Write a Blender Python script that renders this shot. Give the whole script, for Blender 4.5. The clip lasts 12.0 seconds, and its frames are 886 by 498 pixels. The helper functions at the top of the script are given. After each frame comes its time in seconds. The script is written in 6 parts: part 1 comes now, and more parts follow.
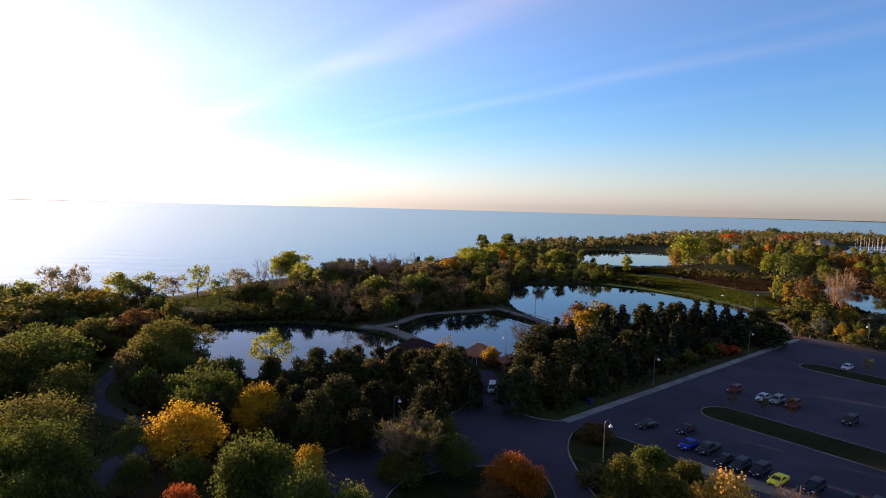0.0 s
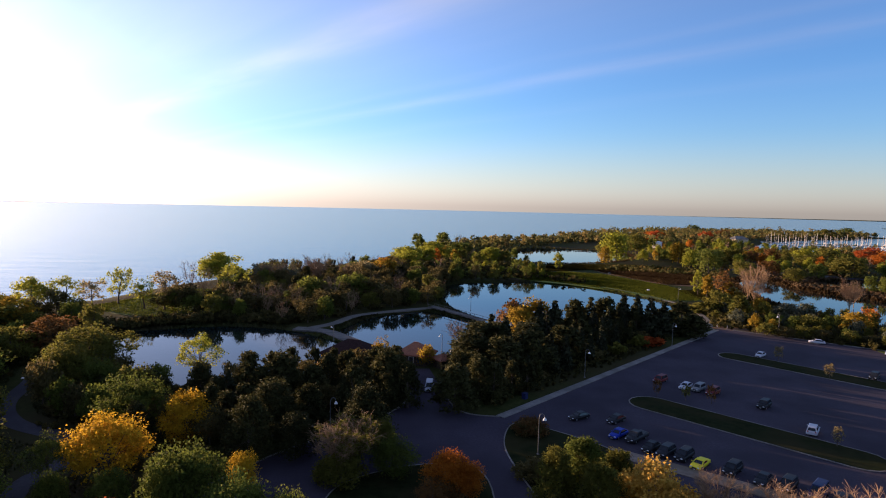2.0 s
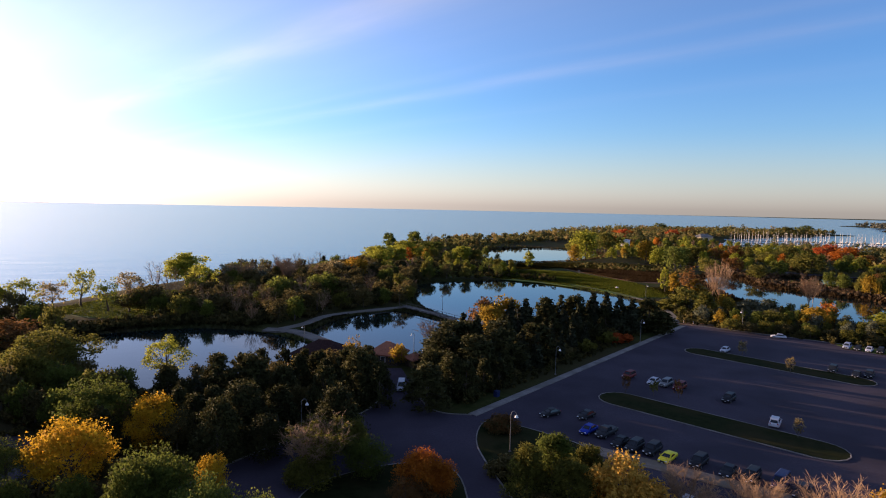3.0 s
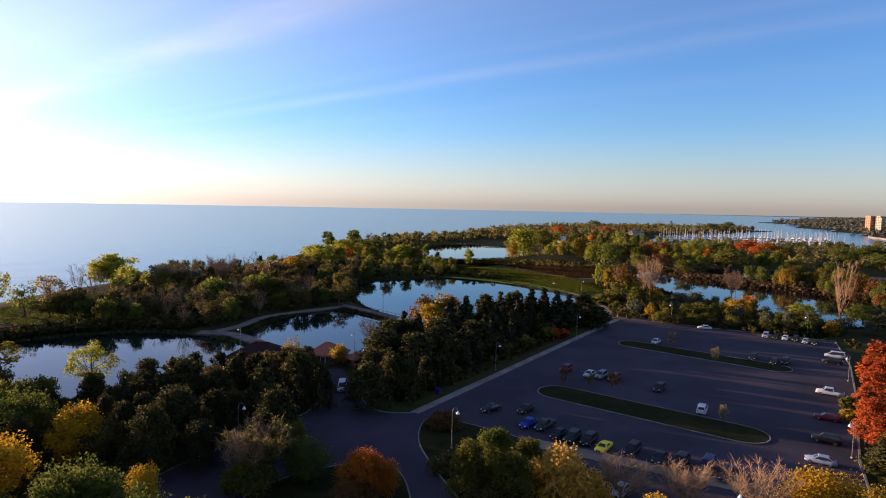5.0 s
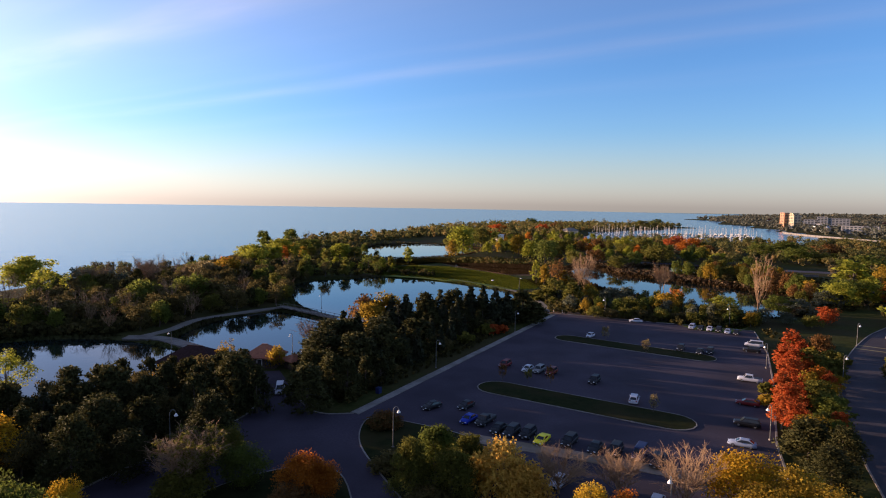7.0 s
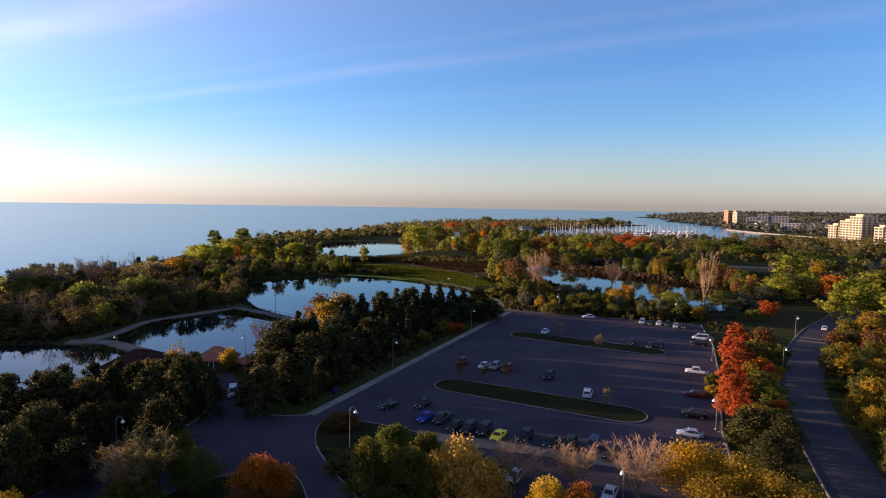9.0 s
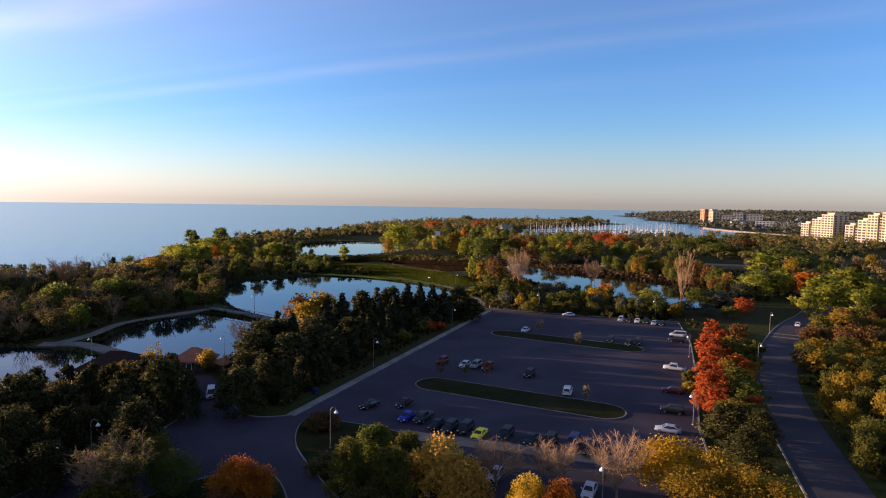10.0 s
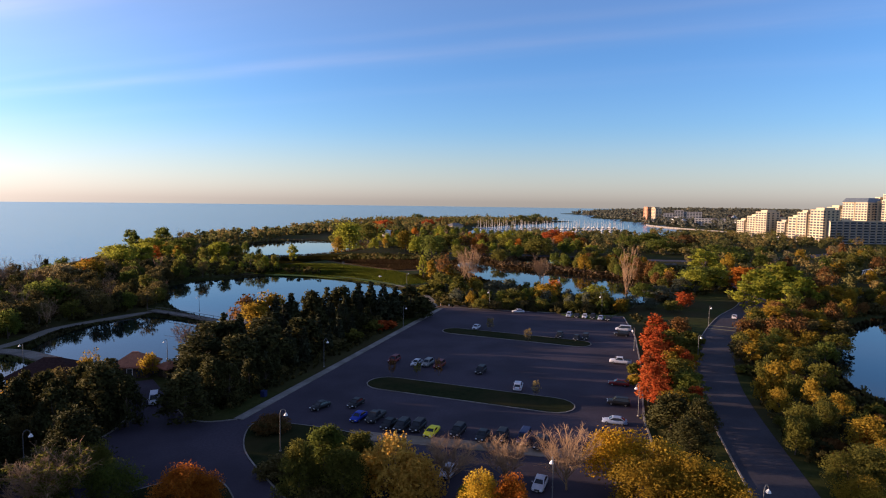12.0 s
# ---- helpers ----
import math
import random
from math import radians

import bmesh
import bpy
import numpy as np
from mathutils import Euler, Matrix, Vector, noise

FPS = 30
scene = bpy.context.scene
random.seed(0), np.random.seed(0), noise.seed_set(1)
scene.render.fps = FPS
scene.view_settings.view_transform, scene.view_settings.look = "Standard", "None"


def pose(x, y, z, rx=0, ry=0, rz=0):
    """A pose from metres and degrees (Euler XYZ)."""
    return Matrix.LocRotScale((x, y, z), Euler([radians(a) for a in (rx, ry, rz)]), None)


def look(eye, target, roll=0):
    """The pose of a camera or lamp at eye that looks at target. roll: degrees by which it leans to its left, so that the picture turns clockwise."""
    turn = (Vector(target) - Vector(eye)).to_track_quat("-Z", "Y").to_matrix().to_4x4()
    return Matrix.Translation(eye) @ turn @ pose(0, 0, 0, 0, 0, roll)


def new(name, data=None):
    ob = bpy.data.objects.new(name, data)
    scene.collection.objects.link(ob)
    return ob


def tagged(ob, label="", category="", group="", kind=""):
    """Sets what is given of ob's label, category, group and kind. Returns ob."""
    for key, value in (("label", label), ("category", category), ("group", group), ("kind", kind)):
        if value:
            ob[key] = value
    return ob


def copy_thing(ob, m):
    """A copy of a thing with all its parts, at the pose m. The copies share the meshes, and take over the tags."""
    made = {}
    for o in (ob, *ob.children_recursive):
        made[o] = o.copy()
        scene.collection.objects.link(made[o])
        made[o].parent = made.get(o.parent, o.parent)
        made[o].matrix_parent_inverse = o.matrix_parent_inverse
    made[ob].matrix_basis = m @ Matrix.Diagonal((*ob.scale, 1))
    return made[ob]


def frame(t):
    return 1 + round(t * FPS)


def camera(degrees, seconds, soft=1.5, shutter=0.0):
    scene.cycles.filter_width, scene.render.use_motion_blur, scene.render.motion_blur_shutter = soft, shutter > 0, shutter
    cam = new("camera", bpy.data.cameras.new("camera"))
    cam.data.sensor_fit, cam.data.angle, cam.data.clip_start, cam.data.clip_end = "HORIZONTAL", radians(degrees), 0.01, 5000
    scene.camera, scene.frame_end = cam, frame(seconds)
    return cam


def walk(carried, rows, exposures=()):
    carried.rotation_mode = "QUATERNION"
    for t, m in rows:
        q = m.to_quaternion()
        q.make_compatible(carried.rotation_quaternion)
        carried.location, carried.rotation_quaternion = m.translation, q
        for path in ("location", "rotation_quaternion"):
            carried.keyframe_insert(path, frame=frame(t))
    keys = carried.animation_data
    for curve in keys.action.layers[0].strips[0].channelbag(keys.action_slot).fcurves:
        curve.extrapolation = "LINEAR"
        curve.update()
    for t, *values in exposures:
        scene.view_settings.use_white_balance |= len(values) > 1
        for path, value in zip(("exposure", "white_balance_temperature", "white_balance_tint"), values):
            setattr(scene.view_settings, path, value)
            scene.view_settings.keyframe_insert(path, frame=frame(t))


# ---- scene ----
EYE = (0.0, 0.0, 42.0)


def heading(yaw, pitch):
    y, p = radians(yaw), radians(pitch)
    return (EYE[0] - math.sin(y) * math.cos(p), EYE[1] + math.cos(y) * math.cos(p), EYE[2] + math.sin(p))


PATH = [
    (0, -0.000, -4.265, 1.508),
    (0.5, -1.587, -4.286, 1.596),
    (1, -3.179, -4.259, 1.501),
    (1.5, -4.765, -4.228, 1.401),
    (2, -6.206, -4.213, 1.342),
    (2.5, -7.605, -4.232, 1.279),
    (3, -8.965, -4.246, 1.232),
    (5, -14.721, -4.299, 1.112),
    (5.5, -16.180, -4.318, 1.117),
    (6, -17.654, -4.337, 1.113),
    (6.5, -19.123, -4.357, 1.057),
    (7, -20.567, -4.358, 1.002),
    (9, -24.800, -4.432, 0.933),
    (9.5, -25.686, -4.465, 0.896),
    (10, -26.684, -4.499, 0.876),
    (10.5, -27.824, -4.520, 0.858),
    (11, -29.014, -4.558, 0.799),
    (11.5, -30.229, -4.566, 0.787),
    (12, -31.434, -4.588, 0.779),
]
cam = camera(73.23, 12.0, soft=1.05)
walk(cam, [(t, look(EYE, heading(yaw, pitch), roll)) for t, yaw, pitch, roll in PATH],
     [(0.0, 1.32, 5550, 29), (12.0, 1.32, 5550, 29)])

# ---- light ----
SUN_AZ, SUN_EL = 50.0, 6.4          # degrees to the left of +y, degrees up
sun_way = Vector((-math.sin(radians(SUN_AZ)) * math.cos(radians(SUN_EL)),
                  math.cos(radians(SUN_AZ)) * math.cos(radians(SUN_EL)), math.sin(radians(SUN_EL))))
world = bpy.data.worlds.new("sky")
scene.world = world
world.use_nodes = True


def build_sky():
    nt = world.node_tree
    N, L = nt.nodes, nt.links
    bg = N["Background"]
    sky = N.new("ShaderNodeTexSky")
    sky.sky_type = "NISHITA"
    sky.sun_disc = False
    sky.sun_elevation = radians(SUN_EL)
    sky.sun_rotation = radians(-SUN_AZ)
    sky.altitude = 50
    sky.air_density = 1.0
    sky.dust_density = 0.45
    sky.ozone_density = 3.0
    # thin cirrus on a high flat layer, streaks that run towards the sun
    tc = N.new("ShaderNodeTexCoord")
    sep = N.new("ShaderNodeSeparateXYZ")
    L.new(tc.outputs["Generated"], sep.inputs[0])
    top = N.new("ShaderNodeMath")
    top.operation = "MAXIMUM"
    top.inputs[1].default_value = 0.03
    L.new(sep.outputs["Z"], top.inputs[0])
    com = N.new("ShaderNodeCombineXYZ")
    for axis in ("X", "Y"):
        d = N.new("ShaderNodeMath")
        d.operation = "DIVIDE"
        L.new(sep.outputs[axis], d.inputs[0])
        L.new(top.outputs[0], d.inputs[1])
        L.new(d.outputs[0], com.inputs[axis])
    # the layer's own axes: X runs along the streaks, Y across them
    turn = N.new("ShaderNodeMapping")
    turn.inputs["Rotation"].default_value = (0, 0, radians(54.8))
    L.new(com.outputs[0], turn.inputs[0])

    def math_node(op, a, b=None, c=None):
        n = N.new("ShaderNodeMath")
        n.operation = op
        for k, v in enumerate((a, b, c)):
            if v is None:
                continue
            if isinstance(v, (int, float)):
                n.inputs[k].default_value = v
            else:
                L.new(v, n.inputs[k])
        return n.outputs[0]

    def drift(scale, along, across, detail, at):
        mp = N.new("ShaderNodeMapping")
        mp.inputs["Scale"].default_value = (along, across, 1)
        mp.inputs["Location"].default_value = (at, 0.3, 0)
        L.new(turn.outputs[0], mp.inputs[0])
        no = N.new("ShaderNodeTexNoise")
        no.inputs["Scale"].default_value = scale
        no.inputs["Detail"].default_value = detail
        no.inputs["Roughness"].default_value = 0.55
        L.new(mp.outputs[0], no.inputs["Vector"])
        return no.outputs["Fac"]

    axes = N.new("ShaderNodeSeparateXYZ")
    L.new(turn.outputs[0], axes.inputs[0])
    warp = math_node("MULTIPLY_ADD", drift(0.7, 0.6, 0.6, 3, 1.7), 0.5, -0.25)
    across = math_node("ADD", axes.outputs["Y"], warp)
    thick = math_node("MULTIPLY_ADD", drift(1.0, 0.35, 1.6, 6, 4.2), 1.8, -0.4)
    total = None
    for centre, half, weight in ((1.95, 0.2, 0.55), (3.75, 0.2, 0.26), (3.25, 0.1, 0.1), (5.0, 0.3, 0.08)):
        q = math_node("DIVIDE", math_node("SUBTRACT", across, centre), half)
        band = math_node("MULTIPLY", math_node("EXPONENT", math_node("MULTIPLY", math_node("MULTIPLY", q, q), -1.0)), weight)
        total = band if total is None else math_node("ADD", total, band)
    streaks = math_node("MULTIPLY", total, thick)
    # a thin even veil that thickens towards the sun's side
    veil = N.new("ShaderNodeMapRange")
    veil.interpolation_type = "SMOOTHSTEP"
    veil.inputs["From Min"].default_value, veil.inputs["From Max"].default_value = 4.5, 0.0
    veil.inputs["To Min"].default_value, veil.inputs["To Max"].default_value = 0.03, 0.5
    L.new(across, veil.inputs["Value"])
    wisps = N.new("ShaderNodeMapRange")
    wisps.inputs["From Min"].default_value, wisps.inputs["From Max"].default_value = 0.46, 0.75
    wisps.inputs["To Max"].default_value = 0.3
    L.new(drift(1.3, 0.12, 0.8, 7, 0.4), wisps.inputs["Value"])
    cover = math_node("ADD", math_node("ADD", streaks, veil.outputs[0]), math_node("MULTIPLY", wisps.outputs[0], veil.outputs[0]))
    high = N.new("ShaderNodeMapRange")
    high.inputs["From Min"].default_value = 0.03
    high.inputs["From Max"].default_value = 0.20
    L.new(sep.outputs["Z"], high.inputs["Value"])
    fac = N.new("ShaderNodeMath")
    fac.operation = "MULTIPLY"
    fac.use_clamp = True
    L.new(cover, fac.inputs[0])
    L.new(high.outputs[0], fac.inputs[1])
    # cloud brightness follows the sky behind it
    lum = N.new("ShaderNodeRGBToBW")
    L.new(sky.outputs[0], lum.inputs[0])
    gain = N.new("ShaderNodeMath")
    gain.operation = "MULTIPLY"
    gain.inputs[1].default_value = 1.6
    L.new(lum.outputs[0], gain.inputs[0])
    white = N.new("ShaderNodeMix")
    white.data_type, white.blend_type = "RGBA", "MULTIPLY"
    white.inputs["Factor"].default_value = 1.0
    white.inputs["B"].default_value = (1.0, 1.03, 1.06, 1)
    L.new(gain.outputs[0], white.inputs["A"])
    mix = N.new("ShaderNodeMix")
    mix.data_type = "RGBA"
    L.new(fac.outputs[0], mix.inputs["Factor"])
    L.new(sky.outputs[0], mix.inputs["A"])
    L.new(white.outputs["Result"], mix.inputs["B"])
    # pale haze low over the horizon
    low = N.new("ShaderNodeMapRange")
    low.interpolation_type = "SMOOTHSTEP"
    low.inputs["From Min"].default_value, low.inputs["From Max"].default_value = 0.13, -0.01
    low.inputs["To Max"].default_value = 0.5
    L.new(sep.outputs["Z"], low.inputs["Value"])
    tone = N.new("ShaderNodeMix")
    tone.data_type, tone.blend_type = "RGBA", "MULTIPLY"
    tone.inputs["Factor"].default_value = 1.0
    tone.inputs["B"].default_value = (1.2, 1.17, 1.06, 1)
    L.new(lum.outputs[0], tone.inputs["A"])
    hz = N.new("ShaderNodeMix")
    hz.data_type = "RGBA"
    L.new(low.outputs[0], hz.inputs["Factor"])
    L.new(mix.outputs["Result"], hz.inputs["A"])
    L.new(tone.outputs["Result"], hz.inputs["B"])
    mix = hz
    hsv = N.new("ShaderNodeHueSaturation")
    hsv.inputs["Saturation"].default_value = 1.12
    L.new(mix.outputs["Result"], hsv.inputs["Color"])
    L.new(hsv.outputs[0], bg.inputs["Color"])
    bg.inputs["Strength"].default_value = 0.108


build_sky()
sun = new("sun", bpy.data.lights.new("sun", "SUN"))
sun.data.energy, sun.data.angle, sun.data.color = 5.0, radians(0.6), (1.0, 0.67, 0.34)
sun.matrix_world = look(sun_way * 100, (0, 0, 0))


# ---- materials ----
def rgb(c):
    return (*c, 1.0)


def material(name, c1, c2, scale=1.0, rough=0.8, bump=0.0, bump_scale=8.0, metal=0.0, where="Object", c3=None, big=0.0, spec=0.4, coat=0.0):
    """A surface of two mingled colours, with fine grain, larger stains and relief."""
    m = bpy.data.materials.new(name)
    m.use_nodes = True
    N, L = m.node_tree.nodes, m.node_tree.links
    p = N["Principled BSDF"]
    p.inputs["Roughness"].default_value = rough
    p.inputs["Metallic"].default_value = metal
    p.inputs["Specular IOR Level"].default_value = spec
    p.inputs["Coat Weight"].default_value = coat
    if where == "Object":
        vec = N.new("ShaderNodeTexCoord").outputs["Object"]
    else:
        vec = N.new("ShaderNodeNewGeometry").outputs["Position"]
    n1 = N.new("ShaderNodeTexNoise")
    n1.inputs["Scale"].default_value = scale
    n1.inputs["Detail"].default_value = 6
    n1.inputs["Roughness"].default_value = 0.65
    L.new(vec, n1.inputs["Vector"])
    r = N.new("ShaderNodeMapRange")
    r.inputs["From Min"].default_value, r.inputs["From Max"].default_value = 0.35, 0.65
    L.new(n1.outputs["Fac"], r.inputs["Value"])
    mx = N.new("ShaderNodeMix")
    mx.data_type = "RGBA"
    mx.inputs["A"].default_value, mx.inputs["B"].default_value = rgb(c1), rgb(c2)
    L.new(r.outputs[0], mx.inputs["Factor"])
    out = mx.outputs["Result"]
    if c3:
        n2 = N.new("ShaderNodeTexNoise")
        n2.inputs["Scale"].default_value = big or scale * 0.08
        n2.inputs["Detail"].default_value = 4
        L.new(vec, n2.inputs["Vector"])
        r2 = N.new("ShaderNodeMapRange")
        r2.inputs["From Min"].default_value, r2.inputs["From Max"].default_value = 0.42, 0.62
        L.new(n2.outputs["Fac"], r2.inputs["Value"])
        m2 = N.new("ShaderNodeMix")
        m2.data_type = "RGBA"
        m2.inputs["B"].default_value = rgb(c3)
        L.new(r2.outputs[0], m2.inputs["Factor"])
        L.new(out, m2.inputs["A"])
        out = m2.outputs["Result"]
    L.new(out, p.inputs["Base Color"])
    if bump:
        b = N.new("ShaderNodeBump")
        b.inputs["Strength"].default_value = bump
        b.inputs["Distance"].default_value = 0.05
        n3 = N.new("ShaderNodeTexNoise")
        n3.inputs["Scale"].default_value = bump_scale
        n3.inputs["Detail"].default_value = 5
        L.new(vec, n3.inputs["Vector"])
        L.new(n3.outputs["Fac"], b.inputs["Height"])
        L.new(b.outputs[0], p.inputs["Normal"])
    return m


def foliage(name, dark, mid, light, through_light=0.35, patch=0.0):
    """Leaves: each leaf its own tint, each plant its own shade; light passes through. patch: size of one plant in a joined wood."""
    m = bpy.data.materials.new(name)
    m.use_nodes = True
    N, L = m.node_tree.nodes, m.node_tree.links
    p = N["Principled BSDF"]
    p.inputs["Roughness"].default_value = 0.85
    p.inputs["Specular IOR Level"].default_value = 0.08
    geo = N.new("ShaderNodeNewGeometry")
    info = N.new("ShaderNodeObjectInfo")
    add = N.new("ShaderNodeMath")
    add.operation = "MULTIPLY_ADD"
    add.inputs[1].default_value = 0.18 if patch else 0.28
    L.new(geo.outputs["Random Per Island"], add.inputs[0])
    if patch:
        bw = N.new("ShaderNodeAttribute")
        bw.attribute_name = "plant"
        base = N.new("ShaderNodeMath")
        base.operation = "MULTIPLY_ADD"
        base.inputs[1].default_value, base.inputs[2].default_value = 0.80, -0.06
        L.new(bw.outputs["Fac"], base.inputs[0])
        L.new(base.outputs[0], add.inputs[2])
    else:
        no = N.new("ShaderNodeTexNoise")
        no.inputs["Scale"].default_value = 0.35
        L.new(geo.outputs["Position"], no.inputs["Vector"])
        mul = N.new("ShaderNodeMath")
        mul.operation = "MULTIPLY_ADD"
        mul.inputs[1].default_value = 0.3
        L.new(info.outputs["Random"], mul.inputs[0])
        half = N.new("ShaderNodeMath")
        half.operation = "MULTIPLY_ADD"
        half.inputs[1].default_value, half.inputs[2].default_value = 0.5, -0.02
        L.new(no.outputs["Fac"], half.inputs[0])
        L.new(half.outputs[0], mul.inputs[2])
        L.new(mul.outputs[0], add.inputs[2])
    cr = N.new("ShaderNodeValToRGB")
    e = cr.color_ramp.elements
    e[0].position, e[0].color = 0.08, rgb(dark)
    e[1].position, e[1].color = 0.92, rgb(light)
    k = e.new(0.5)
    k.color = rgb(mid)
    L.new(add.outputs[0], cr.inputs[0])
    L.new(cr.outputs[0], p.inputs["Base Color"])
    t = N.new("ShaderNodeBsdfTranslucent")
    L.new(cr.outputs[0], t.inputs["Color"])
    mx = N.new("ShaderNodeMixShader")
    mx.inputs[0].default_value = through_light
    L.new(p.outputs[0], mx.inputs[1])
    L.new(t.outputs[0], mx.inputs[2])
    L.new(mx.outputs[0], N["Material Output"].inputs["Surface"])
    return m


def water(name, tint, rough, waves):
    """Deep water. waves: (scale, distance in metres) of the ripples."""
    m = bpy.data.materials.new(name)
    m.use_nodes = True
    N, L = m.node_tree.nodes, m.node_tree.links
    p = N["Principled BSDF"]
    p.inputs["Base Color"].default_value = rgb(tint)
    p.inputs["Roughness"].default_value = rough
    p.inputs["IOR"].default_value = 1.33
    geo = N.new("ShaderNodeNewGeometry")
    last = None
    for scale, dist in waves:
        mp = N.new("ShaderNodeMapping")
        mp.inputs["Rotation"].default_value = (0, 0, radians(20))
        mp.inputs["Scale"].default_value = (0.45, 1.0, 1.0)
        L.new(geo.outputs["Position"], mp.inputs[0])
        n = N.new("ShaderNodeTexNoise")
        n.inputs["Scale"].default_value = scale
        n.inputs["Detail"].default_value = 5
        L.new(mp.outputs[0], n.inputs["Vector"])
        b = N.new("ShaderNodeBump")
        b.inputs["Distance"].default_value = dist
        L.new(n.outputs["Fac"], b.inputs["Height"])
        if last:
            L.new(last.outputs[0], b.inputs["Normal"])
        last = b
    L.new(last.outputs[0], p.inputs["Normal"])
    return m


M_GROUND = material("turf", (0.026, 0.034, 0.009), (0.05, 0.053, 0.016), 0.5, 0.95, 0.6, 3.0, where="World", c3=(0.045, 0.037, 0.017), big=0.03, spec=0.02)
M_LAWN = material("mown_lawn", (0.06, 0.105, 0.016), (0.1, 0.14, 0.026), 0.35, 0.95, 0.5, 5.0, where="World", c3=(0.085, 0.085, 0.025), big=0.05, spec=0.1)
M_REED = material("dry_reed", (0.12, 0.06, 0.028), (0.20, 0.11, 0.05), 0.6, 0.95, 0.8, 4.0, where="World", c3=(0.09, 0.07, 0.025), big=0.05, spec=0.1)
M_ASPHALT = material("worn_asphalt", (0.047, 0.039, 0.053), (0.062, 0.052, 0.07), 2.2, 0.95, 0.25, 30.0, where="World", c3=(0.038, 0.032, 0.044), big=0.06, spec=0.12)
M_ROAD = material("road_asphalt", (0.048, 0.044, 0.054), (0.066, 0.06, 0.07), 1.6, 0.92, 0.25, 30.0, where="World", c3=(0.04, 0.036, 0.045), big=0.08, spec=0.15)
M_CONCRETE = material("pale_concrete", (0.17, 0.155, 0.145), (0.24, 0.22, 0.2), 1.4, 0.9, 0.2, 20.0, where="World", c3=(0.13, 0.12, 0.105), big=0.2)
# island turf: tree shade put into the colour, far darker than the lawn
M_VERGE = material("shade_toned_verge_turf", (0.011, 0.015, 0.005), (0.022, 0.027, 0.009), 0.6, 0.95, 0.6, 5.0, where="World", c3=(0.03, 0.027, 0.011), big=0.1, spec=0.02)
M_GRAVEL = material("gravel_path", (0.11, 0.1, 0.088), (0.18, 0.165, 0.14), 2.0, 0.95, 0.5, 18.0, where="World", c3=(0.13, 0.115, 0.09), big=0.15)
M_STRIP = material("dusty_verge", (0.17, 0.13, 0.095), (0.26, 0.2, 0.15), 1.2, 0.95, 0.5, 10.0, where="World", c3=(0.11, 0.09, 0.06), big=0.12)
M_SAND = material("beach_pebbles", (0.3, 0.27, 0.22), (0.45, 0.41, 0.35), 1.2, 0.95, 0.6, 6.0, where="World", c3=(0.2, 0.18, 0.15), big=0.1)
M_LITTER = material("fallen_leaves", (0.22, 0.1, 0.04), (0.36, 0.19, 0.08), 2.5, 0.95, 0.6, 8.0, where="World", c3=(0.12, 0.08, 0.04), big=0.3)
M_ORANGE = material("orange_plastic", (0.6, 0.2, 0.03), (0.72, 0.28, 0.05), 4.0, 0.5)
M_DECK = material("weathered_boards", (0.1, 0.09, 0.078), (0.165, 0.15, 0.13), 3.0, 0.85, 0.3, 12.0, where="World", c3=(0.08, 0.07, 0.06), big=0.3)
M_SEA = water("lake_water", (0.012, 0.085, 0.175), 0.19, ((0.055, 0.34), (0.35, 0.09)))
M_POND = water("pond_water", (0.006, 0.012, 0.012), 0.02, ((0.6, 0.010),))
M_BARK = material("bark", (0.05, 0.038, 0.028), (0.11, 0.085, 0.06), 3.0, 0.95, 0.8, 12.0)
M_BIRCH = material("pale_twigs", (0.17, 0.105, 0.055), (0.3, 0.19, 0.1), 2.0, 0.9, 0.3, 8.0)
M_LAMP = material("grey_lamp_paint", (0.09, 0.09, 0.088), (0.14, 0.14, 0.135), 3.0, 0.45, 0.05, 20.0)
M_SHADE = material("white_lamp_shade", (0.7, 0.7, 0.68), (0.8, 0.8, 0.78), 4.0, 0.4)
M_TYRE = material("tyre_rubber", (0.015, 0.015, 0.016), (0.03, 0.03, 0.03), 8.0, 0.9)
M_RIM = material("alloy_rim", (0.35, 0.36, 0.38), (0.5, 0.5, 0.52), 8.0, 0.35, metal=0.9)
M_GLASS = material("tinted_car_glass", (0.012, 0.015, 0.02), (0.02, 0.024, 0.03), 3.0, 0.08, spec=0.4)
M_HEAD = material("headlight_lens", (0.6, 0.62, 0.64), (0.75, 0.76, 0.78), 9.0, 0.12, spec=0.6)
M_TAIL = material("tail_light_lens", (0.25, 0.012, 0.012), (0.36, 0.02, 0.02), 9.0, 0.15, spec=0.6)
M_TRIM = material("black_trim", (0.02, 0.02, 0.021), (0.035, 0.035, 0.036), 6.0, 0.6)
M_ROOF = material("dark_shingles", (0.024, 0.012, 0.012), (0.045, 0.024, 0.022), 2.0, 0.95, 0.4, 6.0, spec=0.08)
M_TILE = material("rust_shingles", (0.22, 0.08, 0.045), (0.34, 0.14, 0.075), 2.0, 0.9, 0.4, 6.0)
M_BRICK = material("tan_brick", (0.3, 0.22, 0.15), (0.4, 0.3, 0.21), 5.0, 0.9, 0.3, 18.0)
M_TIMBER = material("dark_stained_timber", (0.05, 0.034, 0.024), (0.09, 0.062, 0.044), 3.0, 0.85, 0.3, 10.0)
M_CREAM = material("cream_precast", (0.44, 0.355, 0.22), (0.53, 0.435, 0.285), 0.6, 0.85, 0.15, 3.0, c3=(0.38, 0.32, 0.23), big=0.05)
M_GREY = material("grey_cladding", (0.2, 0.2, 0.21), (0.28, 0.28, 0.29), 0.5, 0.7, 0.1, 3.0)
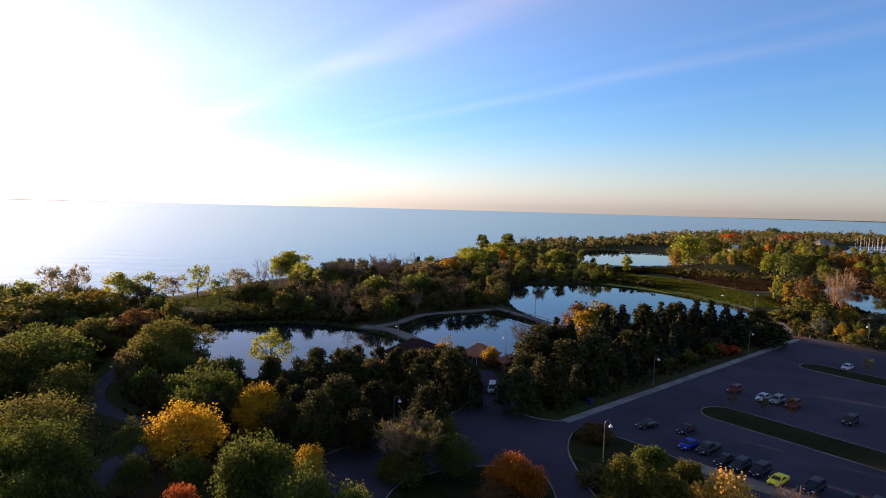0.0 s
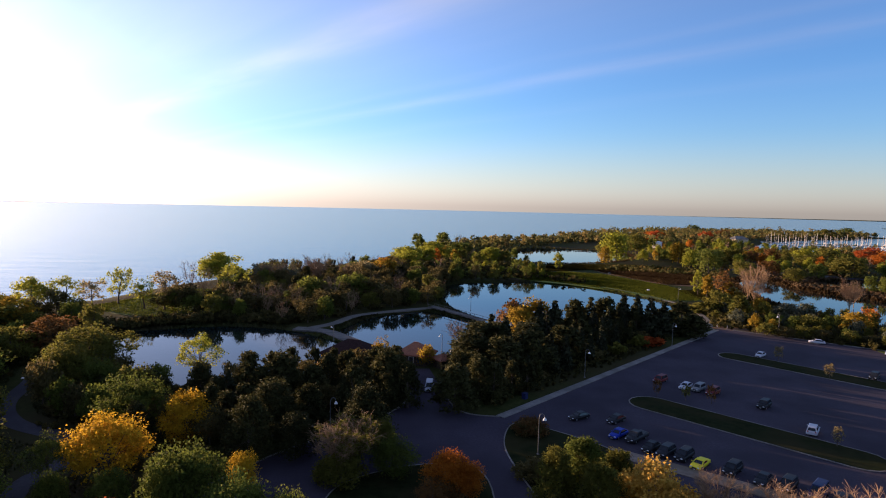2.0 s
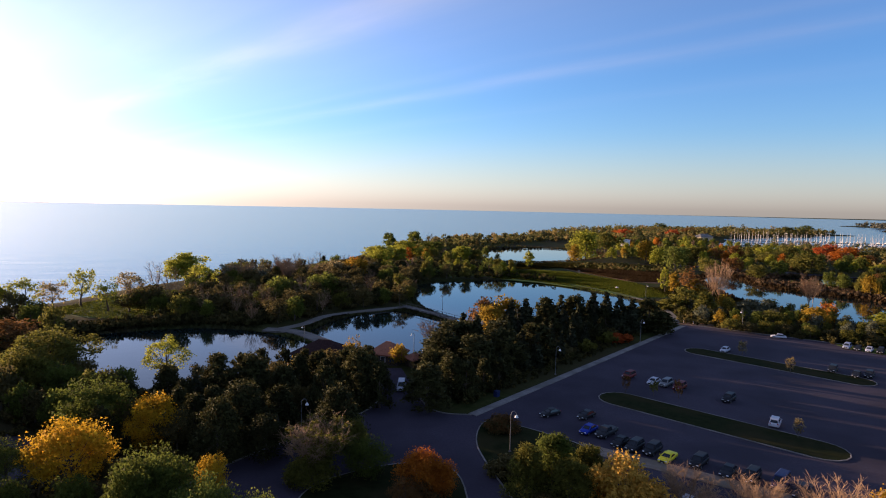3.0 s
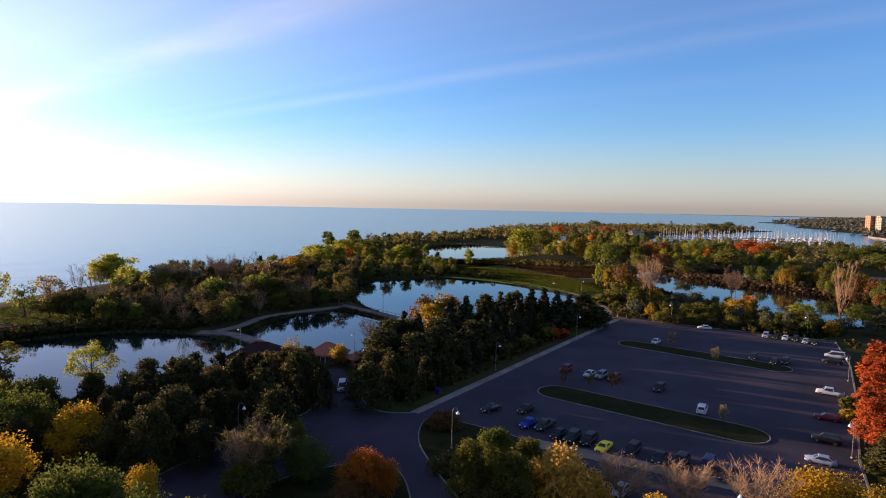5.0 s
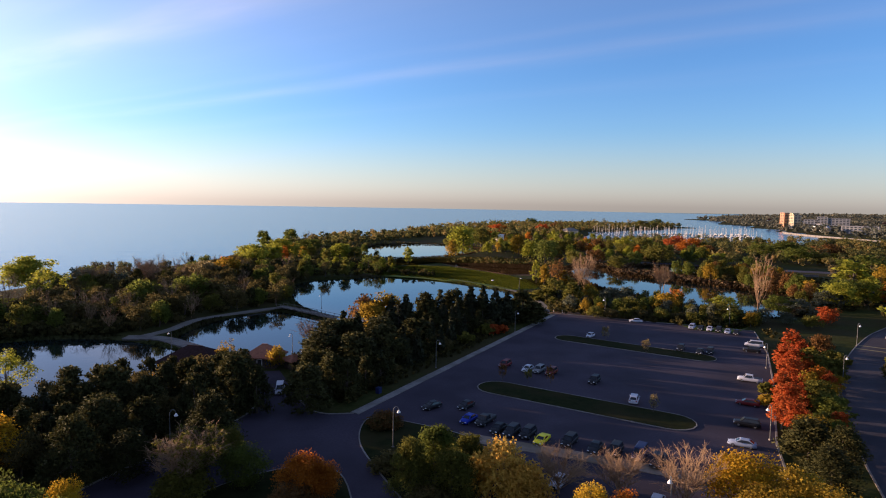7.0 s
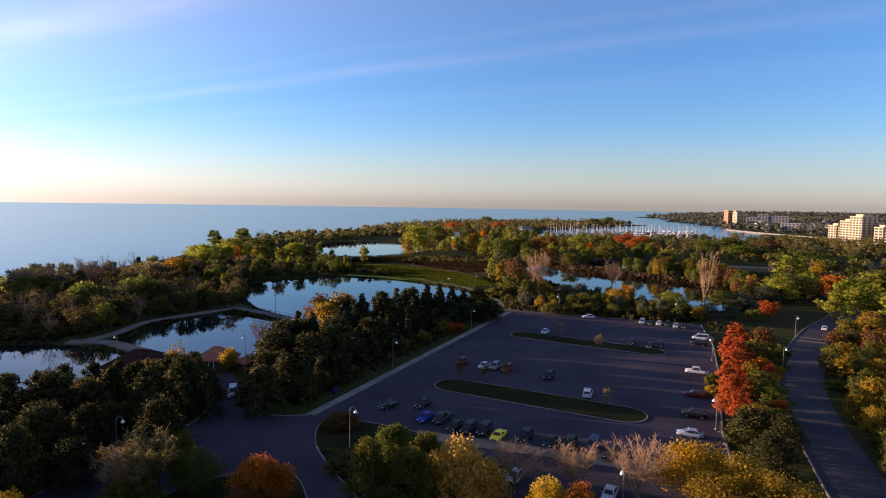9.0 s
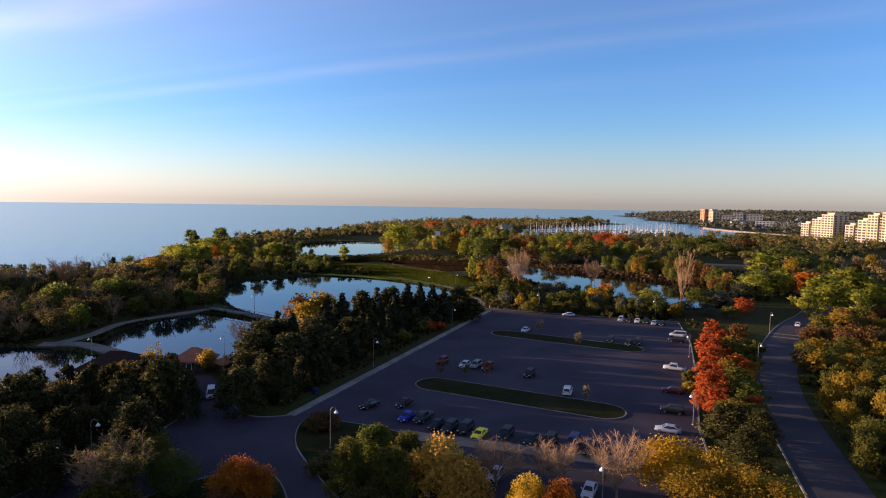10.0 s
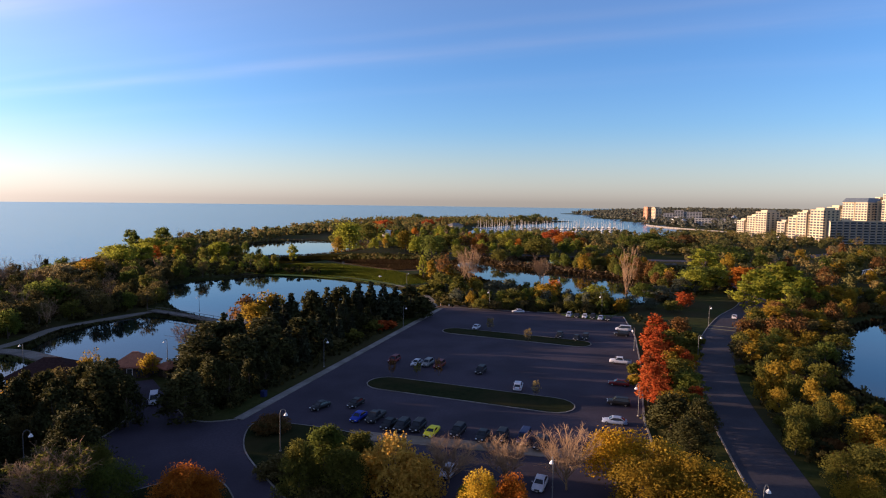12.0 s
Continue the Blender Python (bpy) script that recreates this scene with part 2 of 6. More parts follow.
M_SLATE = material("dark_glazed_roof", (0.06, 0.08, 0.1), (0.1, 0.12, 0.15), 0.4, 0.3, spec=0.5)
M_RED_BRICK = material("red_brick", (0.42, 0.2, 0.1), (0.54, 0.28, 0.15), 0.8, 0.9, 0.2, 4.0)
M_PANE = material("window_glass", (0.03, 0.04, 0.05), (0.07, 0.085, 0.1), 0.3, 0.1, spec=0.6)
M_WHITE = material("white_paint", (0.72, 0.71, 0.68), (0.82, 0.81, 0.78), 1.0, 0.5)
M_HULL = material("white_hull", (0.34, 0.33, 0.32), (0.5, 0.49, 0.46), 0.6, 0.3)
M_MAST = material("mast_alloy", (0.42, 0.38, 0.32), (0.55, 0.5, 0.43), 0.6, 0.5, metal=0.1)
M_LINE = material("worn_road_paint", (0.16, 0.14, 0.06), (0.24, 0.21, 0.09), 3.0, 0.8, where="World")

LEAF = {
    "yellow": foliage("yellow_leaves", (0.3612, 0.184, 0.008), (0.5676, 0.3404, 0.012), (0.6708, 0.4784, 0.03), 0.48),
    "gold": foliage("golden_olive_leaves", (0.162, 0.1062, 0.0117), (0.315, 0.207, 0.018), (0.468, 0.324, 0.0315), 0.58),
    "orange": foliage("orange_leaves", (0.25, 0.065, 0.008), (0.44, 0.14, 0.012), (0.55, 0.24, 0.025), 0.48),
    "red": foliage("red_leaves", (0.25, 0.043, 0.012), (0.43, 0.088, 0.02), (0.54, 0.18, 0.038), 0.48),
    "rust": foliage("rusty_leaves", (0.0765, 0.0425, 0.0153), (0.17, 0.085, 0.0255), (0.272, 0.1403, 0.0382)),
    "green": foliage("green_leaves", (0.0561, 0.0673, 0.0131), (0.1122, 0.1355, 0.0224), (0.1916, 0.2132, 0.0374), 0.58),
    "olive": foliage("olive_leaves", (0.0608, 0.0617, 0.0121), (0.1309, 0.1272, 0.0224), (0.2197, 0.201, 0.0374), 0.58),
    "lime": foliage("yellow_green_leaves", (0.14, 0.155, 0.014), (0.28, 0.29, 0.026), (0.43, 0.41, 0.05), 0.58),
    "grey": foliage("grey_green_leaves", (0.06, 0.07, 0.045), (0.11, 0.12, 0.075), (0.17, 0.18, 0.12)),
    "tan": foliage("tan_leaves", (0.121, 0.0935, 0.044), (0.242, 0.1925, 0.0825), (0.374, 0.319, 0.154), 0.58),
    "pine": foliage("pine_needles", (0.0242, 0.0255, 0.0091), (0.0454, 0.0466, 0.0151), (0.0816, 0.0756, 0.0229), 0.2),
    "spruce": foliage("spruce_needles", (0.0254, 0.0292, 0.0166), (0.0449, 0.0507, 0.0264), (0.078, 0.0829, 0.037), 0.15),
    "brush": foliage("dark_brush_leaves", (0.0544, 0.0469, 0.0169), (0.1013, 0.0844, 0.0281), (0.1734, 0.1359, 0.045), 0.4),
    "wood": foliage("mixed_autumn_wood", (0.1, 0.105, 0.03), (0.17, 0.155, 0.048), (0.27, 0.185, 0.06), 0.45, 9.0),
    # distance haze mixed into the leaf colours: greyer, bluer, low in contrast
    "farwood": foliage("haze_toned_wood", (0.1, 0.108, 0.084), (0.122, 0.124, 0.092), (0.148, 0.138, 0.1), 0.35, 14.0),
    "amber": foliage("amber_willow_leaves", (0.4, 0.22, 0.035), (0.64, 0.38, 0.06), (0.78, 0.52, 0.1), 0.5),
    "grass": foliage("lawn_blades", (0.1232, 0.1736, 0.0157), (0.2072, 0.2632, 0.0269), (0.3024, 0.3472, 0.0448), 0.5),
    "rough": foliage("rough_grass_blades", (0.0375, 0.045, 0.0105), (0.0675, 0.0713, 0.0165), (0.12, 0.105, 0.03), 0.4),
    "under": foliage("undergrowth_leaves", (0.038, 0.0355, 0.0118), (0.0719, 0.0651, 0.0192), (0.1268, 0.1014, 0.0309), 0.35, 5.0),
    "reed": foliage("reed_leaves", (0.085, 0.0523, 0.027), (0.135, 0.0908, 0.048), (0.19, 0.1375, 0.072), 0.3, 6.0),
}


# ---- building helpers ----
def part(name, data, mat, parent=None, label=""):
    """Links a bmesh, or (verts, faces), as one mesh object."""
    me = bpy.data.meshes.new(name)
    if isinstance(data, bmesh.types.BMesh):
        data.to_mesh(me)
        data.free()
    else:
        me.from_pydata(data[0], [], data[1])
    me.materials.append(mat)
    ob = new(name, me)
    ob.parent = parent
    if label:
        ob["label"] = label
    return ob


def thing(name, label, category, group="", kind="", at=None):
    ob = new(name)
    ob.empty_display_size = 0.2
    if at:
        ob.matrix_basis = at
    return tagged(ob, label, category, group, kind)


def box(bm, x0, x1, y0, y1, z0, z1, m=None):
    v = [bm.verts.new((x, y, z)) for z in (z0, z1) for x, y in ((x0, y0), (x1, y0), (x1, y1), (x0, y1))]
    if m is not None:
        for k in v:
            k.co = m @ k.co
    for f in ((3, 2, 1, 0), (4, 5, 6, 7), (0, 1, 5, 4), (1, 2, 6, 5), (2, 3, 7, 6), (3, 0, 4, 7)):
        bm.faces.new([v[i] for i in f])


def block(x0, x1, y0, y1, z0, z1, bevel=0.0):
    bm = bmesh.new()
    box(bm, x0, x1, y0, y1, z0, z1)
    if bevel:
        bmesh.ops.bevel(bm, geom=bm.edges[:], offset=bevel, segments=2, affect="EDGES")
    return bm


def tube(V, F, pts, radii, sides=5):
    """Adds a tapered tube along pts to the lists V, F."""
    base = len(V)
    pts = [Vector(p) for p in pts]
    for i, p in enumerate(pts):
        d = (pts[min(i + 1, len(pts) - 1)] - pts[max(i - 1, 0)]).normalized()
        a = d.orthogonal().normalized()
        b = d.cross(a)
        for k in range(sides):
            t = 2 * math.pi * k / sides
            V.append(tuple(p + (a * math.cos(t) + b * math.sin(t)) * radii[i]))
    for i in range(len(pts) - 1):
        for k in range(sides):
            j = (k + 1) % sides
            F.append((base + i * sides + k, base + i * sides + j, base + (i + 1) * sides + j, base + (i + 1) * sides + k))
    F.append(tuple(base + (len(pts) - 1) * sides + k for k in range(sides)))


def smooth_loop(pts, steps=6, closed=True):
    """A Catmull-Rom line through the corners of a plan outline."""
    n, out = len(pts), []
    P = [np.array(p, float) for p in pts]
    for i in range(n if closed else n - 1):
        if closed:
            a, b, c, d = P[i - 1], P[i], P[(i + 1) % n], P[(i + 2) % n]
        else:
            a, b, c, d = P[max(i - 1, 0)], P[i], P[i + 1], P[min(i + 2, n - 1)]
        for k in range(steps):
            t = k / steps
            out.append(tuple(0.5 * (2 * b + (c - a) * t + (2 * a - 5 * b + 4 * c - d) * t * t + (3 * b - a - 3 * c + d) * t ** 3)))
    if not closed:
        out.append(tuple(P[-1]))
    return out


def slab(outline, z0, z1):
    """A flat plate with upright rim over an outline."""
    bm = bmesh.new()
    top = [bm.verts.new((x, y, z1)) for x, y in outline]
    low = [bm.verts.new((x, y, z0)) for x, y in outline]
    f = bm.faces.new(top)
    n = len(top)
    for i in range(n):
        bm.faces.new((low[i], low[(i + 1) % n], top[(i + 1) % n], top[i]))
    bmesh.ops.triangulate(bm, faces=[f])
    bmesh.ops.recalc_face_normals(bm, faces=bm.faces[:])
    return bm


def ribbon(line, width, z0, z1, offset=0.0, closed=False):
    """A band with thickness along a plan line."""
    bm = bmesh.new()
    n = len(line)
    rows = []
    for i, (x, y) in enumerate(line):
        a = line[i - 1] if (i or closed) else line[0]
        b = line[(i + 1) % n] if (i < n - 1 or closed) else line[-1]
        d = Vector((b[0] - a[0], b[1] - a[1]))
        d = d.normalized() if d.length > 1e-6 else Vector((1, 0))
        s = Vector((-d.y, d.x))
        c = Vector((x, y)) + s * offset
        l, r = c + s * width / 2, c - s * width / 2
        rows.append([bm.verts.new((*l, z0)), bm.verts.new((*l, z1)), bm.verts.new((*r, z1)), bm.verts.new((*r, z0))])
    for i in range(n if closed else n - 1):
        p, q = rows[i], rows[(i + 1) % n]
        for k in range(3):
            bm.faces.new((p[k], p[k + 1], q[k + 1], q[k]))
    bmesh.ops.recalc_face_normals(bm, faces=bm.faces[:])
    return bm


def inside(poly, X, Y):
    """Which of the points lie inside the outline."""
    r = np.zeros(np.shape(X), bool)
    n = len(poly)
    for i in range(n):
        x0, y0 = poly[i]
        x1, y1 = poly[(i + 1) % n]
        if y0 == y1:
            continue
        c = ((y0 > Y) != (y1 > Y)) & (X < (x1 - x0) * (Y - y0) / (y1 - y0) + x0)
        r ^= c
    return r


def far_from(poly, X, Y):
    """Distance of the points from the outline; negative inside."""
    d = np.full(np.shape(X), 1e9)
    n = len(poly)
    for i in range(n):
        x0, y0 = poly[i]
        x1, y1 = poly[(i + 1) % n]
        ex, ey = x1 - x0, y1 - y0
        t = np.clip(((X - x0) * ex + (Y - y0) * ey) / (ex * ex + ey * ey + 1e-9), 0, 1)
        d = np.minimum(d, np.hypot(X - x0 - t * ex, Y - y0 - t * ey))
    return np.where(inside(poly, X, Y), -d, d)


# ---- the lie of the land ----
COAST = [(-4900, -2500), (-700, -150), (-300, 105), (-170, 222), (-134, 240), (-111, 257), (-96, 301), (-64, 362), (-32, 400), (5, 462),
         (33, 545), (85, 686), (150, 758), (233, 795), (402, 1020), (520, 1130), (640, 1190), (800, 1185), (960, 1120), (985, 1040), (860, 960), (680, 880), (560, 820),
         (452, 690), (470, 640), (594, 578), (680, 510), (800, 590), (900, 680), (1010, 830), (1250, 1180), (1650, 1780), (3000, 2700), (4900, 3400),
         (4900, -4900), (-4900, -4900)]
LAGOON = smooth_loop([(108, 475), (127, 440), (180, 455), (222, 500), (228, 560), (185, 585), (140, 565)])
BASIN_LEFT = smooth_loop([(-80, 193), (-67, 201), (-50, 205), (-32, 200), (-20, 190), (-10, 176), (-8, 160), (-20, 148), (-36, 142), (-50, 138), (-62, 150), (-72, 172)])
BASIN_MID = smooth_loop([(-12, 197), (-5, 215), (4, 226), (18, 234), (27, 224), (36, 208), (34, 186), (24, 168), (12, 165), (2, 170), (-7, 184)])
BASIN_FAR = smooth_loop([(31, 250), (33, 300), (48, 322), (67, 325), (85, 330), (100, 325), (118, 297), (130, 256), (118, 235), (90, 222), (60, 206), (44, 205), (37, 226)])
POND_EAST = smooth_loop([(244, 358), (232, 300), (246, 262), (255, 232), (240, 195), (212, 172), (196, 174), (190, 204), (184, 238), (190, 273), (215, 335)])
POND_SOUTH = smooth_loop([(148, 57), (163, 73), (190, 87), (217, 96), (260, 100), (300, 85), (290, 40), (220, 15), (165, 15), (146, 35)])
POND_SHORE = smooth_loop([(262, 330), (300, 345), (330, 320), (300, 300), (275, 300)])
PONDS = {"lagoon": LAGOON, "pond_left": BASIN_LEFT, "pond_mid": BASIN_MID, "pond_far": BASIN_FAR, "pond_east": POND_EAST, "pond_south": POND_SOUTH, "pond_shore": POND_SHORE}


def land_height(X, Y):
    """Level ground at 0, the lake bed, the pond beds with sloping banks."""
    d = -far_from(COAST, X, Y)
    z = np.clip((d - 2) / 8, -3.5, 0)
    for pond in PONDS.values():
        e = far_from(pond, X, Y)
        z = np.minimum(z, np.clip((e - 2.2) / 2.6, -1.6, 0))
    return z


def grid_line(lo, a, b, hi, step):
    mid = list(np.arange(a, b + step, step))
    left, right, s = [], [], step
    x = a
    while x > lo:
        s *= 1.16
        x -= s
        left.append(max(x, lo))
    s, x = step, mid[-1]
    while x < hi:
        s *= 1.16
        x += s
        right.append(min(x, hi))
    return np.array(left[::-1] + mid + right)


def build_ground():
    gx = grid_line(-4900, -170, 320, 4900, 2.5)
    gy = grid_line(-4900, 30, 400, 4900, 2.5)
    X, Y = np.meshgrid(gx, gy)
    Z = land_height(X, Y)
    near = np.exp(-((X - 80) ** 2 + (Y - 180) ** 2) / 300 ** 2)
    Z = Z + np.where(Z > -0.01, 0.0, 0.05 * np.sin(X * 0.7) * np.cos(Y * 0.6)) * near
    nx, ny = len(gx), len(gy)
    V = np.stack([X.ravel(), Y.ravel(), Z.ravel()], -1)
    i = (np.arange(ny - 1)[:, None] * nx + np.arange(nx - 1)[None]).ravel()
    F = np.stack([i, i + 1, i + nx + 1, i + nx], -1)
    ob = part("ground", (V.tolist(), F.tolist()), M_GROUND)
    for p in ob.data.polygons:
        p.use_smooth = True
    tagged(ob, "rough grass and dry turf sloping to the water", "ground", kind="structure")


def build_water():
    n = 160
    V = [(0, 0, -1.15)]
    F = []
    for r in (30, 120, 400, 1200, 3000, 4985):
        V += [(r * math.cos(2 * math.pi * k / n), r * math.sin(2 * math.pi * k / n), -1.15) for k in range(n)]
    for k in range(n):
        F.append((0, 1 + k, 1 + (k + 1) % n))
        for j in range(5):
            a = 1 + j * n
            F.append((a + k, a + n + k, a + n + (k + 1) % n, a + (k + 1) % n))
    tagged(part("lake_water", (V, F), M_SEA), "pale blue lake with small ripples reaching the horizon", "lake", kind="structure")
    for name, line in PONDS.items():
        c = np.mean(line, axis=0)
        out = []
        for x, y in line:
            d = np.array((x, y)) - c
            out.append(tuple(c + d * (1 + 1.3 / np.hypot(*d))))
        tagged(part(name, slab(out, -1.1, -0.62), M_POND), "still dark pond that mirrors the blue sky", "pond", kind="structure")


build_ground()
build_water()


# ---- roads, lot, paths ----
def surface(name, bm, mat, label, category):
    return tagged(part(name, bm, mat), label, category, kind="structure")


LOT = [(-34, 62), (-30, 80), (-18, 97), (-9, 106), (3, 118), (7.5, 128), (8, 150), (13.5, 150), (15, 134), (16.2, 121), (19, 116), (24.6, 114.5),
       (119.6, 197.8), (122, 200.5), (172, 152), (149.5, 127), (126.5, 105.5), (93, 76), (76, 58), (62, 38), (10, 30), (-34, 40)]
ISLAND_NEAR = smooth_loop([(-9, 55), (-7.5, 80), (-3.5, 88.5), (6, 93), (14, 93), (17.3, 87), (16, 70), (15, 50)], 5)
ISLAND_CORNER = smooth_loop([(25, 70), (22.6, 91), (22.9, 102), (26.5, 110.5), (31, 109), (41, 97.5), (40, 90), (35, 78), (28, 68)], 5)


def stadium(a, b, r, n=9):
    """A long island with round ends."""
    a, b = Vector(a), Vector(b)
    t = math.atan2(b.y - a.y, b.x - a.x)
    out = []
    for c, s in ((b, -90), (a, 90)):
        for k in range(n):
            g = t + radians(s + 180 * k / (n - 1))
            out.append((c.x + r * math.cos(g), c.y + r * math.sin(g)))
    return out


ISLAND_ONE = stadium((59.5, 121), (82.8, 91.2), 4.7)
ISLAND_TWO = stadium((103.3, 160.5), (126.3, 129), 4.2)
ROAD_EAST = smooth_loop([(60, 18), (90, 48.5), (120, 77), (142, 94), (170, 112), (205, 130), (238, 143), (275, 165), (310, 200), (330, 240)], 6, closed=False)
PATH_LEFT = smooth_loop([(-46, 60), (-49, 80), (-51, 91), (-49, 98), (-53, 107), (-66, 115), (-74, 126), (-78, 142), (-84, 160), (-92, 185), (-112, 205)], 6, closed=False)
PATH_WOOD = smooth_loop([(119, 200), (126, 214), (131, 228), (135, 248), (133, 268), (127, 290), (120, 306)], 6, closed=False)
WALK_FAR = smooth_loop([(-22, 200), (-15, 208), (-8, 222), (4, 231), (17, 238), (23, 240)], 6, closed=False)
BRIDGE = [(22, 241.5), (30, 228), (39, 211)]
DECK_NEAR = smooth_loop([(-27, 199), (-20, 196.5), (-15, 192.5), (-9.5, 184), (-3.5, 174), (-2, 171)], 5, closed=False)


def build_paving():
    surface("parking_lot", slab(LOT, -0.2, 0.02), M_ASPHALT, "worn dark asphalt of the car park and its drives", "car park")
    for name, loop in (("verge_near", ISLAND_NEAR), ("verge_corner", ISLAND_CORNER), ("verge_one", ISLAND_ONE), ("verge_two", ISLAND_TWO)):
        surface(name, slab(loop, 0.0, 0.13), M_VERGE, "grass island coloured dark for shade inside a concrete kerb", "grass island")
        surface(name.replace("verge", "kerb"), ribbon(loop, 0.22, 0.0, 0.165, closed=True), M_CONCRETE, "pale concrete kerb round a grass island", "kerb")
    kerb = [(16.2, 121), (19, 116.2), (24.6, 114.5), (119.6, 197.3)]
    surface("kerb_north", ribbon(kerb[2:], 0.3, 0.0, 0.17, offset=-0.95), M_CONCRETE, "long straight concrete kerb of the car park", "kerb")
    surface("pavement_north", ribbon(kerb[2:], 1.6, 0.0, 0.16, offset=0.02), M_CONCRETE, "pale concrete pavement along the car park", "pavement")
    surface("kerb_drive", ribbon(smooth_loop([(8, 150), (13.5, 150), (15, 134), (16.2, 121), (19, 116.2), (24.6, 114.5)][2:], 5, False), 0.3, 0.0, 0.16), M_CONCRETE, "concrete kerb curving into the drive", "kerb")
    surface("kerb_west", ribbon(smooth_loop([(-30, 80), (-18, 97), (-9, 106), (3, 118), (7.5, 128)], 5, False), 0.3, 0.0, 0.16), M_CONCRETE, "concrete kerb of the access road", "kerb")
    surface("kerb_east", ribbon([(172, 152), (149.5, 127), (126.5, 105.5), (93, 76), (76, 58)], 0.35, 0.0, 0.17), M_CONCRETE, "concrete kerb on the far side of the car park", "kerb")
    surface("kerb_end", ribbon([(122, 200.5), (172, 152)], 0.35, 0.0, 0.17), M_CONCRETE, "concrete kerb at the end of the car park", "kerb")
    surface("dusty_verge", ribbon([(40.5, 97), (55, 84), (72, 68)], 3.6, 0.0, 0.12), M_STRIP, "dusty leaf-strewn verge between parking rows", "verge")
    surface("road_east", ribbon(ROAD_EAST, 9.5, -0.1, 0.03), M_ROAD, "curving asphalt park road", "road")
    surface("kerb_road", ribbon(ROAD_EAST, 0.3, 0.0, 0.17, offset=4.9), M_CONCRETE, "concrete kerb of the park road", "kerb")
    for name, line in (("crossing_line_1", [(186.5, 126.8), (191.5, 119.2)]), ("crossing_line_2", [(181.6, 124.0), (186.4, 116.6)])):
        surface(name, ribbon(line, 1.0, 0.03, 0.036), M_LINE, "faded yellow crossing line on the park road", "road marking")
    surface("path_left", ribbon(PATH_LEFT, 3.4, -0.1, 0.035), M_ROAD, "winding grey asphalt footpath through the trees", "footpath")
    surface("path_wood", ribbon(PATH_WOOD, 2.2, -0.1, 0.035), M_GRAVEL, "pale gravel footpath by the pond", "footpath")
    surface("walk_far", ribbon(WALK_FAR, 3.6, -0.6, 0.10), M_GRAVEL, "curved gravel walk between the two ponds", "footpath")
    surface("beach", ribbon(smooth_loop([(-300, 100), (-200, 192), (-170, 218), (-150, 229)], 4, False), 7, -1.2, 0.04), M_SAND, "pale pebble beach along the lake", "beach")
    surface("road_marina", ribbon(smooth_loop([(250, 420), (372, 292), (410, 272), (470, 262), (600, 270)], 5, False), 14, -0.1, 0.04), M_ROAD, "asphalt road by the marsh", "road")
    surface("road_bank", ribbon([(285, 152), (304, 139), (340, 122), (420, 95)], 6, -0.1, 0.04), M_GRAVEL, "sunlit gravel track beside the pond", "track")
    for k, line in enumerate(([(89, 364), (122, 381), (143, 369), (149, 349), (160, 315), (160, 292), (154, 268), (148, 262), (134, 263), (125, 286), (110, 311), (83, 338)],
                              [(40, 345), (75, 345), (105, 345), (95, 400), (60, 420), (38, 395)],
                              [(-98, 228), (-76, 222), (-70, 236), (-84, 262), (-100, 262)],
                              [(160, 152), (176, 158), (186, 168), (172, 176), (154, 166)],
                              [(146, 392), (170, 383), (209, 374), (182, 318), (163, 320), (155, 347)])):
        surface(f"lawn_{k + 1}", slab(smooth_loop(line, 5), -0.3, 0.045), M_LAWN if k != 4 else M_REED,
                "sunlit green mown lawn" if k != 4 else "meadow of dry brown reed and grass", "lawn")


build_paving()


def build_boardwalks():
    deck = thing("boardwalk", "weathered timber boardwalk on posts over the pond", "boardwalk")
    part("beam", ribbon(DECK_NEAR, 4.2, -0.25, 0.22), M_DECK, deck)
    part("deck", ribbon(DECK_NEAR, 4.6, 0.224, 0.32), M_DECK, deck)
    for i in range(0, len(DECK_NEAR), 4):
        x, y = DECK_NEAR[i]
        part("post", block(x - 0.2, x + 0.2, y - 0.2, y + 0.2, -1.6, -0.2), M_DECK, deck)
    br = thing("footbridge", "low timber footbridge with rails between the ponds", "footbridge")
    line = smooth_loop([(*p,) for p in BRIDGE], 8, False)
    part("deck", ribbon(line, 3.4, 0.1, 0.42), M_DECK, br)
    for s in (-1.6, 1.6):
        part("rail", ribbon(line, 0.10, 1.35, 1.45, offset=s), M_DECK, br)
        part("kick_board", ribbon(line, 0.08, 0.42, 0.62, offset=s), M_DECK, br)
    d = (Vector(BRIDGE[2]) - Vector(BRIDGE[0])).normalized()
    side = Vector((-d.y, d.x))
    for i in range(0, len(line), 2):
        for s in (-1.6, 1.6):
            p = Vector(line[i]) + side * s
            part("rail_post", block(p.x - 0.07, p.x + 0.07, p.y - 0.07, p.y + 0.07, -1.4, 1.36), M_DECK, br)


build_boardwalks()


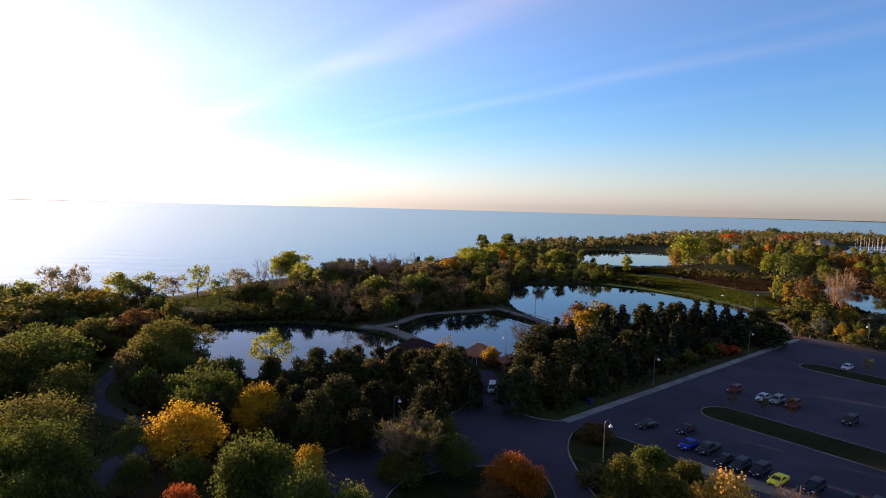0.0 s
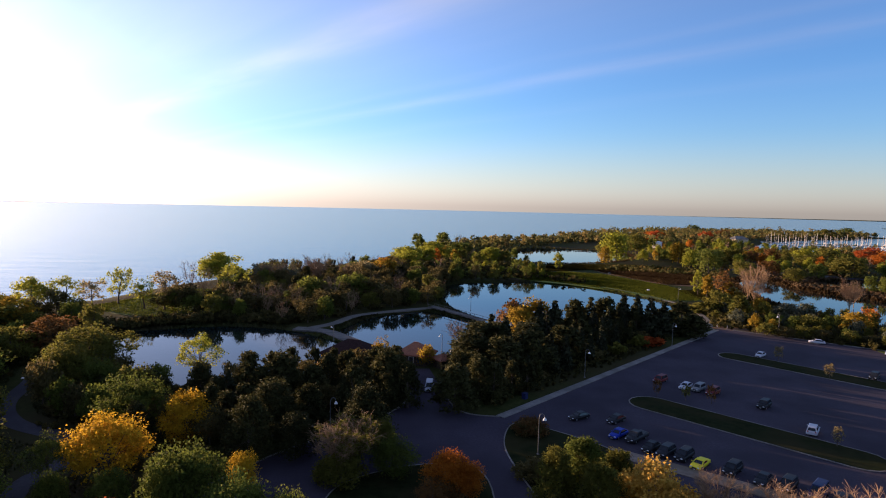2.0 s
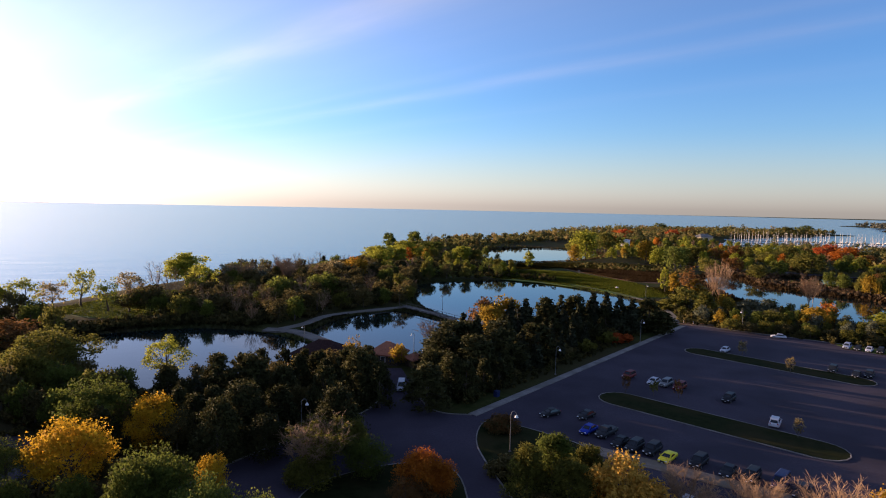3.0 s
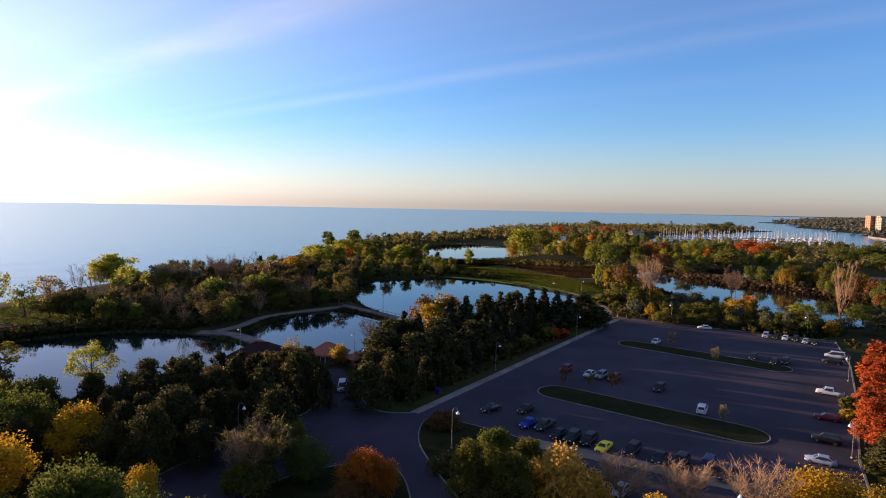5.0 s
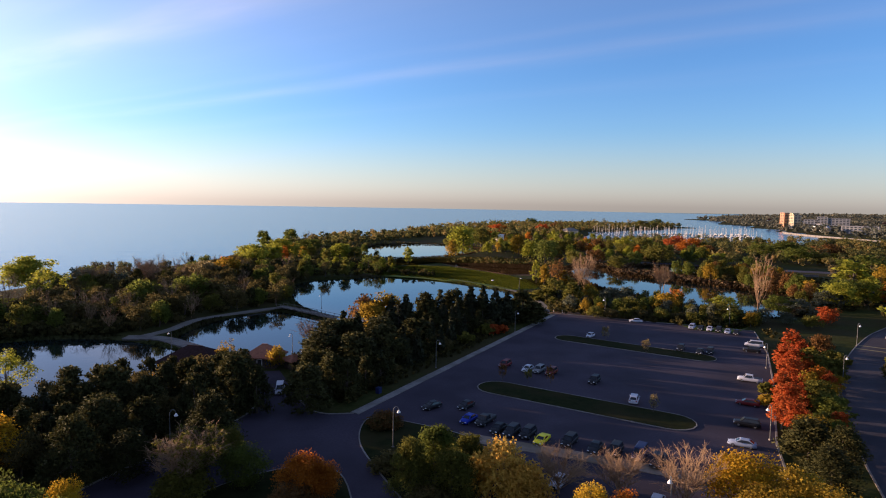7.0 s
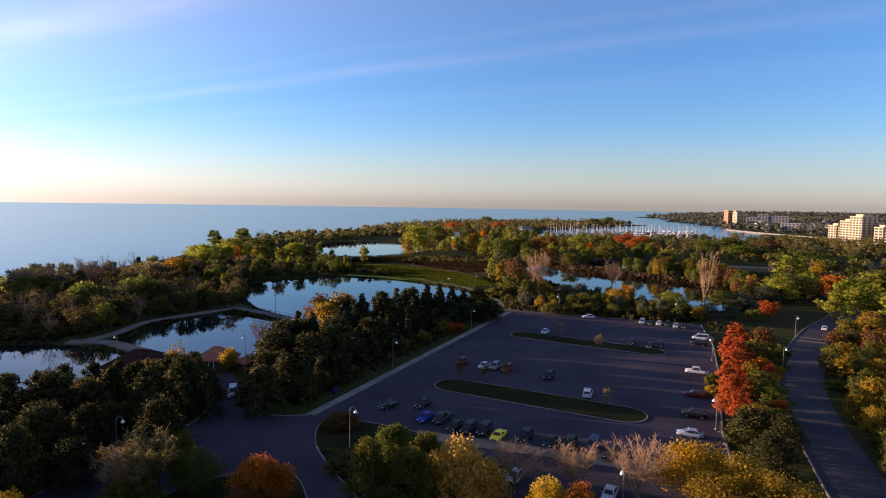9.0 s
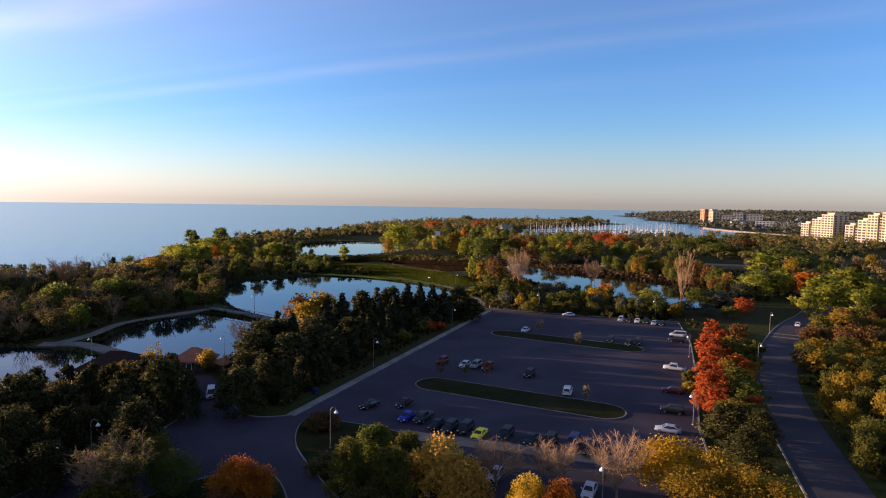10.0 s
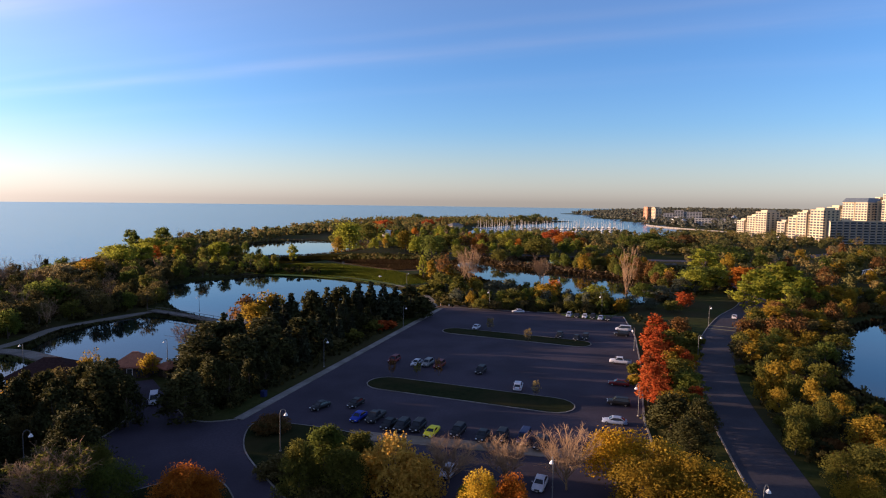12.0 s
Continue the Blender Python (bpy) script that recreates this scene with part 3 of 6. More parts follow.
# ---- trees ----
def leaves(rng, centres, radii, per, a, b, droop=0.0, hubs=None, flat=0.75):
    """Three-cornered leaves scattered round clump centres, their shading turned outwards from the hub of the crown."""
    n = len(centres) * per
    if hubs is None:
        hubs = np.repeat(centres.mean(0, keepdims=True) * np.array((1, 1, 0.8)), len(centres), axis=0)
    c = np.repeat(centres, per, axis=0)
    hub = np.repeat(hubs, per, axis=0)
    r = np.repeat(radii, per)
    off = rng.normal(size=(n, 3))
    off *= (rng.random((n, 1)) ** 0.45) / np.linalg.norm(off, axis=1, keepdims=True)
    off[:, 2] *= flat
    p = c + off * r[:, None]
    u = rng.normal(size=(n, 3))
    u[:, 2] -= droop
    u /= np.linalg.norm(u, axis=1, keepdims=True)
    w = rng.normal(size=(n, 3))
    w -= u * (w * u).sum(1, keepdims=True)
    w /= np.linalg.norm(w, axis=1, keepdims=True)
    o = p - hub
    o /= np.linalg.norm(o, axis=1, keepdims=True) + 1e-6
    o2 = off / (np.linalg.norm(off, axis=1, keepdims=True) + 1e-6)
    N = 0.6 * o + 0.16 * o2 + 0.55 * rng.normal(size=(n, 3)) + np.array((0, 0, 0.2))
    N /= np.linalg.norm(N, axis=1, keepdims=True)
    w *= np.sign((np.cross(u, w) * N).sum(1, keepdims=True) + 1e-9)
    s = 0.6 + 0.8 * rng.random((n, 1))
    u, w = u * a * s, w * b * s
    V = np.stack([p + u, p - u * 0.7 + w, p - u * 0.7 - w], 1).reshape(-1, 3)
    F = np.arange(n * 3).reshape(n, 3)
    return V, F, np.repeat(N, 3, axis=0)


def foliage_part(name, cloud, mat, parent=None):
    ob = part(name, (cloud[0].tolist(), cloud[1].tolist()), mat, parent)
    ob.data.polygons.foreach_set("use_smooth", np.ones(len(ob.data.polygons), bool))
    ob.data.normals_split_custom_set_from_vertices(cloud[2].tolist())
    return ob


def wood_skeleton(rng, ends, height, girth, fork=0.28, lean=0.04, sides=5):
    """Trunk and limbs that reach the clump centres."""
    V, F = [], []
    top = Vector((rng.normal() * lean * height, rng.normal() * lean * height, height * 0.72))
    pts = [Vector((0, 0, -0.3)), Vector((0, 0, height * 0.12)), top * 0.45 + Vector((0, 0, height * 0.02)), top]
    tube(V, F, pts, [girth * 1.35, girth, girth * 0.72, girth * 0.2], sides + 1)
    for e in ends:
        e = Vector(e)
        t = min(0.95, max(fork, 0.2 + 0.55 * e.z / height * rng.random() + 0.12))
        s = Vector((0, 0, 0)).lerp(top, t)
        mid = s.lerp(e, 0.55) + Vector((0, 0, -0.04 * height + 0.05 * height * rng.random()))
        g = girth * 0.42 * (1 - t * 0.6)
        tube(V, F, [s, mid, e], [g, g * 0.6, g * 0.15], sides - 1)
    return V, F


def broadleaf(seed, h=10.0, w=8.0, clumps=60, per=38, a=0.36, b=0.2, low=0.03, shape=1.0, spread=0.2):
    rng = np.random.default_rng(seed)
    cz, rz = h * (low + 1) / 2, h * (1 - low) / 2
    d = rng.normal(size=(clumps, 3))
    d /= np.linalg.norm(d, axis=1, keepdims=True)
    d[:, 2] = np.where(d[:, 2] < -0.8, -d[:, 2] * 0.5, d[:, 2])
    r = 0.35 + 0.6 * rng.random(clumps) ** 0.5
    lump = 1 + 0.2 * np.sin(3 * np.arctan2(d[:, 1], d[:, 0]) + seed) * np.cos(2.3 * d[:, 2] + seed)
    taper = 1 - (1 - shape) * np.clip(d[:, 2], 0, 1)
    C = np.stack([d[:, 0] * w / 2 * r * lump * taper, d[:, 1] * w / 2 * r * lump * taper, cz + d[:, 2] * rz * r * (0.9 + 0.2 * rng.random(clumps))], -1)
    R = (0.7 + 0.6 * rng.random(clumps)) * w * spread * (0.85 if clumps > 50 else 1.1)
    crown = leaves(rng, C, R, per, a, b)
    trunk = wood_skeleton(rng, C[:: max(1, clumps // 14)], h, 0.022 * h)
    return trunk, crown


def pine(seed, h=10.0, w=7.0, clumps=64, per=36, a=0.30, b=0.10):
    """Layered, uneven needle pads on level limbs."""
    rng = np.random.default_rng(seed)
    t = np.sort(rng.random(clumps)) ** 0.85
    ang = rng.random(clumps) * 2 * math.pi
    rad = w / 2 * (1.02 - t ** 1.6 * 0.8) * (0.35 + 0.65 * rng.random(clumps) ** 0.6)
    C = np.stack([np.cos(ang) * rad, np.sin(ang) * rad, h * (0.12 + 0.84 * t)], -1)
    R = w * (0.13 + 0.07 * rng.random(clumps))
    return wood_skeleton(rng, C[:: max(1, clumps // 12)], h * 1.2, 0.02 * h), leaves(rng, C, R, per, a, b, -0.5)


def spruce(seed, h=12.0, w=5.0, tiers=17, per=130, a=0.34, b=0.10):
    """Narrow cone of drooping boughs."""
    rng = np.random.default_rng(seed)
    C, R = [], []
    for k in range(tiers):
        t = k / (tiers - 1)
        n = max(2, int(9 * (1 - t) + 1))
        for j in range(n):
            g = 2 * math.pi * (j + rng.random()) / n
            q = w / 2 * (1 - t) ** 0.85 * (0.55 + 0.45 * rng.random())
            C.append((math.cos(g) * q, math.sin(g) * q, h * (0.08 + 0.9 * t) - 0.12 * q))
            R.append(0.28 + 0.45 * (1 - t))
    C, R = np.array(C), np.array(R)
    trunk = wood_skeleton(rng, C[::6], h * 1.35, 0.016 * h)
    return trunk, leaves(rng, C, R, max(8, per * tiers // len(C)), a, b, 0.6)


def bush(seed, h=3.0, w=4.5, clumps=26, per=30, a=0.30, b=0.17):
    rng = np.random.default_rng(seed)
    g = rng.random(clumps) * 2 * math.pi
    q = rng.random(clumps) ** 0.5
    C = np.stack([np.cos(g) * q * w / 2.3, np.sin(g) * q * w / 2.3, h * (0.18 + (0.68 * (1 - 0.6 * q ** 2)) * rng.random(clumps))], -1)
    V, F = [], []
    for e in C[::4]:
        tube(V, F, [(e[0] * 0.15, e[1] * 0.15, -0.2), (e[0] * 0.5, e[1] * 0.5, e[2] * 0.6), tuple(e)], [0.06, 0.045, 0.015], 3)
    return (V, F), leaves(rng, C, np.full(clumps, w * 0.16), per, a, b)


def bare(seed, h=9.0, w=7.0, limbs=11, twigs=11, leaf=0, fine=3):
    """A leafless crown of limbs, branches and twigs."""
    rng = np.random.default_rng(seed)
    V, F = [], []
    tube(V, F, [(0, 0, -0.3), (0, 0, h * 0.15), (0.03 * h, 0, h * 0.34)], [0.014 * h, 0.011 * h, 0.008 * h], 6)
    tips = []
    for k in range(limbs):
        g = 2 * math.pi * (k + rng.random()) / limbs
        out = w / 2 * (0.3 + 0.65 * rng.random())
        e = Vector((math.cos(g) * out, math.sin(g) * out, h * (0.72 + 0.26 * rng.random()) * (1 - 0.22 * (2 * out / w) ** 2)))
        s = Vector((0.01 * h, 0, h * (0.08 + 0.2 * rng.random())))
        m = s.lerp(e, 0.5) + Vector((math.cos(g) * 0.25, math.sin(g) * 0.25, -0.02 * h))
        tube(V, F, [s, m, e], [0.0055 * h, 0.0036 * h, 0.0017 * h], 4)
        for j in range(twigs):
            t = 0.25 + 0.75 * rng.random()
            b = s.lerp(m, t * 2) if t < 0.5 else m.lerp(e, t * 2 - 1)
            d = (e - s).normalized() * 1.0 + Vector(rng.normal(size=3)) * 0.45 + Vector((0, 0, 0.35))
            ln = h * (0.12 + 0.12 * rng.random())
            tip = b + d.normalized() * ln
            tube(V, F, [b, tip], [0.003 * h, 0.0014 * h], 3)
            for _ in range(fine):
                d2 = d.normalized() + Vector(rng.normal(size=3)) * 0.5
                b2 = b.lerp(tip, 0.3 + 0.6 * rng.random())
                tube(V, F, [b2, b2 + d2.normalized() * ln * 0.5], [0.002 * h, 0.0012 * h], 3)
            tips.append(tuple(tip))
    crown = leaves(rng, np.array(tips), np.full(len(tips), 0.55), leaf, 0.15, 0.1) if leaf else None
    return (V, F), crown


PROTO = {}
WIDE = {"grand": 10, "round": 10, "tall": 6.2, "sparse": 8, "pine": 8, "spruce": 4.6, "bush": 13, "bare": 7.5, "twiggy": 8}
LABELS = {"yellow": "maple in bright yellow autumn leaf", "gold": "broad tree turning gold and olive", "orange": "maple in orange autumn leaf", "red": "small tree in fiery red leaf",
          "rust": "tree with rusty brown leaves", "green": "dark green broadleaf tree in full leaf", "olive": "olive green tree beginning to turn", "lime": "tree with light yellow-green leaves",
          "grey": "bushy grey-green willow tree", "tan": "half-bare tree with sparse tan leaves", "amber": "bushy willow in amber autumn leaf", "pine": "dark spreading pine with clumped needles", "spruce": "tall narrow dark green spruce",
          "brush": "dark tangled shoreline brush tree", "bare": "leafless tree with fine pale twigs"}


def prototype(form, tint, lod, seed):
    """Builds a tree of nominal 10 m height once per kind; returns its top object, parked below the bed of the lake, and its size."""
    key = (form, tint, lod, seed)
    if key in PROTO:
        return PROTO[key]
    fine = {3: (2.3, 0.66), 0: (1.0, 1.0), 1: (0.36, 1.6)}[lod]
    n, k = fine
    crown_name = "crown"
    s = seed * 13 + len(form) + len(tint) * 3
    if form == "grand":
        tr, cr = broadleaf(s, 10, 10, int(150 * n ** 0.5), int(56 * n ** 0.5), 0.185 * k, 0.13 * k, spread=0.15)
    elif form == "round":
        tr, cr = broadleaf(s, 10, 10, int(80 * n ** 0.5), int(52 * n ** 0.5), 0.28 * k, 0.19 * k)
    elif form == "tall":
        tr, cr = broadleaf(s, 10, 6.2, int(64 * n ** 0.5), int(52 * n ** 0.5), 0.24 * k, 0.17 * k, 0.06, 0.72, 0.17)
    elif form == "sparse":
        tr, cr = broadleaf(s, 10, 8, int(80 * n ** 0.5), int(34 * n ** 0.5) + 2, 0.17 * k, 0.12 * k, 0.14, 0.95, 0.13)
    elif form == "pine":
        tr, cr = pine(s, 10, 8, int(74 * n ** 0.5), int(48 * n ** 0.5), 0.32 * k, 0.175 * k)
    elif form == "spruce":
        tr, cr = spruce(s, 10, 4.6, 17, int(180 * n), 0.34 * k, 0.16 * k)
    elif form == "bush":
        tr, cr = bush(s, 10, 13, 20, 26, 1.28, 0.93) if lod == 1 else bush(s, 10, 13, 60, 44, 0.5, 0.36) if lod == 0 else bush(s, 10, 13, 90, 60, 0.32, 0.22)
    elif form == "bare":
        tr, cr = bare(s, 10, 7.5, 15 if lod != 1 else 11, 15 if lod != 1 else 9, 0, 7 if lod != 1 else 3)
    elif form == "twiggy":
        tr, cr = bare(s, 10, 8, 16, 15, 30, 4)
    if cr is not None and form != "bush":
        f = 10.0 / cr[0][:, 2].max()
        g = WIDE[form] / 2 / np.quantile(np.hypot(cr[0][:, 0], cr[0][:, 1]), 0.985)
        cr = (cr[0] * np.array((g, g, f)), cr[1], cr[2])
    what = "shrub" if form == "bush" else "tree"
    name = {"pine": "pine_tree", "spruce": "spruce_tree", "bush": "shrub", "bare": "bare_tree"}.get(form, {"brush": "shore_tree", "grey": "willow_tree", "lime": "poplar_tree", "olive": "deciduous_tree", "green": "broadleaf_tree", "red": "red_maple_tree", "rust": "rusty_tree"}.get(tint, "autumn_tree"))
    label = LABELS["bare" if form == "bare" else tint]
    if form == "bush":
        label = {"red": "low shrub in red autumn leaf", "orange": "low shrub in orange autumn leaf", "gold": "low shrub turning gold", "amber": "dense willow bush in amber autumn leaf"}.get(tint, f"low {tint}-leaved shrub on rough grass")
    top = tagged(new(name), label, what, what + "s")
    top.empty_display_size = 0.2
    part("trunk", tr, M_BIRCH if form in ("bare", "twiggy") else M_BARK, top)
    if cr is not None:
        foliage_part(crown_name, cr, LEAF[tint], top)
    PROTO[key] = [top, None]
    return PROTO[key]


COUNT = [0]


def tree(form, tint, x, y, h, w, lod=0, z=0.0):
    """Plants a tree of that height and crown width."""
    COUNT[0] += 1
    if math.hypot(x, y) > (135 if form == "bush" else 165) and form != "bare":
        lod = 1
    slot = prototype(form, tint, lod, COUNT[0] % (3 if lod != 1 else 2))
    turn = (COUNT[0] * 137.5) % 360
    sx, sz = w / WIDE[form], h / 10.0
    m = pose(x, y, z, 0, 0, turn) @ Matrix.Diagonal((sx, sx, sz, 1))
    if not slot[1]:
        slot[1] = slot[0]
        slot[0].matrix_basis = m
        return slot[0]
    a, _, b = slot[0].scale
    return copy_thing(slot[0], m @ Matrix.Diagonal((1 / a, 1 / a, 1 / b, 1)))


KEEP_OUT = [LOT, *PONDS.values()]
PATHS = [(ROAD_EAST, 6.5), (PATH_LEFT, 6.0), (PATH_WOOD, 2.4), (WALK_FAR, 2.6), (BRIDGE, 3.5), (DECK_NEAR, 3.5)]


def clear(X, Y, margin=1.0):
    """Which of the points lie on open land."""
    ok = far_from(COAST, X, Y) < -3
    for poly in KEEP_OUT:
        ok &= far_from(poly, X, Y) > margin
    for line, r in PATHS:
        L = np.array(line)
        ok &= np.min((X[:, None] - L[:, 0]) ** 2 + (Y[:, None] - L[:, 1]) ** 2, axis=1) > r * r
    return ok


def scatter(seed, outline, gap, mix, hmin, hmax, detail, ratio=0.8, limit=400, margin=1.0):
    """Plants a patch: mix lists (form, tint, share)."""
    rng = random.Random(seed)
    P = np.array(outline)
    pts = np.random.default_rng(seed).uniform(P.min(0), P.max(0), (limit * 14, 2))
    pts = pts[inside(outline, pts[:, 0], pts[:, 1])]
    pts = pts[clear(pts[:, 0], pts[:, 1], margin)]
    done = np.zeros((0, 2))
    for p in pts:
        if len(done) and ((done - p) ** 2).sum(1).min() < gap * gap:
            continue
        done = np.vstack([done, p])
        x, y = float(p[0]), float(p[1])
        form, tint = rng.choices([m[:2] for m in mix], [m[2] for m in mix])[0]
        h = rng.uniform(hmin, hmax)
        lod = 1 if math.hypot(x, y) > 135 else detail
        if form == "bush":
            tree(form, tint, x, y, h * 0.42, h * 0.75, lod)
        elif form == "spruce":
            tree(form, tint, x, y, h * 1.1, h * 0.5, lod)
        else:
            tree(form, tint, x, y, h, h * ratio * rng.uniform(0.8, 1.2), lod)
        if len(done) >= limit:
            break


CLEARINGS = [(306, 628, 16), (300, 605, 14), (490, 765, 20), (480, 742, 18)]


def woodland(seed, name, outline, count, hmin, hmax, tint, label, leaf=1.3, per=46):
    """A distant wood as one mesh of many small crowns."""
    rng = np.random.default_rng(seed)
    P = np.array(outline)
    X = rng.uniform(P[:, 0].min(), P[:, 0].max(), count * 4)
    Y = rng.uniform(P[:, 1].min(), P[:, 1].max(), count * 4)
    ok = inside(outline, X, Y) & (far_from(COAST, X, Y) < -4)
    for pond in PONDS.values():
        ok &= far_from(pond, X, Y) > 2
    for line, r in ((smooth_loop([(250, 420), (372, 292), (410, 272), (470, 262), (600, 270)], 5, False), 10), (ROAD_EAST, 7)):
        L = np.array(line)
        ok &= np.min((X[:, None] - L[:, 0]) ** 2 + (Y[:, None] - L[:, 1]) ** 2, axis=1) > r * r
    for cx, cy, r in CLEARINGS:
        ok &= (X - cx) ** 2 + (Y - cy) ** 2 > r * r
    X, Y = X[ok][:count], Y[ok][:count]
    n = len(X)
    hh = rng.uniform(hmin, hmax, n) * (0.7 + 0.6 * rng.random(n) ** 2)
    blobs = 9
    d = rng.normal(size=(n, blobs, 3))
    d /= np.linalg.norm(d, axis=2, keepdims=True)
    d *= 0.3 + 0.7 * rng.random((n, blobs, 1))
    C = np.stack([X[:, None] + d[..., 0] * hh[:, None] * 0.36, Y[:, None] + d[..., 1] * hh[:, None] * 0.36, hh[:, None] * (0.52 + 0.38 * d[..., 2])], -1).reshape(-1, 3)
    H = np.repeat(np.stack([X, Y, hh * 0.4], -1), blobs, axis=0)
    cloud = leaves(rng, C, np.repeat(hh * 0.2, blobs), max(2, per // blobs), leaf, leaf * 0.7, hubs=H)
    cloud[0][:, 2] = np.maximum(cloud[0][:, 2], 0.05)
    ob = foliage_part(name, cloud, LEAF[tint])
    own = np.repeat(rng.random(n), blobs * max(2, per // blobs) * 3)
    ob.data.attributes.new("plant", "FLOAT", "POINT").data.foreach_set("value", own)
    tagged(ob, label, "trees", kind="stuff")


def tufts(seed, name, outline, count, h, mat, label, holes=()):
    """Upright grass or reed blades over a patch, as one mesh."""
    rng = np.random.default_rng(seed)
    P = np.array(outline)
    X = rng.uniform(P[:, 0].min(), P[:, 0].max(), count * 4)
    Y = rng.uniform(P[:, 1].min(), P[:, 1].max(), count * 4)
    ok = inside(outline, X, Y)
    X, Y = X[ok][:count + 3000], Y[ok][:count + 3000]
    ok = far_from(COAST, X, Y) < -3
    for poly in KEEP_OUT:
        ok &= far_from(poly, X, Y) > (0.2 if poly is not LOT else 1.0)
    for line, r in PATHS:
        L = np.array(line)
        for i in range(0, len(L) - 1):
            e = L[i + 1] - L[i]
            t = np.clip(((X - L[i, 0]) * e[0] + (Y - L[i, 1]) * e[1]) / (e @ e), 0, 1)
            ok &= np.hypot(X - L[i, 0] - t * e[0], Y - L[i, 1] - t * e[1]) > min(r, 5.2) * 0.8 + 0.3
    X, Y = X[ok][:count], Y[ok][:count]
    n = len(X)
    g = rng.random(n) * 2 * math.pi
    s = h * (0.5 + rng.random(n))
    Z = land_height(X, Y)
    dx, dy = np.cos(g) * s * 0.55, np.sin(g) * s * 0.55
    lean = rng.normal(size=(n, 2)) * s[:, None] * 0.3
    V = np.stack([np.stack([X - dx, Y - dy, Z], -1), np.stack([X + dx, Y + dy, Z], -1), np.stack([X + lean[:, 0], Y + lean[:, 1], Z + s], -1)], 1).reshape(-1, 3)
    F = np.arange(n * 3).reshape(n, 3)
    N = np.stack([-np.sin(g), np.cos(g), np.full(n, 0.6)], -1) + rng.normal(size=(n, 3)) * 0.2
    N /= np.linalg.norm(N, axis=1, keepdims=True)
    ob = foliage_part(name, (V, F, np.repeat(N, 3, axis=0)), LEAF[mat])
    ob.data.attributes.new("plant", "FLOAT", "POINT").data.foreach_set("value", np.repeat(rng.random(n), 3))
    tagged(ob, label, "grass", kind="stuff")


def bank_growth(seed, name, loop, count, h, mat, label):
    """Sedge and reed along the water's edge of a pond, as one mesh."""
    rng = np.random.default_rng(seed)
    L = np.array(loop)
    i = rng.integers(0, len(L), count)
    t = rng.random((count, 1))
    P = L[i] * (1 - t) + L[(i + 1) % len(L)] * t
    d = P - L.mean(0)
    d /= np.linalg.norm(d, axis=1, keepdims=True)
    P = P + d * rng.uniform(0.2, 4.2, (count, 1))
    X, Y = P[:, 0], P[:, 1]
    ok = far_from(LOT, X, Y) > 1
    for line, r in PATHS:
        Q = np.array(line)
        ok &= np.min((X[:, None] - Q[:, 0]) ** 2 + (Y[:, None] - Q[:, 1]) ** 2, axis=1) > min(r, 3.2) ** 2
    X, Y = X[ok], Y[ok]
    n = len(X)
    g = rng.random(n) * 2 * math.pi
    s = h * (0.4 + 1.1 * rng.random(n) ** 2)
    Z = land_height(X, Y)
    V = np.stack([np.stack([X - np.cos(g) * s * 0.4, Y - np.sin(g) * s * 0.4, Z], -1), np.stack([X + np.cos(g) * s * 0.4, Y + np.sin(g) * s * 0.4, Z], -1),
                  np.stack([X + rng.normal(size=n) * s * 0.3, Y + rng.normal(size=n) * s * 0.3, Z + s], -1)], 1).reshape(-1, 3)
    N = np.stack([-np.sin(g), np.cos(g), np.full(n, 0.6)], -1) + rng.normal(size=(n, 3)) * 0.25
    N /= np.linalg.norm(N, axis=1, keepdims=True)
    ob = foliage_part(name, (V, np.arange(n * 3).reshape(n, 3), np.repeat(N, 3, axis=0)), LEAF[mat])
    ob.data.attributes.new("plant", "FLOAT", "POINT").data.foreach_set("value", np.repeat(rng.random(n), 3))
    tagged(ob, label, "reeds", kind="stuff")


# ---- trees one by one ----
tree("grand", "olive", -60.6, 86.6, 13, 17.7, 3)
tree("grand", "green", -52.8, 75.8, 13, 13.0, 3)
tree("grand", "green", -87.3, 126.1, 14, 25.1, 0)
tree("grand", "olive", -86.7, 117.1, 13, 16.9, 0)
tree("grand", "olive", -65.2, 142.8, 13, 19.7, 0)
tree("grand", "green", -42.6, 108.1, 12, 12.5, 0)
tree("round", "olive", -47.4, 121.8, 10, 8.9, 0)
tree("grand", "rust", -85.8, 165.5, 11, 17.0, 0)
tree("round", "yellow", -39.1, 89.7, 11, 12.2, 3)
tree("round", "yellow", -32.1, 103.6, 10, 9.9, 3)
tree("round", "green", -23.6, 75.7, 12, 11.3, 3)
tree("round", "yellow", -18.7, 84.4, 7, 4.9, 3)
tree("round", "green", -16.2, 69.3, 11, 8.1, 3)
tree("round", "green", -10.3, 68.7, 9, 6.6, 3)
tree("round", "green", -25.1, 73.6, 10, 6.4, 3)
tree("round", "red", -31.7, 71.4, 7, 4.9, 3)
tree("sparse", "green", -47.3, 89.9, 8, 7.6, 3)
tree("sparse", "lime", -40.6, 140.5, 11.5, 11.0, 0)
tree("twiggy", "olive", -3.6, 90.9, 9, 11.0, 3)
tree("bare", "bare", -5.6, 90.0, 8.5, 9.0, 3)
tree("bush", "olive", -5.0, 88.0, 5, 8.5, 3)
tree("round", "green", 3.0, 90.0, 6, 8.3, 3)
tree("round", "olive", 0.8, 97.1, 7, 5.9, 3)
tree("round", "orange", 10.5, 82.9, 7, 7.7, 3)
tree("round", "orange", 13.2, 82.2, 5.8, 5.2, 3)
tree("bush", "rust", 9.5, 80.2, 4, 6.5, 3)
tree("sparse", "rust", 7.8, 78.2, 5, 4.9, 3)
tree("pine", "pine", -26.6, 125.9, 11, 9.4, 0)
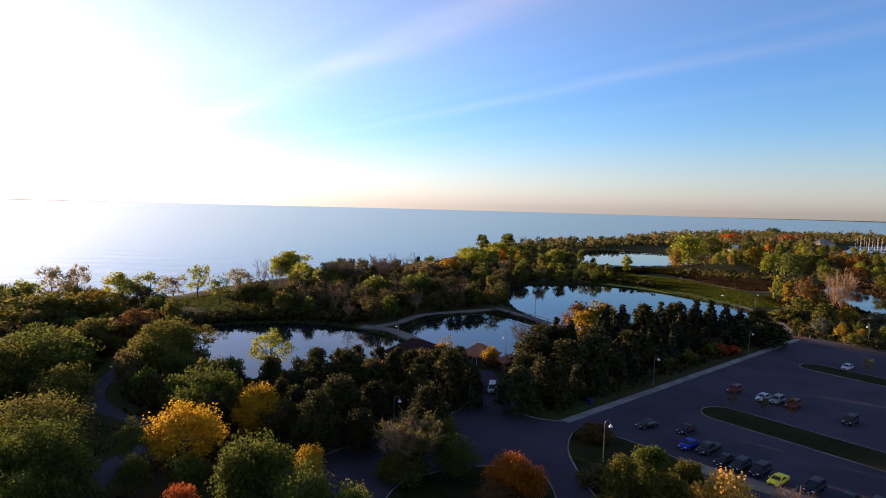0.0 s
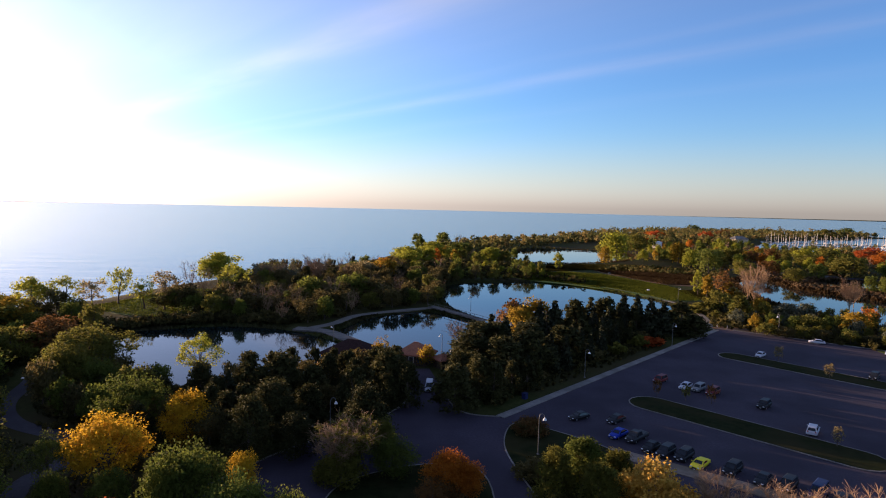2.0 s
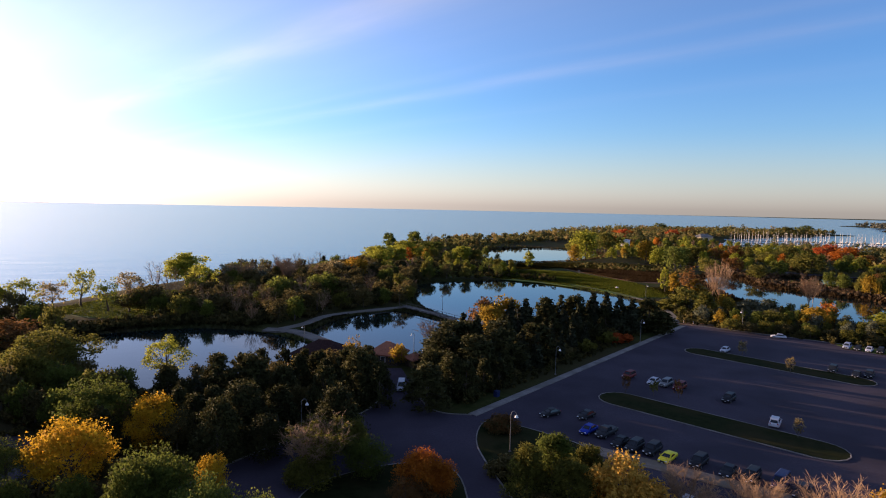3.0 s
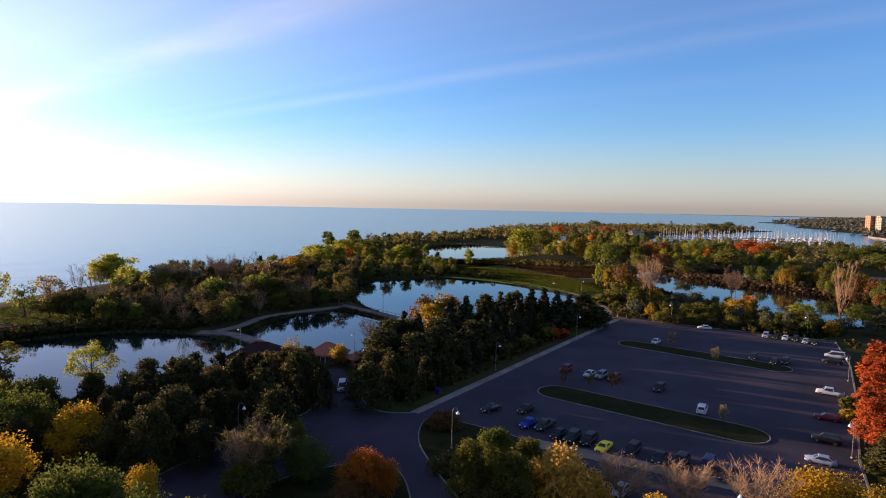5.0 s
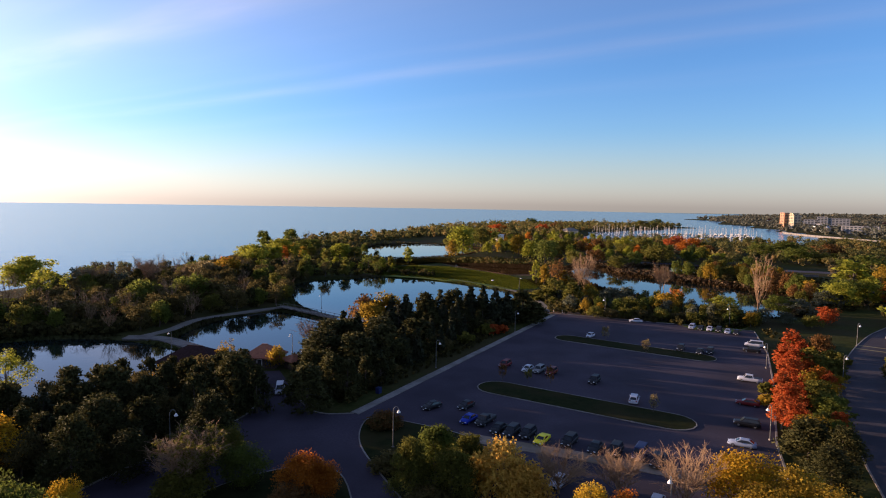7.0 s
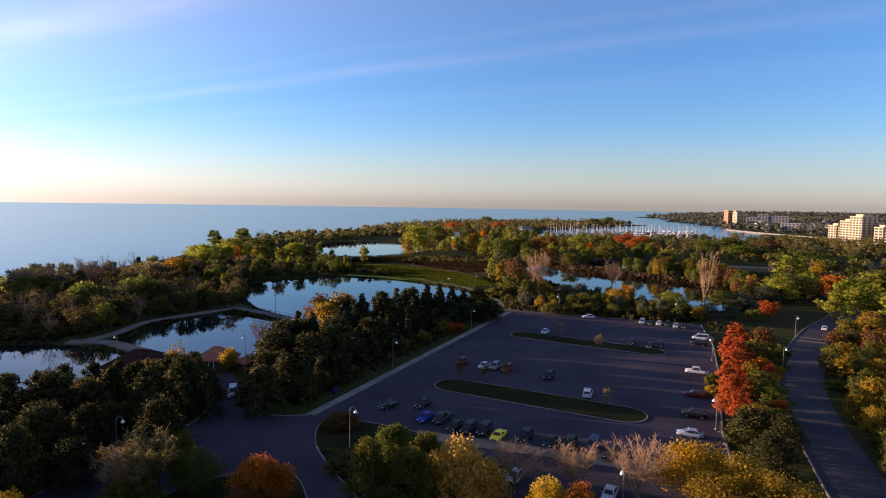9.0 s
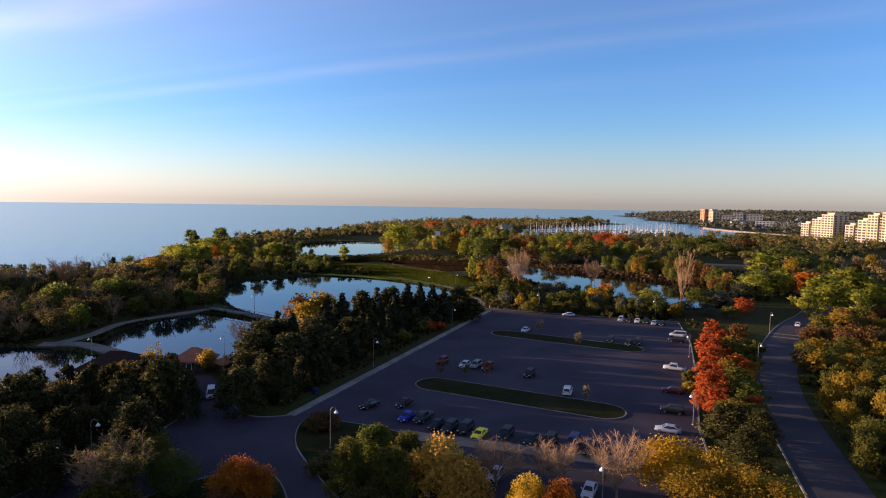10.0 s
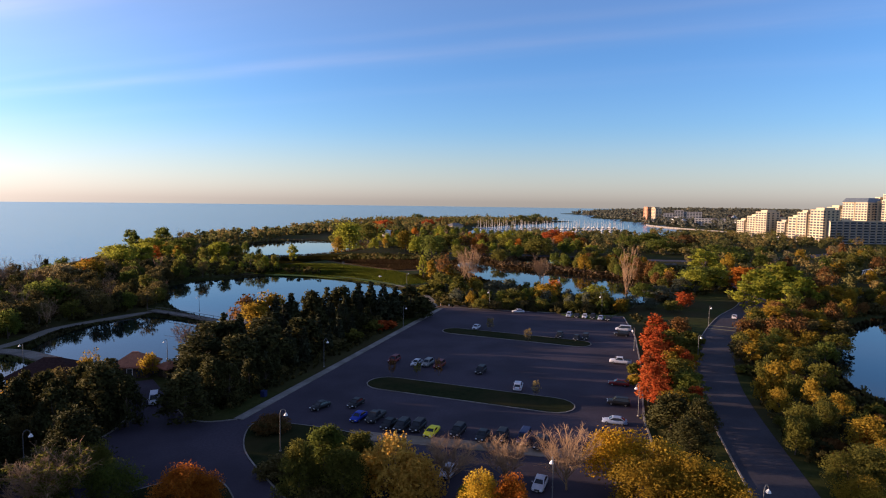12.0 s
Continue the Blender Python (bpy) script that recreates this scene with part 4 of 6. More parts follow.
tree("pine", "pine", -18.8, 124.2, 11.5, 9.8, 0)
tree("pine", "pine", -12.4, 118.6, 10, 8.2, 0)
tree("pine", "pine", -4.3, 114.8, 11, 7.9, 0)
tree("pine", "pine", 2.5, 125.5, 12, 10.4, 0)
tree("pine", "pine", 2.0, 134.5, 9.5, 8.5, 0)
tree("pine", "pine", 0.5, 142.5, 8, 7.5, 0)
tree("pine", "pine", 18.8, 132.5, 9.5, 7.5, 0)
tree("pine", "pine", 6.5, 120.5, 10, 7.1, 0)
tree("spruce", "spruce", -29.5, 120.6, 9, 5.5, 0)
tree("pine", "pine", -18.3, 106.4, 11, 10.6, 3)
tree("pine", "pine", -20.3, 96.3, 11, 8.8, 3)
tree("pine", "pine", -1.7, 101.0, 11, 10.0, 3)
tree("pine", "pine", -12.9, 97.3, 8, 8.9, 3)
tree("sparse", "gold", 1.4, 150.1, 9, 5.5, 1)
tree("round", "yellow", -12.3, 143.0, 6, 4.2, 1)
tree("round", "gold", 13.0, 152.3, 6, 5.4, 1)
tree("bare", "bare", 24.8, 172.7, 8, 9.3, 0)
tree("pine", "pine", 26.3, 153.0, 12, 16.5, 0)
tree("pine", "pine", 30.9, 139.6, 11, 13.9, 0)
tree("pine", "pine", 22.2, 125.8, 10, 8.7, 0)
tree("pine", "pine", 39.5, 146.9, 11, 13.2, 0)
tree("spruce", "spruce", 30.9, 157.8, 13, 7.0, 1)
tree("spruce", "spruce", 51.7, 174.9, 11, 7.9, 1)
tree("spruce", "spruce", 52.5, 186.7, 12, 7.8, 1)
tree("spruce", "spruce", 57.7, 188.0, 12, 7.9, 1)
tree("pine", "pine", 66.3, 192.7, 12, 11.7, 0)
tree("spruce", "spruce", 72.5, 195.6, 12, 8.0, 1)
tree("pine", "pine", 78.5, 197.2, 12, 12.2, 0)
tree("spruce", "spruce", 84.0, 194.7, 13, 8.5, 1)
tree("spruce", "spruce", 89.1, 195.2, 13, 8.2, 1)
tree("spruce", "spruce", 91.2, 188.9, 13, 8.4, 1)
tree("spruce", "spruce", 95.2, 188.0, 12, 8.1, 1)
tree("pine", "pine", 101.6, 189.5, 12, 14.4, 0)
tree("pine", "pine", 104.7, 184.5, 8, 12.2, 0)
tree("spruce", "spruce", 34.0, 154.0, 13, 7.6, 0)
tree("pine", "pine", 30.9, 153.6, 12, 13.6, 0)
tree("pine", "pine", 23.7, 145.6, 11, 14.3, 0)
tree("pine", "pine", 16.0, 118.7, 10, 11.8, 0)
tree("pine", "pine", 40.9, 156.6, 11, 15.6, 0)
tree("pine", "pine", 51.6, 159.4, 10, 14.6, 0)
tree("bush", "red", 84.3, 173.8, 4, 7.5, 1)
tree("bush", "olive", 69.3, 164.2, 4, 6.9, 1)
tree("bush", "olive", 79.9, 173.0, 4, 7.4, 1)
tree("bush", "brush", 59.7, 162.6, 4, 10.1, 0)
tree("pine", "green", 30.0, 81.6, 9, 8.8, 3)
tree("pine", "olive", 25.2, 78.8, 9, 6.8, 3)
tree("pine", "olive", 30.4, 75.6, 8, 8.6, 3)
tree("bush", "brush", 26.5, 74.0, 4, 7.5, 3)
tree("bush", "rust", 41.0, 71.5, 2.6, 4.5, 3)
tree("pine", "olive", 35.6, 82.0, 7, 7.2, 3)
tree("pine", "pine", 33.8, 86.5, 5.5, 6.0, 3)
tree("bush", "brush", 38.0, 86.5, 3, 5.0, 3)
tree("bush", "rust", 28.6, 105.7, 3.5, 6.6, 3)
tree("bush", "brush", 28.2, 105.8, 3, 6.6, 3)
tree("bush", "amber", 37.7, 75.6, 8.6, 10.5, 3)
tree("bush", "amber", 39.4, 71.2, 6.5, 8.5, 3)
tree("bare", "bare", 46.0, 72.7, 7, 8.4, 3)
tree("bare", "bare", 53.3, 68.6, 7, 8.4, 3)
tree("bare", "bare", 59.8, 62.3, 9, 9.6, 3)
tree("round", "yellow", 43.6, 61.3, 7.5, 5.9, 3)
tree("round", "orange", 46.8, 58.8, 7, 5.5, 3)
tree("round", "yellow", 67.5, 59.7, 9, 10.9, 3)
tree("round", "gold", 69.5, 53.8, 9, 9.8, 3)
tree("round", "gold", 69.5, 48.3, 9, 10.3, 3)
tree("round", "gold", 63.9, 52.0, 8, 10.1, 3)
tree("round", "gold", 70.1, 44.6, 8, 9.4, 3)
tree("pine", "pine", 91.7, 68.9, 8, 9.6, 0)
tree("pine", "pine", 92.6, 63.8, 8, 7.8, 3)
tree("pine", "pine", 85.2, 60.0, 7, 8.3, 3)
tree("bush", "lime", 45.7, 66.9, 3, 3.4, 3)
tree("tall", "red", 154.2, 123.4, 8, 7.2, 1)
tree("tall", "red", 137.1, 111.1, 8, 6.5, 1)
tree("tall", "red", 135.5, 107.6, 8, 6.4, 1)
tree("tall", "red", 113.3, 92.2, 7.5, 5.4, 1)
tree("tall", "red", 114.9, 89.6, 7.5, 5.4, 1)
tree("tall", "red", 100.4, 81.2, 7, 5.2, 0)
tree("tall", "red", 123.2, 98.8, 8, 6.8, 0)
tree("tall", "red", 107.3, 85.3, 7.5, 6.3, 0)
tree("tall", "red", 99.8, 77.8, 7, 5.3, 0)
tree("tall", "orange", 130.4, 96.1, 6, 6.3, 1)
tree("tall", "olive", 140.2, 106.2, 7, 8.5, 0)
tree("tall", "olive", 115.5, 85.7, 7, 7.0, 0)
tree("tall", "green", 110.9, 79.3, 6, 8.0, 0)
tree("round", "gold", 98.2, 73.2, 6, 7.3, 0)
tree("round", "rust", 165.0, 122.1, 6, 6.9, 1)
tree("bush", "olive", 116.9, 98.8, 3, 4.5, 1)
tree("bush", "gold", 109.3, 91.8, 3, 4.2, 1)
tree("round", "red", 209.4, 153.7, 7, 8.4, 1)
tree("grand", "orange", 274.4, 168.7, 13, 18.4, 0)
tree("tall", "lime", 306.9, 212.4, 17, 21.3, 1)
tree("grand", "lime", 248.6, 176.9, 12, 14.5, 0)
tree("grand", "lime", 270.0, 180.8, 12, 18.6, 0)
tree("grand", "green", 365.9, 242.9, 16, 37.5, 0)
tree("grand", "green", 262.4, 184.2, 12, 21.4, 0)
tree("grand", "gold", 278.3, 130.5, 8, 14.7, 0)
tree("round", "gold", 113.4, 45.7, 7, 8.4, 0)
tree("round", "olive", 99.3, 39.0, 7, 9.6, 3)
tree("round", "olive", 96.4, 41.0, 6, 8.4, 3)
tree("round", "orange", 113.0, 44.6, 5, 6.0, 0)
tree("round", "gold", 89.5, 36.5, 6, 7.8, 3)
tree("round", "olive", 141.1, 232.6, 10, 11.7, 1)
tree("grand", "grey", 160.7, 215.6, 7, 12.9, 0)
tree("round", "olive", 151.1, 191.0, 7, 10.5, 1)
tree("round", "gold", 170.0, 192.6, 8, 12.3, 0)
tree("grand", "lime", 184.5, 179.8, 8, 14.8, 0)
tree("grand", "olive", 177.2, 169.6, 7, 14.1, 0)
tree("bare", "bare", 201.0, 176.5, 22.5, 12.0, 1)
tree("bare", "bare", 215.0, 246.7, 11, 9.3, 1)
tree("grand", "green", 209.0, 173.8, 8, 13.0, 0)
tree("grand", "grey", 214.5, 169.3, 7, 15.7, 0)
tree("grand", "grey", 244.2, 178.6, 8, 14.4, 0)
tree("round", "olive", 142.8, 183.9, 4.6, 7, 1)
tree("round", "brush", 147.3, 180.4, 4, 6.5, 1)
tree("round", "olive", 153.1, 175.8, 4.6, 7, 1)
tree("round", "brush", 157.6, 172.3, 4, 6.5, 1)
tree("round", "olive", 160.3, 167.7, 4.6, 7, 1)
tree("round", "brush", 164.8, 164.2, 4, 6.5, 1)
tree("round", "olive", 132.9, 188.9, 4.6, 7, 1)
tree("round", "brush", 137.4, 185.4, 4, 6.5, 1)
tree("round", "olive", 180.3, 160.0, 5.5, 7, 1)
tree("round", "grey", 187.0, 163.0, 6, 8, 1)
tree("round", "grey", 194.0, 158.2, 5, 8, 1)
tree("round", "olive", 196.4, 149.5, 5, 8, 1)
tree("bush", "olive", 135.6, 233.4, 5, 12.9, 0)
tree("sparse", "lime", -148.8, 211.2, 12, 14.8, 0)
tree("sparse", "tan", -145.8, 220.6, 16, 10.1, 1)
tree("sparse", "tan", -134.2, 217.9, 17, 9.7, 1)
tree("grand", "lime", -125.5, 229.6, 13, 15.0, 0)
tree("sparse", "lime", -115.3, 232.0, 13, 13.6, 0)
tree("sparse", "tan", -107.8, 237.4, 11, 11.2, 1)
tree("sparse", "lime", -102.3, 246.8, 15, 12.7, 0)
tree("sparse", "lime", -87.8, 234.4, 13, 10.7, 1)
tree("sparse", "tan", -86.7, 254.0, 13, 12.8, 0)
tree("grand", "lime", -80.7, 312.1, 16, 22.1, 0)
tree("sparse", "grey", -55.5, 301.5, 12, 17.5, 0)
tree("sparse", "grey", -43.2, 296.0, 12, 14.2, 0)
tree("bare", "bare", -32.6, 309.9, 13, 14.8, 0)
tree("grand", "tan", -7.3, 325.6, 11, 17.1, 0)
tree("grand", "gold", 3.6, 335.0, 12, 15.9, 1)
tree("grand", "lime", 22.5, 409.6, 14, 27.3, 0)
tree("grand", "lime", 44.8, 469.2, 14, 22.4, 1)
tree("tall", "green", 34.8, 500.0, 18, 10.5, 1)
tree("tall", "green", 59.4, 544.2, 18, 12.5, 1)
tree("grand", "green", 68.6, 496.3, 12, 23.8, 1)
tree("tall", "lime", 83.5, 437.4, 12, 16.9, 1)
tree("grand", "olive", -117.0, 184.8, 12, 25.1, 0)
tree("grand", "gold", -111.8, 189.6, 12, 18.9, 0)
tree("grand", "olive", -122.9, 177.9, 12, 22.8, 0)
tree("grand", "olive", -90.3, 156.6, 10, 13.9, 0)
tree("grand", "olive", -92.0, 147.3, 10, 15.1, 0)
tree("sparse", "rust", 62.9, 125.6, 4.5, 2.3, 1)
tree("sparse", "olive", 68.1, 122.5, 4, 2.1, 1)
tree("sparse", "rust", 72.9, 120.4, 4.5, 2.6, 1)
tree("sparse", "tan", 83.1, 96.7, 4, 2.1, 0)
tree("sparse", "tan", 114.3, 137.2, 4.5, 2.6, 1)
tree("sparse", "tan", 113.4, 155.3, 4.5, 2.8, 1)
tree("grand", "lime", 264.5, 628.3, 16, 31.0, 1)
tree("grand", "green", 263.6, 595.0, 13, 24.7, 1)
tree("grand", "olive", 203.2, 515.6, 13, 21.0, 1)
tree("grand", "olive", 250.0, 471.4, 12, 25.3, 1)
tree("grand", "lime", 242.1, 464.9, 11, 16.9, 1)
tree("grand", "green", 263.2, 448.9, 13, 24.7, 1)
tree("grand", "olive", 237.0, 427.0, 10, 18.6, 1)
tree("grand", "red", 416.7, 472.4, 12, 20.3, 1)
tree("grand", "red", 440.3, 465.5, 12, 21.9, 1)
tree("grand", "orange", 404.8, 440.5, 11, 19.3, 1)
tree("grand", "rust", 391.3, 397.4, 11, 19.1, 1)
tree("grand", "olive", 327.1, 419.2, 12, 25.2, 1)
tree("grand", "olive", 321.1, 381.1, 11, 21.3, 1)
tree("grand", "lime", 351.6, 344.2, 9, 17.8, 1)
tree("grand", "green", 436.6, 385.0, 14, 22.1, 1)
tree("grand", "green", 461.6, 379.8, 16, 28.4, 1)
tree("grand", "green", 422.4, 335.6, 14, 25.6, 1)
tree("grand", "rust", 504.1, 372.2, 13, 28.5, 1)
tree("grand", "olive", 432.5, 319.5, 10, 20.4, 1)
tree("grand", "orange", 395.6, 819.5, 12, 34.5, 1)
tree("grand", "orange", 304.3, 661.6, 11, 20.7, 1)
tree("grand", "rust", 540.1, 883.1, 14, 33.4, 1)
tree("grand", "green", 619.4, 1124.8, 15, 29.2, 1)
tree("grand", "lime", 81.3, 431.8, 12, 16.7, 1)
tree("tall", "green", 36.9, 572.8, 15, 10.9, 1)
tree("tall", "green", 62.9, 599.3, 15, 12.6, 1)
tree("grand", "lime", 18.9, 417.7, 13, 19.9, 1)
tree("round", "green", -54.9, 74.6, 11, 10.2, 3)
tree("round", "green", -47.8, 72.1, 10, 10.5, 3)
tree("round", "green", -49.9, 67.2, 10, 10.2, 3)
tree("round", "olive", -69.4, 109.1, 11, 11.3, 0)
tree("grand", "olive", 804.0, 993.3, 16, 29.1, 1)
tree("grand", "green", 890.5, 1053.4, 17, 34.0, 1)
tree("grand", "olive", 230.1, 352.7, 12, 16.0, 1)
tree("grand", "rust", 258.6, 369.1, 11, 15.4, 1)
tree("grand", "olive", 247.6, 329.6, 10, 14.1, 1)
tree("round", "grey", 170.4, 217.6, 7, 9.0, 1)
tree("grand", "gold", 3.1, 345.2, 11, 14.5, 1)
tree("grand", "tan", -13.9, 328.7, 10, 12.5, 1)
tree("tall", "lime", 272.4, 153.0, 17, 18.4, 0)
tree("tall", "lime", 251.4, 148.9, 15, 14.5, 0)
tree("tall", "lime", 277.2, 147.3, 15, 16.1, 0)
tree("tall", "lime", 227.9, 139.8, 12, 11.2, 1)
tree("tall", "lime", 255.4, 130.1, 13, 12.6, 0)
tree("tall", "lime", 239.5, 137.0, 14, 14.7, 0)
tree("tall", "lime", 236.9, 128.1, 12, 14.4, 0)
tree("tall", "gold", 203.4, 113.4, 8, 11.2, 0)
tree("tall", "olive", 189.0, 111.1, 8, 9.3, 1)
tree("grand", "rust", 280.4, 139.8, 10, 13.1, 1)
tree("sparse", "rust", 311.5, 149.8, 11, 13.2, 1)
tree("round", "gold", 52.2, 192.6, 13, 11.8, 0)
tree("round", "rust", 44.8, 191.5, 12, 11.7, 0)
tree("round", "gold", 46.2, 185.4, 11, 11.0, 0)
tree("bare", "bare", -79.8, 240.3, 11, 10.6, 1)
tree("bare", "bare", -83.4, 275.7, 14, 11.0, 1)
tree("bare", "bare", -76.2, 270.3, 12, 9.6, 1)
tree("bare", "bare", -50.9, 298.2, 13, 14.4, 0)
tree("bare", "bare", -33.7, 319.0, 13, 14.0, 0)
tree("bare", "bare", -18.9, 320.6, 11, 12.2, 1)
tree("sparse", "tan", -7.8, 321.1, 12, 11.0, 1)
tree("round", "orange", 2.6, 340.0, 12, 11.0, 1)
tree("grand", "lime", -79.5, 310.5, 16, 21.3, 0)
tree("sparse", "lime", -63.9, 275.5, 14, 16.2, 0)
tree("grand", "lime", 20.3, 374.7, 14, 16.4, 1)
tree("tall", "lime", 33.9, 399.1, 14, 11.4, 1)
tree("bare", "bare", 74.0, 545.9, 15, 13.6, 1)
tree("round", "olive", 208.6, 122.7, 5.7, 7.9, 1)
tree("round", "rust", 207.0, 116.0, 6.9, 9.3, 1)
tree("tall", "olive", 205.9, 110.9, 7.6, 8.1, 1)
tree("round", "olive", 216.8, 111.6, 6.2, 8.9, 1)
tree("round", "gold", 215.1, 105.7, 6.7, 9.6, 1)
tree("round", "olive", 229.8, 108.0, 5.7, 8.8, 1)
tree("round", "rust", 176.9, 107.1, 7, 7.6, 1)
tree("round", "brush", 182.5, 106.1, 7.2, 7.5, 1)
tree("round", "rust", 180.6, 99.9, 7.4, 8.3, 1)
tree("round", "olive", 196.1, 103.0, 5.4, 7.4, 1)
tree("round", "brush", 195.9, 97.9, 6.7, 9.3, 1)
tree("tall", "gold", 200.5, 95.1, 6.4, 8.9, 1)
tree("tall", "brush", 199.7, 90.0, 7.4, 6.9, 1)
tree("round", "olive", 158.4, 97.3, 6.7, 6.1, 1)
tree("round", "gold", 167.2, 98.7, 6.2, 7.3, 1)
tree("sparse", "green", 166.1, 93.3, 6.7, 6.4, 1)
tree("round", "gold", 176.7, 95.9, 6.1, 7.0, 1)
tree("sparse", "gold", 169.0, 88.4, 6.4, 8.5, 0)
tree("round", "gold", 181.3, 91.2, 6.2, 7.2, 1)
tree("sparse", "rust", 188.0, 90.1, 4.9, 6.4, 1)
tree("round", "olive", 182.8, 83.3, 6.6, 7.9, 1)
tree("round", "brush", 151.4, 93.2, 5.9, 6.9, 1)
tree("tall", "gold", 151.2, 89.9, 6, 5.6, 1)
tree("sparse", "olive", 156.7, 88.9, 5.9, 6.3, 1)
tree("round", "gold", 157.2, 85.3, 6, 6.6, 1)
tree("round", "olive", 159.2, 83.3, 5.9, 6.4, 1)
tree("sparse", "olive", 161.7, 80.5, 5.9, 5.8, 1)
tree("round", "green", 169.2, 80.1, 6.2, 7.0, 1)
tree("round", "lime", 190.0, 459.9, 25.5, 26.5, 1)
tree("round", "gold", 171.2, 436.2, 14.3, 11.6, 1)
tree("round", "olive", 238.6, 530.7, 21.4, 22.1, 1)
tree("round", "red", 367.4, 760.7, 15.9, 19.2, 1)
tree("round", "red", 477.9, 828.5, 14.2, 23.6, 1)
tree("round", "gold", 229.7, 435.5, 18.9, 16.8, 1)
tree("round", "lime", 223.7, 407.6, 16.1, 12.4, 1)
tree("round", "green", 223.7, 382.1, 17.3, 16.8, 1)
tree("round", "olive", 292.0, 462.6, 13.1, 19.7, 1)
tree("round", "rust", 306.9, 461.3, 11.2, 15.8, 1)
tree("tall", "rust", 327.6, 465.7, 12.9, 15.1, 1)
tree("round", "lime", 356.4, 463.4, 15.2, 22.2, 1)
tree("round", "olive", 361.1, 445.1, 15.8, 19.6, 1)
tree("round", "olive", 312.3, 363.3, 15.2, 25.5, 1)
tree("round", "red", 465.1, 518.6, 12.7, 23.8, 1)
tree("round", "orange", 413.4, 440.6, 14.5, 22.9, 1)
tree("tall", "lime", 122.3, 394.1, 12.2, 7.9, 1)
tree("tall", "lime", 159.3, 280.7, 13, 6.2, 1)
tree("tall", "gold", 160.2, 274.0, 11.3, 6.1, 1)
tree("sparse", "rust", 163.5, 265.1, 15.4, 11.3, 1)
tree("tall", "gold", 165.3, 264.8, 9.3, 7.7, 1)
tree("bare", "bare", 165.8, 245.5, 18.3, 11.3, 0)
tree("bare", "bare", 167.3, 252.6, 15.7, 8.7, 1)
tree("bare", "bare", 203.0, 235.1, 14.3, 10.1, 0)
tree("pine", "olive", 136.8, 210.8, 10.8, 11.6, 1)
tree("round", "gold", 154.8, 225.9, 7.3, 8.9, 1)
tree("round", "orange", 179.8, 199.5, 8.3, 9.3, 1)
tree("sparse", "brush", -80.2, 233.7, 6.9, 12.6, 1)
tree("round", "olive", -78.0, 235.3, 6.8, 11.2, 1)
tree("round", "green", -75.3, 234.7, 8.8, 10.2, 1)
tree("round", "brush", -72.5, 234.1, 10.7, 13.6, 1)
tree("round", "green", -67.6, 228.1, 7.3, 10.7, 1)
tree("bare", "bare", -66.8, 237.1, 9.4, 11.8, 1)
tree("round", "green", -62.3, 235.1, 7.9, 9.3, 1)
tree("round", "green", -56.8, 228.8, 6.6, 12.7, 1)
tree("sparse", "brush", -53.6, 229.1, 8.8, 11.5, 1)
tree("round", "brush", -50.9, 235.9, 8.9, 10.9, 1)
tree("round", "brush", -46.3, 229.6, 6.9, 11.7, 1)
tree("bare", "bare", -43.6, 233.3, 9.9, 10.9, 1)
tree("sparse", "brush", -39.6, 228.2, 7.6, 9.8, 1)
tree("bare", "bare", -37.3, 238.7, 8.8, 13.0, 1)
tree("round", "green", -33.3, 236.8, 7.9, 9.4, 1)
tree("round", "olive", -30.5, 237.3, 8.4, 13.1, 1)
tree("round", "green", -28.2, 247.8, 12.1, 12.4, 1)
tree("round", "green", -25.5, 251.1, 10.9, 11.6, 1)
tree("round", "brush", -22.3, 249.2, 9.1, 13.9, 1)
tree("bare", "bare", -17.6, 244.4, 11.6, 9.4, 1)
tree("round", "green", -14.1, 250.2, 12.2, 10.1, 1)
tree("round", "green", -10.3, 257.8, 12.8, 13.8, 1)
tree("round", "green", -7.1, 260.0, 10.4, 12.2, 1)
tree("round", "brush", -2.9, 259.2, 10.4, 12.7, 1)


tree("round", "olive", 147.5, 105.5, 4.5, 6.5, 0)
tree("bush", "olive", 142.0, 101.5, 3.5, 6, 0)
tree("round", "gold", 126.0, 91.0, 4.5, 6, 0)
tree("bush", "olive", 120.5, 86.5, 4, 6.5, 0)
tree("round", "olive", 107.0, 76.0, 5, 6.5, 0)
tree("round", "green", 101.5, 71.5, 5, 6.5, 0)
tree("bush", "olive", 158.0, 113.0, 4, 7, 0)
tree("round", "gold", 134.5, 96.0, 4, 5.5, 0)
tree("grand", "olive", -66.0, 134.0, 11, 12, 0)
tree("round", "green", -57.5, 129.5, 9, 9, 0)
tree("bush", "brush", 24.6, 88.0, 3, 6.5, 0)
tree("bush", "brush", 33.5, 92.5, 2.6, 5.5, 0)
tree("round", "brush", -24, 209, 8.5, 8, 1)
tree("round", "green", -19, 218, 8, 9, 1)
tree("sparse", "brush", -12, 230, 9.5, 7.5, 1)
tree("round", "olive", -3, 236, 7.5, 8, 1)
tree("round", "brush", 6, 240, 8.5, 9, 1)
tree("round", "green", 14, 245, 8, 7.5, 1)
tree("sparse", "brush", 21, 248, 9.5, 8, 1)
tree("round", "olive", 25, 257, 7.5, 9, 1)
tree("round", "brush", 26, 268, 8.5, 7.5, 1)
tree("round", "green", 26, 280, 8, 8, 1)
tree("sparse", "brush", 27, 292, 9.5, 9, 1)
tree("round", "olive", 29, 304, 7.5, 7.5, 1)
tree("round", "brush", 35, 318, 8.5, 8, 1)
tree("round", "green", 44, 329, 8, 9, 1)
tree("sparse", "brush", 55, 333, 9.5, 7.5, 1)
tree("round", "olive", 66, 334, 7.5, 8, 1)


